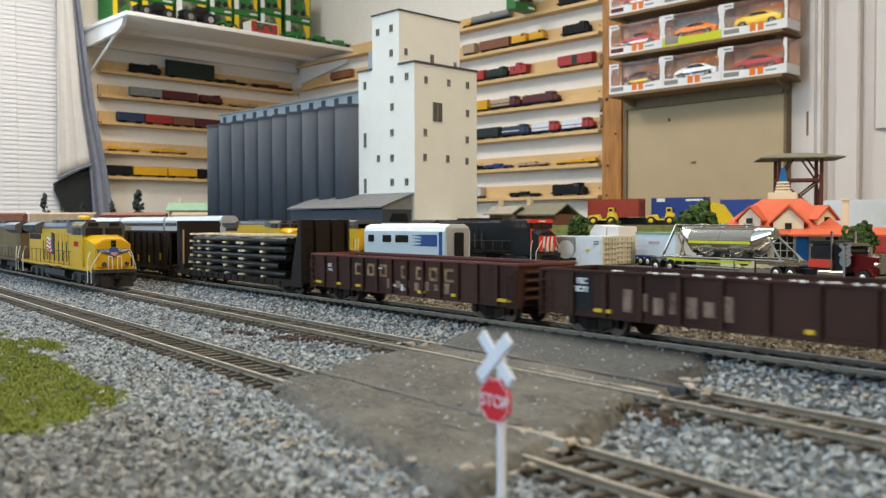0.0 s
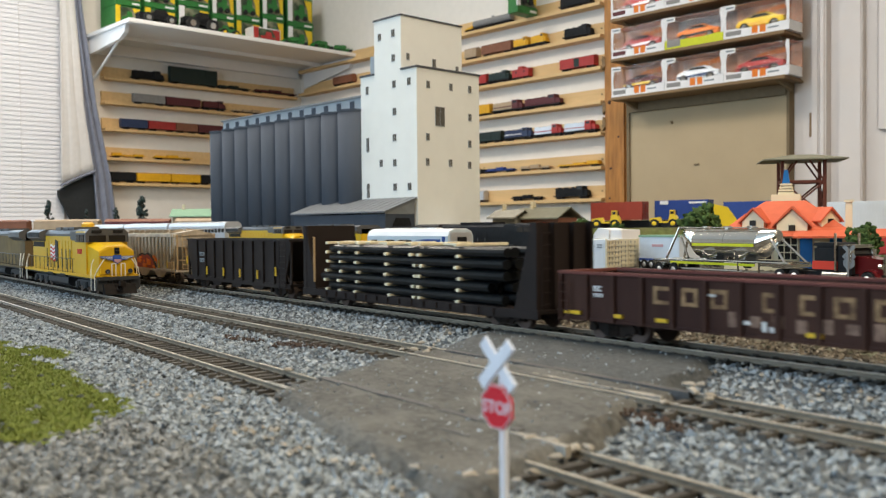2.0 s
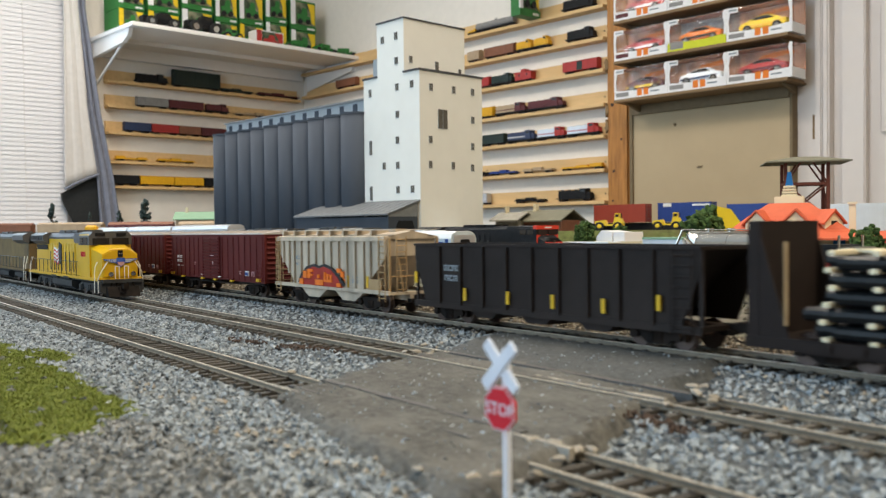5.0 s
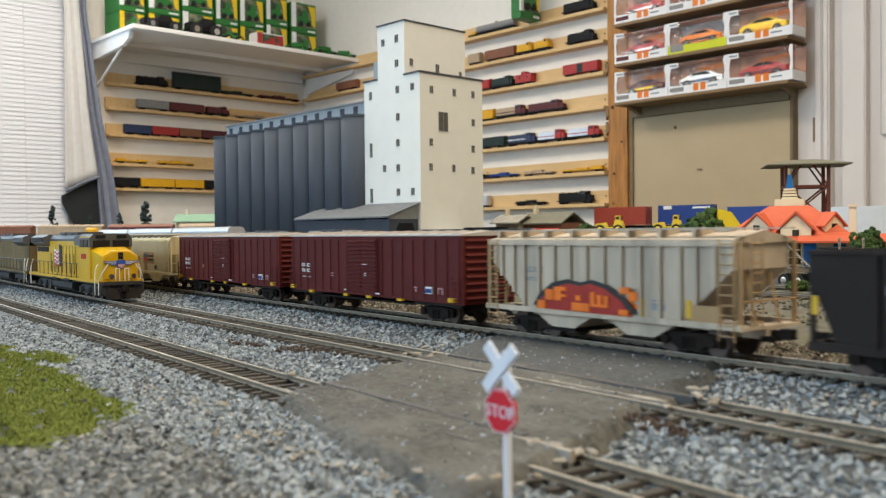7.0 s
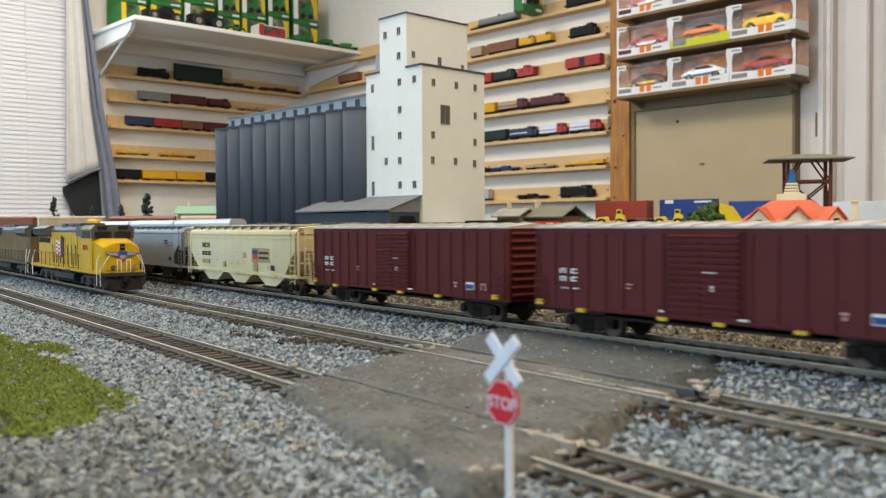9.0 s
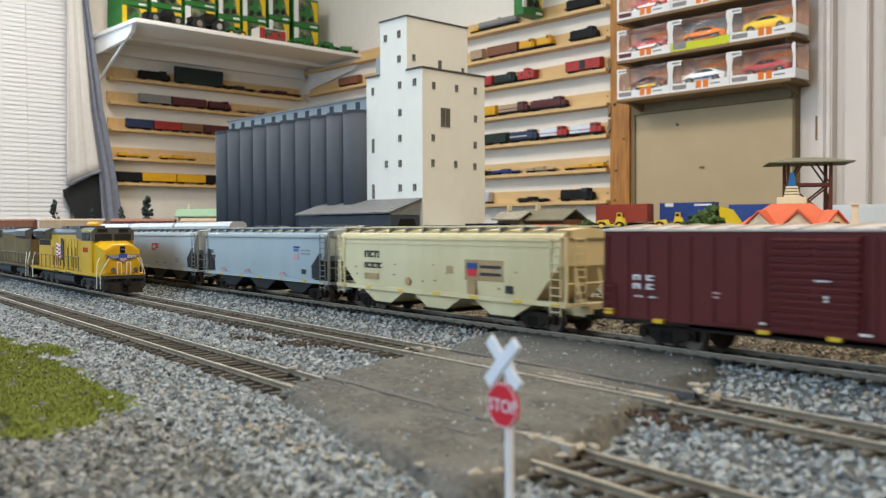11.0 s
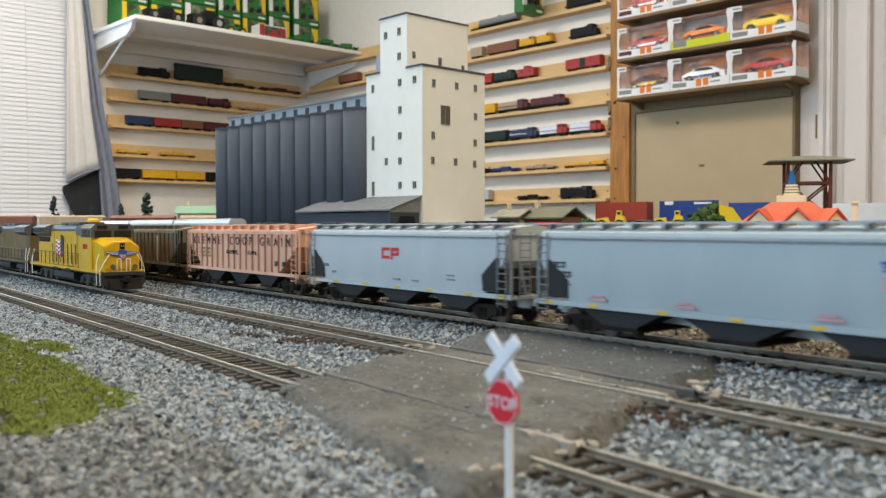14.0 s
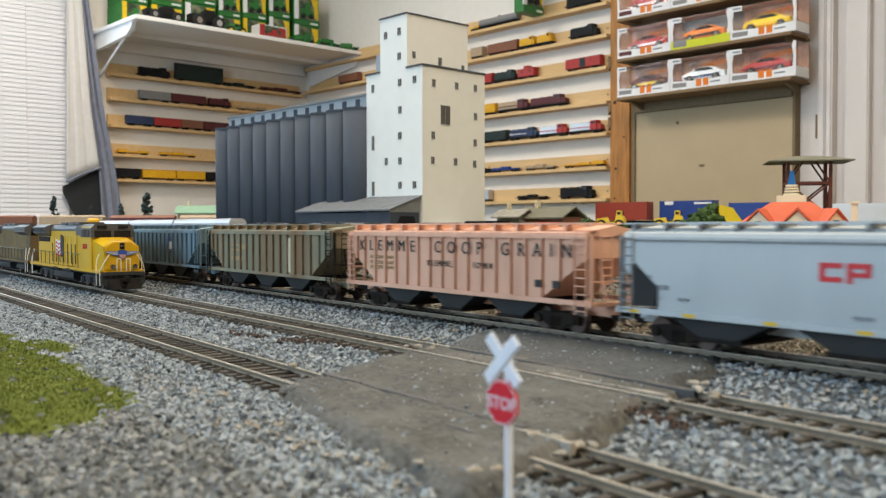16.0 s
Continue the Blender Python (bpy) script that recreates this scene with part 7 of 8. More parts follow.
# ---------------- toy shelf over the window wall ----------------
def build_toy_shelf():
    s = thing("toy_shelf", RM, "deep white painted shelf on wall brackets", "shelf")
    z = 0.912
    part("board", box(U0 + 0.0005, -3.55, 1.615, V1 - 0.001, z, z + 0.018, bevel=0.002), "white_paint", s)
    part("end_cleat", extrude([(U0 + 0.001, z), (-3.60, z), (-3.62, z - 0.030), (-3.67, z - 0.050), (U0 + 0.001, z - 0.075)], "y", 1.625, 1.643), "white_paint", s)
    part("end_cleat", extrude([(U0 + 0.06, z), (-3.57, z), (-3.60, z - 0.050), (U0 + 0.06, z - 0.110)], "y", V1 - 0.022, V1 - 0.001), "white_paint", s)
    part("rail", box(U0 + 0.001, U0 + 0.03, 1.645, V1 - 0.03, z - 0.05, z), "white_paint", s)
    part("rail", box(U0 + 0.22, U0 + 0.24, 1.645, V1 - 0.03, z - 0.018, z), "white_paint", s)
    part("strut", rod((-3.66, 1.650, z - 0.01), (U0 + 0.012, 1.650, 0.715), 0.006, 8), "white_paint", s)
    part("upright", box(U0 + 0.0005, U0 + 0.012, 1.640, 1.662, 0.68, z - 0.05), "white_paint", s)


build_toy_shelf()


def toy_box(u, v, z, w, tall, c1, c2, dpt=0.16, label="green and yellow toy carton on the white shelf"):
    b = thing("toy_carton", room(u, v, z, 90), label, "toy box", "cartons on the shelf")
    h = w / 2
    y0 = -dpt / 2
    part("carton", box(-h, h, y0 + 0.004, dpt / 2, 0, tall, bevel=0.002), c1, b)
    part("side_band", box(-h + 0.001, -h + w * 0.17, y0, y0 + 0.006, 0.002, tall - 0.002), c2, b)
    part("window_panel", box(-h + w * 0.19, h - w * 0.05, y0 + 0.001, y0 + 0.006, tall * 0.20, tall * 0.93), "carton_window", b)
    part("corner_wedge", extrude([(h * 0.30, tall * 0.92), (h * 0.88, tall * 0.92), (h * 0.88, tall * 0.22), (h * 0.62, tall * 0.30), (h * 0.55, tall * 0.62)], "y", y0 - 0.001, y0 + 0.003), "toy_yellow" if c2 != "red_car" else "red_car", b)
    toy = part("toy_inside", extrude([(-h * 0.50, tall * 0.30), (-h * 0.55, tall * 0.52), (-h * 0.2, tall * 0.56), (-h * 0.1, tall * 0.76), (h * 0.22, tall * 0.76), (h * 0.28, tall * 0.50), (h * 0.50, tall * 0.46), (h * 0.50, tall * 0.30)], "y", y0 - 0.004, y0 + 0.002), "toy_green" if c2 != "red_car" else "red_car", b)
    for x in (-h * 0.32, h * 0.30):
        part("toy_wheel", rod((x, y0 - 0.006, tall * 0.31), (x, y0 - 0.001, tall * 0.31), tall * 0.085, 12), "tyre", toy)
    part("base_band", box(-h, h, y0 - 0.001, y0 + 0.006, 0.0, tall * 0.17), "toy_green" if c1 != "card_white" else c1, b)
    part("caption_bar", box(h * 0.25, h * 0.85, y0 - 0.002, y0 + 0.004, tall * 0.05, tall * 0.11), "mark_white" if c1 != "card_white" else "mid_grey", b)


def toy_vehicle(u, v, z, colour, label, length=0.15, turn=90, name="toy_truck", cat="toy vehicle", wheel_r=0.021):
    t = thing(name, room(u, v, z, turn), label, cat, "toys on the shelf")
    h = length / 2
    part("chassis", box(-h, h, -0.022, 0.022, wheel_r * 0.9, wheel_r * 1.5, bevel=0.003), colour, t)
    part("body", extrude([(-h, wheel_r * 1.5), (-h, wheel_r * 2.0), (-h * 0.3, wheel_r * 2.1), (-h * 0.1, wheel_r * 2.9), (h * 0.4, wheel_r * 2.9), (h * 0.55, wheel_r * 2.1), (h, wheel_r * 2.0), (h, wheel_r * 1.5)], "y", -0.022, 0.022), colour, t)
    part("cab_glass", box(-h * 0.05, h * 0.4, -0.0228, 0.0228, wheel_r * 2.2, wheel_r * 2.75), "loco_glass", t)
    for x in (-h * 0.6, h * 0.6):
        for s in (-1, 1):
            w = part("wheel", rod((x, s * 0.020, wheel_r), (x, s * 0.036, wheel_r), wheel_r, 18), "tyre", t)
            part("rim", rod((x, s * 0.0355, wheel_r), (x, s * 0.0370, wheel_r), wheel_r * 0.5, 12), "chrome" if colour == "black" else "toy_yellow", w)


def implement(u, v, z, turn, label):
    """A small green farm implement."""
    t = thing("farm_implement", room(u, v, z, turn), label, "toy implement", "toys on the shelf")
    bm = box(-0.07, 0.07, -0.006, 0.006, 0.016, 0.024)
    part("beam", bm, "toy_green", t)
    for k in range(6):
        x = -0.06 + k * 0.024
        part("tine", extrude([(x - 0.006, 0.002), (x, 0.030), (x + 0.008, 0.030), (x + 0.004, 0.0)], "y", -0.02 + 0.006 * (k % 3), 0.004 + 0.006 * (k % 3)), "toy_green", t)
    part("hopper_box", box(-0.03, 0.03, -0.016, 0.016, 0.024, 0.044, bevel=0.003), "toy_green", t)
    for x in (-0.05, 0.05):
        part("wheel", rod((x, -0.024, 0.012), (x, -0.016, 0.012), 0.012, 12), "tyre", t)


ZS = 0.930
for v, w, tall, c2, up in ((1.72, 0.115, 0.105, "toy_yellow", 0.13), (1.87, 0.150, 0.115, "toy_yellow", 0.13), (2.035, 0.155, 0.150, "card_white", 0.13),
                           (2.185, 0.115, 0.115, "card_white", 0.14), (2.32, 0.130, 0.125, "toy_yellow", 0.14), (2.46, 0.120, 0.155, "card_white", 0.14), (2.62, 0.150, 0.140, "card_white", 0.15)):
    toy_box(-3.86, v, ZS, w, tall, "toy_green", c2)
    toy_box(-3.86, v, ZS + tall + 0.0004, w, up, "toy_green", "card_white" if c2 == "toy_yellow" else c2, label="green toy carton stacked on another carton")
toy_box(-3.72, 2.36, ZS, 0.15, 0.085, "card_white", "red_car", dpt=0.08, label="white carton with a red toy on the shelf")
toy_vehicle(-3.62, 1.77, ZS, "black", "black toy pickup with large tyres", 0.17, wheel_r=0.022)
toy_vehicle(-3.62, 1.97, ZS, "black", "black toy off-road truck with knobbly tyres", 0.16, wheel_r=0.028)
toy_vehicle(-3.66, 2.13, ZS, "toy_green", "small green toy tractor", 0.10, name="toy_tractor", wheel_r=0.018)
implement(-3.62, 2.47, ZS, 80, "green toy plough on the white shelf")
implement(-3.61, 2.62, ZS, 95, "green toy seed drill on the white shelf")
implement(-3.63, 2.75, ZS, 60, "green toy harrow at the shelf end")
toy_box(-2.37, 2.70, 0.896, 0.12, 0.16, "toy_green", "card_white", dpt=0.05, label="green toy carton on the top pine shelf")


def build_curtain():
    c = thing("curtain", RM, "grey-blue curtain with pale lining pulled aside", "curtain")
    for name, mat_name, pts, amp, off in (
            ("drape", "curtain", ((1.525, 1.60, 1.50), (1.535, 1.595, 1.05), (1.585, 1.650, 0.60), (1.625, 1.705, 0.30), (1.640, 1.735, 0.06)), 0.010, 0.0),
            ("lining", "curtain_lining", ((1.43, 1.530, 1.50), (1.490, 1.555, 1.05), (1.485, 1.590, 0.60), (1.480, 1.625, 0.32)), 0.0018, 0.012)):
        bm = bmesh.new()
        rows = []
        fine = []
        for a, b in zip(pts[:-1], pts[1:]):
            for k in range(6):
                f = k / 6
                fine.append(tuple(p + (q - p) * f for p, q in zip(a, b)))
        fine.append(pts[-1])
        for j, (v0, v1, z) in enumerate(fine):
            row = []
            for i in range(25):
                f = i / 24
                v = v0 + (v1 - v0) * f
                zz = z - (0.06 * (1 - f) if name == "lining" and z < 0.4 else 0)
                row.append(bm.verts.new((U0 + 0.085 + off + amp * math.sin(f * 15 + z * 2.2) + 0.4 * amp * math.sin(f * 37), v, zz)))
            rows.append(row)
        for a, b in zip(rows[:-1], rows[1:]):
            for i in range(24):
                bm.faces.new((a[i], a[i + 1], b[i + 1], b[i]))
        ob = part(name, bm, mat_name, c, smooth=True)
        md = ob.modifiers.new("thick", "SOLIDIFY")
        md.thickness = 0.002
    # added dark sheet that stands for the shade below the lining
    bm = extrude([(1.475, 0.235), (1.625, 0.315), (1.655, 0.280), (1.655, 0.100), (1.530, 0.100), (1.478, 0.205)], "x", U0 + 0.062, U0 + 0.074)
    part("dark_fold", bm, "dark_grey", c, "dark sheet for the shade under the curtain fold")
    part("hem", path_rod([(U0 + 0.105, 1.478, 0.255), (U0 + 0.105, 1.55, 0.292), (U0 + 0.105, 1.628, 0.322)], 0.006), "curtain", c)


build_curtain()


# ---------------- yard, trucks and town behind the train ----------------
def container(m, length, colour, label, end="cont_cream", tall=0.034, w=0.030, emblem=None, cat="container"):
    c = thing("shipping_container", m, label, cat, "containers in the yard")
    h = length / 2
    body = part("body", box(-h, h, -w / 2, w / 2, 0.001, tall, bevel=0.0004), colour, c)
    n = int(length / 0.005)
    rib = part("rib", box(-0.0006, 0.0006, -w / 2 - 0.00025, -w / 2 + 0.0002, 0.003, tall - 0.002), colour, body, m=pose(-h + 0.003, 0, 0))
    for i in range(1, n):
        again(rib, pose(-h + 0.003 + i * (length - 0.006) / max(1, n - 1), 0, 0))
    for x in (-h, h):
        for y in (-w / 2, w / 2):
            part("corner_post", box(x - 0.0009, x + 0.0009, y - 0.0009, y + 0.0009, 0, tall + 0.0006), end, c)
    for s in (-1, 1):
        for k in range(5):
            z = 0.006 + k * (tall - 0.010) / 4.4
            part("end_rib", box(h + 0.0002, h + 0.0016, min(0.0014 * s, s * (w / 2 - 0.002)), max(0.0014 * s, s * (w / 2 - 0.002)), z - 0.0012, z + 0.0012), end, c)
        part("end_door", box(h - 0.0004, h + 0.0008, min(0.0008 * s, s * (w / 2 - 0.0012)), max(0.0008 * s, s * (w / 2 - 0.0012)), 0.002, tall - 0.001), end, c)
    bm = bmesh.new()
    for y in (-0.010, -0.004, 0.004, 0.010):
        rod((h + 0.0012, y, 0.002), (h + 0.0012, y, tall - 0.002), 0.0004, 5, bm)
    part("lock_rod", bm, "mid_grey", c)
    if emblem:
        for a in emblem:
            part("emblem", box(a[0], a[1], -w / 2 - 0.0012, -w / 2 - 0.0004, a[2], a[3]), a[4], body)
    return c


white_box = container(pose(-0.7217, 0.7343, GZ, 0, 0, 14), 0.070, "cont_white", "white shipping container with grey disc emblem", end="cont_cream", tall=0.0355,
                      emblem=[(-0.0235, 0.0005, 0.0180, 0.0345, "grey_car"), (-0.0245, -0.0225, 0.0145, 0.0225, "mark_red"), (-0.0225, -0.0165, 0.0145, 0.0162, "mark_red"), (-0.0225, -0.0165, 0.0208, 0.0225, "mark_red"), (-0.0140, -0.0120, 0.0145, 0.0225, "mark_red"), (-0.0120, -0.0060, 0.0208, 0.0225, "mark_red"), (-0.0060, -0.0040, 0.0145, 0.0225, "mark_red"), (-0.0330, 0.0010, 0.0085, 0.0115, "mark_black"), (0.024, 0.030, 0.029, 0.0305, "mark_grey"), (0.024, 0.030, 0.0265, 0.028, "mark_grey"), (0.014, 0.018, 0.019, 0.0215, "mark_yellow")])
part("disc", rod((-0.0115, -0.0167, 0.0205), (-0.0115, -0.0156, 0.0205), 0.0105, 24), "cont_white", white_box)
container(pose(-0.752, 0.8150, GZ, 0, 0, -10), 0.050, "cont_cream", "cream shipping container with ribbed doors", tall=0.0345)


def wheel_pair(parent, x, r, y0=0.0085, w=0.007, hub="rim_alloy"):
    for s in (-1, 1):
        a = part("wheel", rod((x, s * y0, r), (x, s * (y0 + w), r), r, 20), "tyre", parent)
        part("rim", rod((x, s * (y0 + w * 0.9), r), (x, s * (y0 + w + 0.0012), r), r * 0.66, 16, None, r * 0.3), hub, a)


def tank_trailer(m):
    t = thing("tank_trailer", m, "polished chrome dry-bulk tank trailer with lime stripes", "truck trailer")
    # tank with two hopper cones below
    n = 24
    bm = bmesh.new()
    prof = [(-0.0510, 0.0045, 0.0420), (-0.0500, 0.0058, 0.0415), (-0.0300, 0.0135, 0.0335), (0.0490, 0.0135, 0.0335), (0.0650, 0.0058, 0.0400), (0.0662, 0.0045, 0.0402)]
    rings = []
    for x, r, zc in prof:
        rings.append([bm.verts.new((x, r * math.cos(2 * math.pi * i / n), zc + r * math.sin(2 * math.pi * i / n))) for i in range(n)])
    for a, b in zip(rings[:-1], rings[1:]):
        for i in range(n):
            bm.faces.new((a[i], a[(i + 1) % n], b[(i + 1) % n], b[i]))
    bm.faces.new(rings[0][::-1])
    bm.faces.new(rings[-1])
    tank = part("tank", bm, "chrome", t)
    for x in (-0.0300, 0.0095, 0.0490):
        part("band", rod((x - 0.0005, 0, 0.0335), (x + 0.0005, 0, 0.0335), 0.0138, 24), "chrome", tank)
    for x in (-0.010, 0.029):
        part("hopper_cone", rod((x, 0, 0.026), (x, 0, 0.010), 0.0160, 16, None, 0.003), "chrome", t)
    part("side_stripe", box(-0.0295, 0.0485, -0.01395, -0.0132, 0.0305, 0.0330), "lime", tank)
    part("lower_stripe", box(-0.060, 0.050, -0.0140, -0.0132, 0.0125, 0.0148), "lime", t)
    for x in (-0.024, 0.004, 0.034):
        part("hatch", rod((x, 0, 0.0462), (x, 0, 0.0495), 0.0042, 14), "chrome", tank)
    bm = bmesh.new()
    for s in (-1, 1):
        rod((-0.085, s * 0.0135, 0.0165), (0.088, s * 0.0135, 0.0165), 0.0010, 6, bm)
        rod((-0.036, s * 0.0125, 0.0190), (-0.053, s * 0.006, 0.040), 0.0011, 6, bm)
        rod((-0.068, s * 0.0120, 0.0165), (-0.054, s * 0.007, 0.048), 0.0013, 6, bm)
        rod((0.084, s * 0.0135, 0.0165), (0.063, s * 0.007, 0.037), 0.0012, 6, bm)
        rod((0.030, s * 0.0135, 0.0165), (0.030, s * 0.0135, 0.002), 0.0009, 6, bm)
    rod((-0.054, -0.008, 0.048), (-0.054, 0.008, 0.048), 0.0014, 6, bm)
    path_rod([(-0.054, -0.007, 0.0485), (-0.030, -0.007, 0.0480), (0.048, -0.007, 0.0480)], 0.0006, bm)
    part("frame_tube", bm, "chrome", t, "chrome frame tubing")
    bm = box(-0.088, -0.040, -0.0125, 0.0125, 0.0125, 0.0152)
    box(0.055, 0.092, -0.0125, 0.0125, 0.0130, 0.0155, bm)
    part("subframe", bm, "chrome", t)
    part("pipe_run", rod((-0.045, -0.012, 0.0075), (0.035, -0.012, 0.0075), 0.0016, 8), "chrome", t)
    bm = bmesh.new()
    for x in (-0.075, -0.0525):
        extrude([(x + 0.0070 * math.cos(radians(a)), 0.0068 + 0.0070 * math.sin(radians(a))) for a in range(10, 171, 20)] + [(x + 0.0063 * math.cos(radians(a)), 0.0068 + 0.0063 * math.sin(radians(a))) for a in range(170, 9, -20)], "y", -0.0160, -0.0085, bm)
    part("fender", bm, "chrome", t)
    for x in (-0.075, -0.0545):
        wheel_pair(t, x, 0.0060)
    return t


def road_tractor(m):
    t = thing("road_tractor", m, "maroon and black long-nose truck tractor with chrome stacks", "truck")
    part("chassis", box(-0.062, 0.038, -0.0055, 0.0055, 0.0065, 0.0105), "black", t)
    part("sleeper", box(-0.022, 0.0015, -0.0135, 0.0135, 0.0095, 0.0325, bevel=0.002), "black", t)
    part("sleeper_roof", extrude([(-0.022, 0.0325), (-0.021, 0.0352), (-0.002, 0.0352), (0.0015, 0.0325)], "y", -0.0130, 0.0130), "black", t)
    cab = part("cab", extrude([(0.0018, 0.0095), (0.0018, 0.0325), (0.0120, 0.0325), (0.0150, 0.0260), (0.0150, 0.0095)], "y", -0.0125, 0.0125), "black", t)
    part("windshield", extrude([(0.0123, 0.0318), (0.0153, 0.0262), (0.0158, 0.0262), (0.0128, 0.0318)], "y", -0.0110, 0.0110), "loco_glass", cab)
    part("side_window", box(0.0040, 0.0110, -0.0130, -0.0124, 0.0250, 0.0305), "loco_glass", cab)
    part("sun_visor", box(0.0115, 0.0165, -0.0125, 0.0125, 0.0312, 0.0324), "chrome", cab)
    part("hood", extrude([(0.0150, 0.0100), (0.0150, 0.0245), (0.0385, 0.0222), (0.0395, 0.0100)], "y", -0.0085, 0.0085), "truck_red", t)
    part("grille", box(0.0393, 0.0410, -0.0080, 0.0080, 0.0095, 0.0250, bevel=0.0006), "chrome", t)
    part("bumper", box(0.0400, 0.0425, -0.0135, 0.0135, 0.0025, 0.0080, bevel=0.0006), "chrome", t)
    for s in (-1, 1):
        part("front_fender", extrude([(0.0305 + 0.0085 * math.cos(radians(a)), 0.0060 + 0.0085 * math.sin(radians(a))) for a in range(0, 181, 20)] + [(0.0305 + 0.0070 * math.cos(radians(a)), 0.0060 + 0.0070 * math.sin(radians(a))) for a in range(180, -1, -20)], "y", min(s * 0.0085, s * 0.0140), max(s * 0.0085, s * 0.0140)), "truck_red", t)
        part("exhaust_stack", rod((0.0010, s * 0.0145, 0.0120), (0.0010, s * 0.0145, 0.0430), 0.0011, 10), "chrome", t)
        part("fuel_tank", rod((-0.012, s * 0.0115, 0.0075), (0.012, s * 0.0115, 0.0075), 0.0045, 14), "chrome", t)
        part("headlight", rod((0.0385, s * 0.0105, 0.0165), (0.0410, s * 0.0105, 0.0165), 0.0020, 12), "chrome", t)
        part("air_cleaner", rod((0.0150, s * 0.0135, 0.0190), (0.0150, s * 0.0135, 0.0300), 0.0026, 12), "chrome", t)
    part("roof_rail", box(0.0020, 0.0150, -0.0120, 0.0120, 0.0326, 0.0336), "chrome", cab)
    part("red_stripe", box(-0.0222, 0.0017, -0.0139, -0.0132, 0.0130, 0.0200), "cn_red", t)
    for x in (-0.0555, -0.0400):
        wheel_pair(t, x, 0.0060)
    wheel_pair(t, 0.0305, 0.0060)
    part("fifth_wheel", box(-0.055, -0.040, -0.006, 0.006, 0.0105, 0.0118), "black", t)
    part("rear_fender", box(-0.064, -0.031, -0.0150, -0.0085, 0.0124, 0.0132), "chrome", t)
    return t


tank_trailer(pose(-0.533, 0.731, GZ, 0, 0, -8.5))
road_tractor(pose(-0.398, 0.709, GZ, 0, 0, -8.5))


def white_truck(m):
    t = thing("white_truck", m, "white cab-over truck parked behind containers", "truck")
    part("cab", extrude([(-0.016, 0.008), (-0.016, 0.046), (0.006, 0.048), (0.016, 0.040), (0.018, 0.008)], "y", -0.014, 0.014), "card_white", t)
    part("windshield", extrude([(0.0070, 0.0460), (0.0158, 0.0392), (0.0165, 0.0285), (0.0170, 0.0285), (0.0165, 0.0400), (0.0078, 0.0470)], "y", -0.0125, 0.0125), "loco_glass", t)
    part("side_window", box(-0.004, 0.010, -0.0146, -0.0138, 0.028, 0.038), "loco_glass", t)
    part("sleeper", box(-0.040, -0.018, -0.0145, 0.0145, 0.010, 0.046, bevel=0.001), "card_white", t)
    for x in (-0.034, -0.022, 0.006):
        wheel_pair(t, x, 0.0058)
    return t


white_truck(pose(-0.768, 0.825, GZ, 0, 0, -190))


def box_van(m):
    t = thing("delivery_trailer", m, "white box trailer with green roof edge", "truck trailer")
    part("body", box(-0.036, 0.036, -0.0145, 0.0145, 0.008, 0.0370, bevel=0.0006), "cont_white", t)
    part("roof_edge", box(-0.0365, 0.0365, -0.0150, 0.0150, 0.0372, 0.0395), "green_roof", t)
    part("lower_band", box(-0.0362, 0.0362, -0.0149, -0.0144, 0.010, 0.0125), "mark_blue", t)
    part("name_bar", box(-0.012, 0.008, -0.0149, -0.0144, 0.026, 0.029), "mark_pink", t)
    for x in (-0.026, -0.013):
        wheel_pair(t, x, 0.0056)
    return t


box_van(pose(-0.675, 0.822, GZ, 0, 0, -12))


# road surface in front of the station
single("pavement", box(-0.62, 0.5, -0.055, 0.085, -0.012, 0.0006), "apron", pose(-0.40, 0.735, GZ, 0, 0, -8.5), "grey model road beside the yard", "pavement", kind="structure")


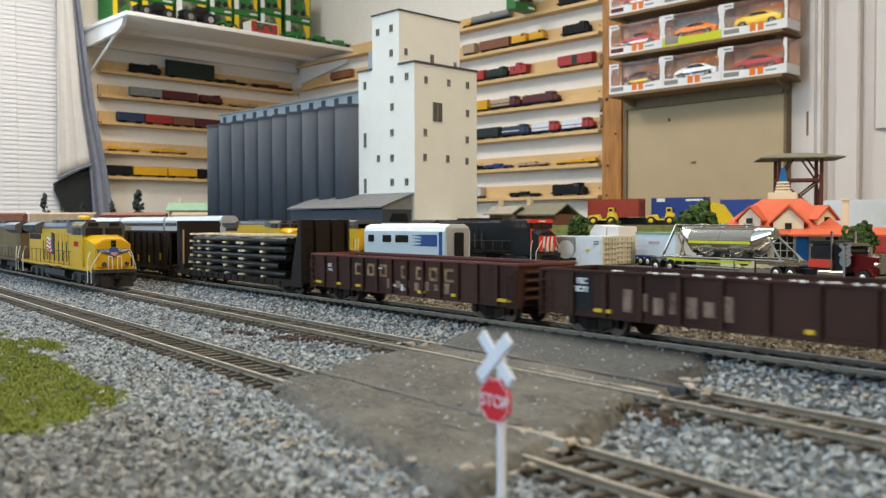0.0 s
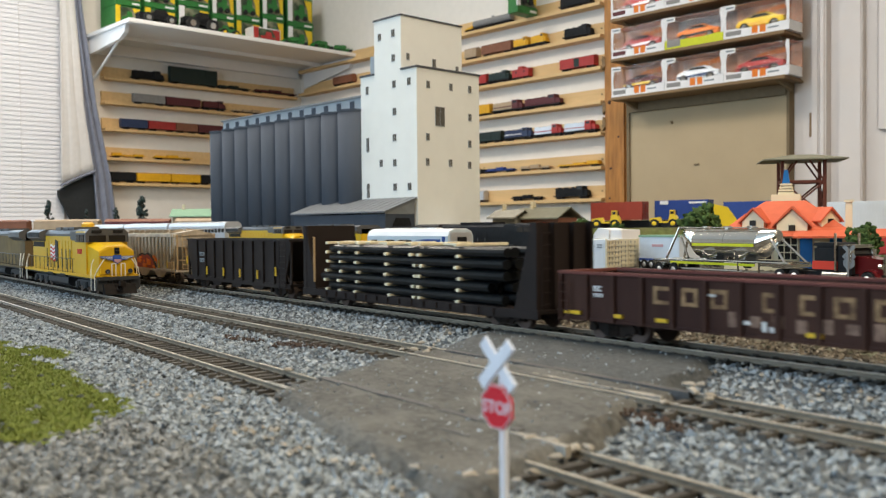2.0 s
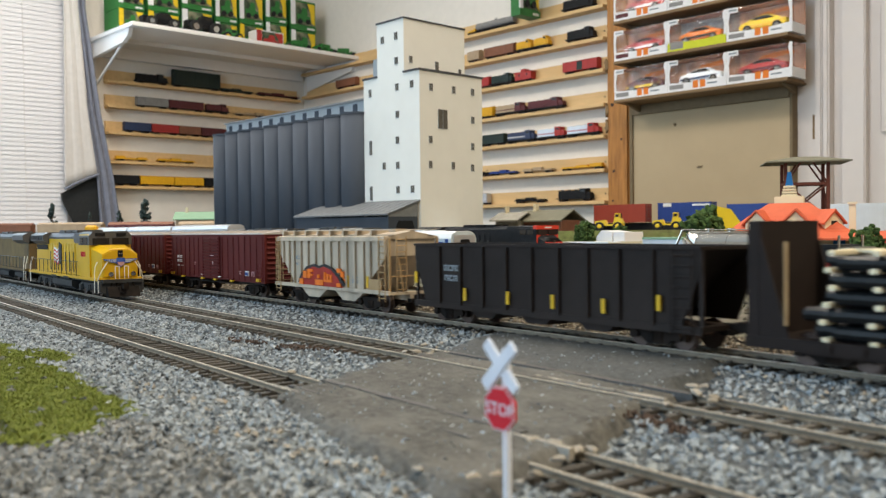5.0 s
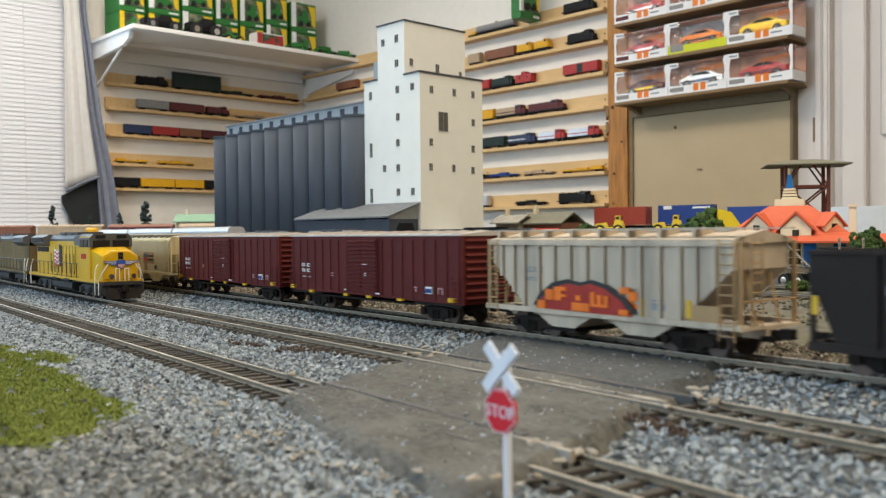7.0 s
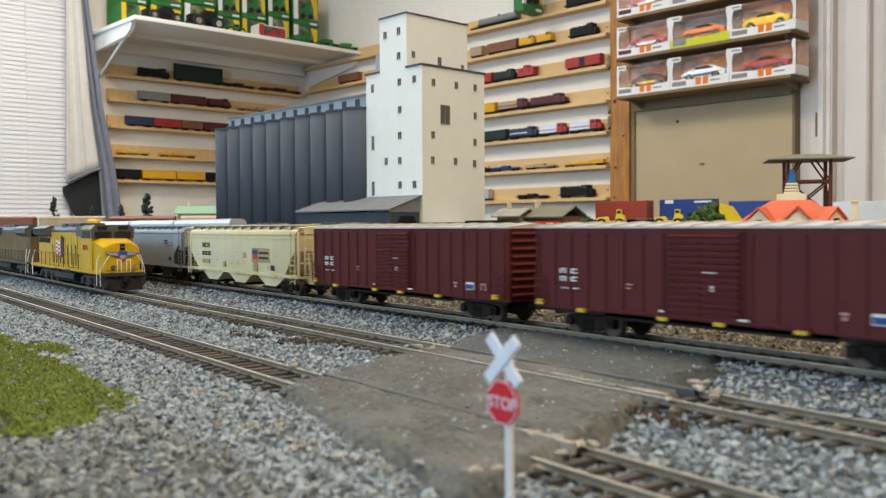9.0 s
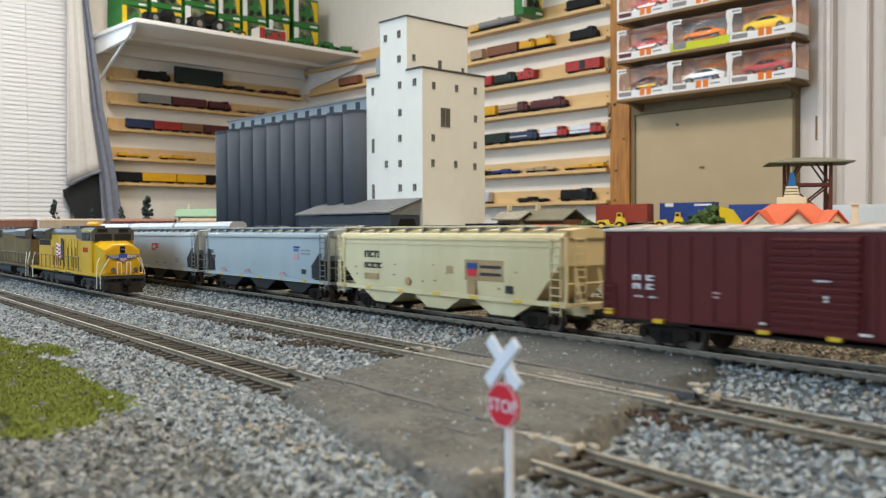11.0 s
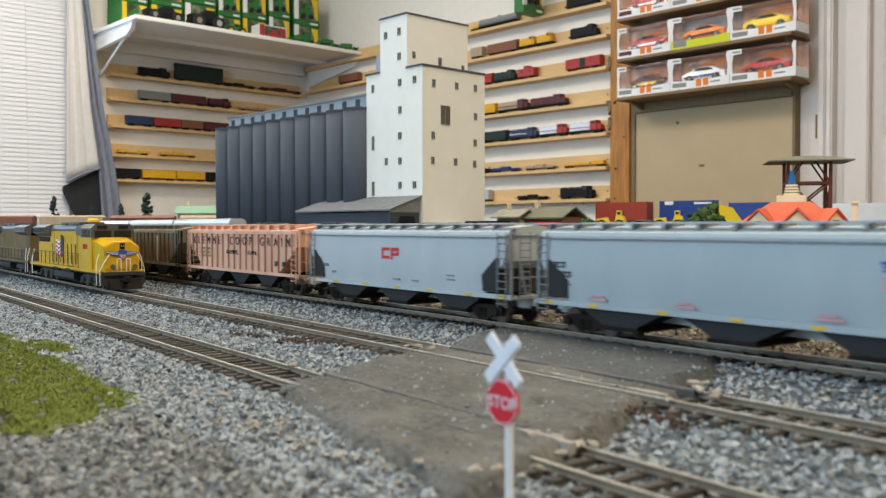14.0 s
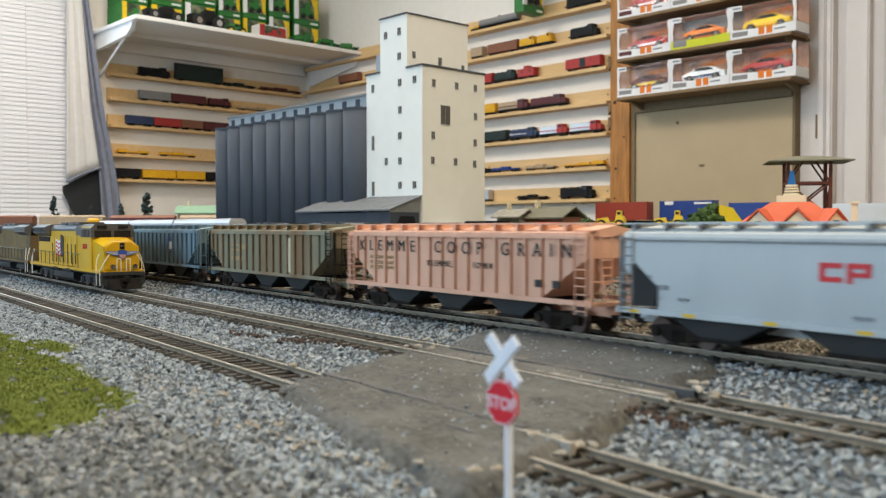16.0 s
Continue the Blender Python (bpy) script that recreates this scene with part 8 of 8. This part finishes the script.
def build_station():
    s = thing("station_house", pose(-0.583, 0.912, GZ, 0, 0, 29), "cream station building with orange hipped roof and cupola", "building")
    w, d = 0.062, 0.042
    part("wall", box(-w, w, -d, d, 0, 0.040), "cream", s)
    for x in (-0.048, -0.022, 0.004):
        f = part("window", box(x - 0.010, x + 0.010, -d - 0.0012, -d + 0.001, 0.012, 0.036), "loco_glass", s)
        bm = bmesh.new()
        for k in range(4):
            xx = x - 0.010 + k * 0.0067
            box(xx - 0.0005, xx + 0.0005, -d - 0.002, -d - 0.001, 0.012, 0.036, bm)
        for z in (0.012, 0.020, 0.028, 0.036):
            box(x - 0.010, x + 0.010, -d - 0.0021, -d - 0.0011, z - 0.0005, z + 0.0005, bm)
        part("frame", bm, "cream", f)
    part("door", box(0.0165, 0.0290, -d - 0.0016, -d + 0.001, 0.0, 0.038), "blue_door", s)
    part("door", box(0.046, 0.058, -d - 0.0016, -d + 0.001, 0.0, 0.038), "blue_door", s)
    # hipped roof with flared eave
    bm = bmesh.new()
    levels = ((w + 0.018, d + 0.018, 0.0375), (w + 0.016, d + 0.016, 0.0405), (0.060, 0.042, 0.0470), (0.041, 0.027, 0.0625), (0.021, 0.011, 0.0765))
    rings = [[bm.verts.new((a * sx, b * sy, z)) for sx, sy in ((-1, -1), (1, -1), (1, 1), (-1, 1))] for a, b, z in levels]
    for p, q in zip(rings[:-1], rings[1:]):
        for i in range(4):
            bm.faces.new((p[i], p[(i + 1) % 4], q[(i + 1) % 4], q[i]))
    bm.faces.new(rings[0][::-1])
    bm.faces.new(rings[-1])
    part("roof", bm, "orange_roof", s)
    part("awning", extrude([(-d - 0.050, 0.0360), (-d - 0.050, 0.0380), (-d + 0.001, 0.0450), (-d + 0.001, 0.0395)], "x", 0.012, w + 0.15), "orange_roof", s)

    def dormer(x, y, z, sc, turn=0):
        dm = part("dormer", extrude([(-0.012 * sc, 0), (-0.012 * sc, 0.0075 * sc), (0, 0.0195 * sc), (0.012 * sc, 0.0075 * sc), (0.012 * sc, 0)], "y", -0.001, 0.030), "cream", s, m=pose(x, y, z, 0, 0, turn))
        part("dormer_roof", extrude([(-0.0155 * sc, 0.0050 * sc), (-0.0155 * sc, 0.0068 * sc), (0, 0.0225 * sc), (0.0155 * sc, 0.0068 * sc), (0.0155 * sc, 0.0050 * sc), (0, 0.0200 * sc)], "y", -0.004, 0.031), "orange_roof", dm)
        part("dormer_window", box(-0.0034, 0.0034, -0.0022, 0.0, 0.0016 * sc, 0.0085), "loco_glass", dm)

    dormer(-0.031, -0.043, 0.0465, 1.00, -14)
    dormer(0.009, -d - 0.008, 0.0412, 1.28)
    dormer(0.046, -0.034, 0.0475, 0.95, 40)
    part("cupola_base", box(-0.0155, 0.0155, -0.0095, 0.0095, 0.0755, 0.0840, bevel=0.0006), "cream", s)
    for k in range(4):
        part("louvre", box(-0.0085 + 0.0007 * k, 0.0085 - 0.0007 * k, -0.0065, 0.0065, 0.0840 + k * 0.0032, 0.0864 + k * 0.0032, bevel=0.0005), "cream", s)
    part("spire", extrude([(-0.0042, 0.0955), (-0.0018, 0.1115), (0.0018, 0.1115), (0.0042, 0.0955)], "y", -0.0035, 0.0035), "blue_door", s)
    part("chimney", box(0.0610, 0.0680, -0.030, -0.022, 0.040, 0.0735, bevel=0.0006), "cream", s)
    part("chimney_cap", box(0.0597, 0.0693, -0.0315, -0.0205, 0.0735, 0.0760), "cream", s)


build_station()


def build_lookout():
    s = thing("open_shelter", pose(-0.7275, 1.175, GZ, 0, 0, 40), "rust-brown trestle shelter with a grey roof", "tower")
    hw, hd = 0.028, 0.021
    for x in (-hw, hw):
        for y in (-hd, hd):
            part("leg", box(x - 0.0022, x + 0.0022, y - 0.0022, y + 0.0022, 0, 0.1395), "rustic", s)
    for z in (0.060, 0.108):
        for y in (-hd, hd):
            part("beam", box(-hw, hw, y - 0.0016, y + 0.0016, z, z + 0.004), "rustic", s)
        for x in (-hw, hw):
            part("beam", box(x - 0.0016, x + 0.0016, -hd, hd, z, z + 0.004), "rustic", s)
    for y in (-hd, hd):
        for a, b in (((-hw, 0.062), (hw, 0.110)), ((-hw, 0.110), (hw, 0.062)), ((-hw, 0.110), (-hw * 0.3, 0.1395)), ((hw, 0.110), (hw * 0.3, 0.1395))):
            part("brace", rod((a[0], y, a[1]), (b[0], y, b[1]), 0.0014, 6), "rustic", s)
    for x in (-hw, hw):
        for a, b in (((-hd, 0.062), (hd, 0.110)), ((-hd, 0.110), (hd, 0.062))):
            part("brace", rod((x, a[0], a[1]), (x, b[0], b[1]), 0.0014, 6), "rustic", s)
    bm = bmesh.new()
    lv = ((0.056, 0.042, 0.1395), (0.056, 0.042, 0.1411), (0.016, 0.004, 0.1490))
    rings = [[bm.verts.new((a * sx, b * sy, z)) for sx, sy in ((-1, -1), (1, -1), (1, 1), (-1, 1))] for a, b, z in lv]
    for p, q in zip(rings[:-1], rings[1:]):
        for i in range(4):
            bm.faces.new((p[i], p[(i + 1) % 4], q[(i + 1) % 4], q[i]))
    bm.faces.new(rings[0][::-1])
    bm.faces.new(rings[-1])
    part("roof", bm, "olive", s)


build_lookout()


def tree(x, y, hgt, r, seed, label="dark green model tree with a lumpy crown"):
    t = thing("tree", pose(x, y, GZ), label, "tree", "model trees")
    rnd = random.Random(seed)
    bm = rod((0, 0, -0.002), (0.001, 0, hgt * 0.6), r * 0.10, 7, None, r * 0.04)
    for k in range(5):
        a = k * 1.3
        rod((0, 0, hgt * (0.25 + 0.06 * k)), (r * 0.6 * math.cos(a), r * 0.6 * math.sin(a), hgt * (0.5 + 0.07 * k)), r * 0.05, 5, bm, r * 0.02)
    part("trunk", bm, "bark", t)
    bm = bmesh.new()
    for k in range(420):
        while True:
            p = Vector((rnd.uniform(-1, 1), rnd.uniform(-1, 1), rnd.uniform(-1, 1)))
            if 0.35 < p.length < 1:
                break
        bump = 0.8 + 0.35 * noise.noise(p * 2.2 + Vector((seed, 0, 0)))
        c = Vector((p.x * r * bump, p.y * r * bump, hgt * 0.58 + p.z * hgt * 0.42 * bump))
        s = r * rnd.uniform(0.10, 0.22)
        bmesh.ops.create_icosphere(bm, subdivisions=1, radius=s, matrix=Matrix.Translation(c) @ Euler((rnd.random() * 6, rnd.random() * 6, 0)).to_matrix().to_4x4() @ Matrix.Diagonal((1, 0.75, 0.6, 1)))
    for v in bm.verts:
        v.co += Vector((rnd.gauss(0, 1), rnd.gauss(0, 1), rnd.gauss(0, 1))) * r * 0.022
    part("crown", bm, "leaf", t)


tree(-0.762, 0.995, 0.080, 0.031, 1)
tree(-1.060, 1.070, 0.066, 0.020, 2)
tree(-1.010, 1.100, 0.058, 0.017, 3)
tree(-0.452, 0.835, 0.052, 0.018, 4)
tree(-0.700, 0.930, 0.034, 0.015, 5, "low dark green model shrub")
tree(-0.420, 0.668, 0.008, 0.011, 6, "low bright green shrub beside the truck")
tree(-0.345, 0.668, 0.006, 0.007, 7, "low bright green shrub beside the truck")
tree(-0.90, 0.95, 0.030, 0.022, 8, "low dark green model shrub")


def cypress(x, y, hgt, r, seed):
    t = thing("conifer", pose(x, y, GZ), "slim black-green model conifer", "tree", "slim conifers")
    rnd = random.Random(seed)
    part("trunk", rod((0, 0, -0.002), (0, 0, hgt), r * 0.18, 6, None, r * 0.05), "bark", t)
    bm = bmesh.new()
    for k in range(90):
        f = rnd.random()
        a = rnd.uniform(0, 6.28)
        q = r * (1 - f) ** 0.5 * (0.55 + 0.45 * math.sin(min(1, f * 6) * 1.57)) * rnd.uniform(0.4, 1)
        bmesh.ops.create_icosphere(bm, subdivisions=1, radius=r * rnd.uniform(0.18, 0.32), matrix=Matrix.Translation((q * math.cos(a), q * math.sin(a), hgt * (0.1 + 0.9 * f))))
    part("crown", bm, "dkgreen_car", t)


for x, y, hh, r, k in ((-2.83, 0.640, 0.140, 0.019, 1), (-2.72, 0.880, 0.150, 0.026, 2), (-2.76, 0.815, 0.120, 0.016, 3), (-2.80, 0.74, 0.115, 0.012, 4)):
    cypress(x, y, hh, r, k)


def cabin(m, w, d, hgt, roof, wall, label):
    c = thing("cabin", m, label, "building", "small layout houses")
    part("wall", box(-w, w, -d, d, 0, hgt), wall, c)
    part("roof", extrude([(-d - 0.012, hgt - 0.003), (0, hgt + d * 0.55), (d + 0.012, hgt - 0.003), (d + 0.012, hgt), (0, hgt + d * 0.55 + 0.003), (-d - 0.012, hgt)], "x", -w - 0.008, w + 0.008), roof, c)
    for x in (-w * 0.5, w * 0.5):
        part("window", box(x - w * 0.15, x + w * 0.15, -d - 0.001, -d + 0.001, hgt * 0.35, hgt * 0.75), "loco_glass", c)
    part("door", box(-w * 0.12, w * 0.12, -d - 0.0012, -d + 0.001, 0, hgt * 0.7), "rustic", c)
    part("chimney", box(-w * 0.62, -w * 0.5, -0.006, 0.006, hgt, hgt + d * 0.55 + 0.016), "cream", c)


cabin(pose(-2.690, 1.035, GZ + 0.02, 0, 0, 60), 0.062, 0.036, 0.072, "green_roof", "tan_car", "tan cabin with a pale green roof")
cabin(pose(-1.395, 1.300, GZ, 0, 0, 12), 0.056, 0.035, 0.068, "olive", "rust_car", "brown shed with an olive roof")
cabin(pose(-1.455, 1.255, GZ, 0, 0, 12), 0.030, 0.024, 0.070, "concrete", "concrete", "small grey concrete hut beside the shed")
single("hill_bank", box(-0.28, 0.28, -0.16, 0.16, -0.03, 0.0199, bevel=0.012), "far_ground", pose(-2.66, 1.06, GZ, 0, 0, 60), "low earth bank under the cabin", "bank", kind="structure")

# containers and machines along the back of the layout
container(pose(-1.425, 1.560, GZ + 0.062, 0, 0, 14), 0.130, "cont_red", "rust red shipping container on a railcar", end="cont_red", tall=0.042)
container(pose(-1.305, 1.640, GZ + 0.062, 0, 0, 14), 0.125, "cont_blue", "blue shipping container on a railcar", end="cont_blue", tall=0.044, emblem=[(-0.05, -0.030, 0.035, 0.043, "mark_white"), (0.02, 0.06, 0.036, 0.040, "mark_white")])
container(pose(-1.130, 1.640, GZ + 0.046, 0, 0, 14), 0.105, "cont_blue", "blue shipping container on a railcar", end="cont_blue", tall=0.052)
container(pose(-0.775, 1.420, GZ + 0.030, 0, 0, 14), 0.120, "cont_white", "white shipping container at the back", end="cont_white", tall=0.056)
container(pose(-0.640, 1.440, GZ + 0.030, 0, 0, 14), 0.150, "cont_white", "white shipping container at the back", end="cont_white", tall=0.052)
for u, v, ln in ((-1.405, 1.585, 0.28), (-1.150, 1.640, 0.22), (-0.71, 1.43, 0.32)):
    single("well_car", box(-ln / 2, ln / 2, -0.017, 0.017, 0.0, (0.0618 if u < -1.3 else 0.0458) if u < -1 else 0.0298, bevel=0.002), "black" if u < -1 else "red_car", pose(u, v, GZ, 0, 0, 14), "dark flat railcar under containers", "railcar", "back yard railcars")


def dozer(m, label):
    t = thing("wheel_scraper", m, label, "construction machine", "yellow machines")
    part("body", extrude([(-0.040, 0.016), (-0.040, 0.030), (-0.012, 0.034), (-0.008, 0.020), (0.012, 0.020), (0.016, 0.040), (0.034, 0.040), (0.040, 0.024), (0.040, 0.014)], "y", -0.014, 0.014), "toy_yellow", t)
    part("cab", box(0.016, 0.030, -0.010, 0.010, 0.040, 0.056, bevel=0.001), "toy_yellow", t)
    part("cab_glass", box(0.018, 0.028, -0.0106, 0.0106, 0.043, 0.052), "loco_glass", t)
    part("stack", rod((0.034, 0, 0.040), (0.034, 0, 0.054), 0.0014, 8), "black", t)
    for x in (-0.026, 0.026):
        wheel_pair(t, x, 0.0135, y0=0.010, w=0.009, hub="toy_yellow")


small = Matrix.Diagonal((0.62, 0.62, 0.55, 1))
dozer(pose(-1.1128, 1.1857, 0.0555, 0, 0, 30) @ small, "yellow wheeled scraper on the layout")
dozer(pose(-1.0513, 1.2682, 0.0555, 0, 0, 30) @ small, "yellow wheeled scraper on the layout")
single("terrace", extrude([(-0.075, -0.048), (-0.022, 0.0), (0.075, 0.0), (0.075, -0.048)], "x", -0.20, 0.26), "moss", pose(-1.085, 1.232, 0.0552, 0, 0, 53), "low scrubby bank under the yellow machines", "bank", kind="structure")
h = thing("yellow_chute", pose(-0.945, 1.300, GZ, 0, 0, 38), "curved yellow loading chute", "machine")
part("bin", extrude([(-0.036, 0.020), (-0.036, 0.072), (-0.022, 0.086), (0.002, 0.080), (0.042, 0.022), (0.042, 0.008)], "y", -0.020, 0.020), "toy_yellow", h)
for xx in (-0.03, 0.03):
    part("support", box(xx - 0.003, xx + 0.003, -0.018, 0.018, 0, 0.026), "rustic", h)


def far_train():
    """Parked freight cars on a raised track along the far end of the layout."""
    rnd = random.Random(2)
    m0 = pose(-2.55, 0.715, GZ, 0, 0, 55.4)
    single("embankment", extrude([(-0.075, -0.02), (-0.035, 0.030), (0.035, 0.030), (0.075, -0.02)], "x", -0.40, 0.46), "far_ground", m0, "low earth embankment under a raised track", "bank", kind="structure")
    for i, c in enumerate(("rust_car", "tan_car", "maroon_car", "tan_car")):
        t = thing("parked_freight_car", m0 @ pose(-0.285 + i * 0.192, 0, 0.0305), "parked freight car with a dusty roof on the embankment", "freight car", "parked freight cars")
        part("body", box(-0.087, 0.087, -0.0165, 0.0165, 0.010, 0.044 + rnd.uniform(0, 0.004), bevel=0.0006), c, t)
        part("roof", extrude([(-0.0170, 0.044), (0, 0.0515), (0.0170, 0.044)], "x", -0.088, 0.088), "tan_car" if i % 2 else "rust_car", t)
        part("door", box(-0.016, 0.016, -0.0175, -0.0163, 0.011, 0.042), c, t)
        running_gear(t, 0.174, 0.027)
    y = thing("yellow_tank", m0 @ pose(-0.006, -0.09, -0.005), "small round yellow tank beside the track", "tank")
    part("tank", rod((0, 0, 0), (0, 0, 0.073), 0.017, 18), "yellow_car", y)
    part("lid", rod((0, 0, 0.073), (0, 0, 0.078), 0.017, 18, None, 0.010), "yellow_car", y)


far_train()

# ---------------- low scrub and cinders along the yard ----------------
def yard_scrub():
    rng = np.random.default_rng(21)
    spots = []
    for k in range(9000):
        x, y = rng.uniform(-1.3, 0.0), rng.uniform(0.33, 1.0)
        if any(abs(y - t) < 0.016 for t in (0.60, 0.685)):
            continue
        if noise.noise((x * 9, y * 9, 4)) < -0.05:
            continue
        spots.append((x, y, GZ + 0.0004, rng.uniform(0.0008, 0.0022)))
    stones("cinders", spots, "scattered dark cinders along the yard", "far_ground", seed=6)
    spots = []
    for k in range(2600):
        x, y = rng.uniform(-1.1, -0.2), rng.uniform(0.86, 1.5)
        if noise.noise((x * 7, y * 7, 14)) < 0.05 or (abs(x + 0.555) < 0.25 and abs(y - 0.945) < 0.11):
            continue
        spots.append((x, y, GZ + 0.001, rng.uniform(0.002, 0.006)))
    stones("scrub", spots, "patchy green scrub behind the yard", "leaf", seed=7)


yard_scrub()


# ---------------- what moves ----------------
RUN = [(0, 0), (0.5, 0.200), (1, 0.406), (1.5, 0.610), (2, 0.815), (2.5, 1.012), (3, 1.207), (3.5, 1.410), (4, 1.613), (4.2, 1.695), (5.2, 2.112), (6.3, 2.570), (6.5, 2.655), (7, 2.872), (7.5, 3.080), (8, 3.296), (8.5, 3.503), (9, 3.756), (9.2, 3.850), (10.2, 4.320), (11.3, 4.826), (11.5, 4.920), (12, 5.165), (12.5, 5.399), (13, 5.640), (13.5, 5.885), (14, 6.150), (14.5, 6.397), (15, 6.634), (15.5, 6.880), (16, 7.132)]


def motions():
    """The train rolls along the main track."""
    for car, x in CARS:
        walk(car, [(t, pose(x + s * D, T1, R1)) for t, s in RUN])


motions()
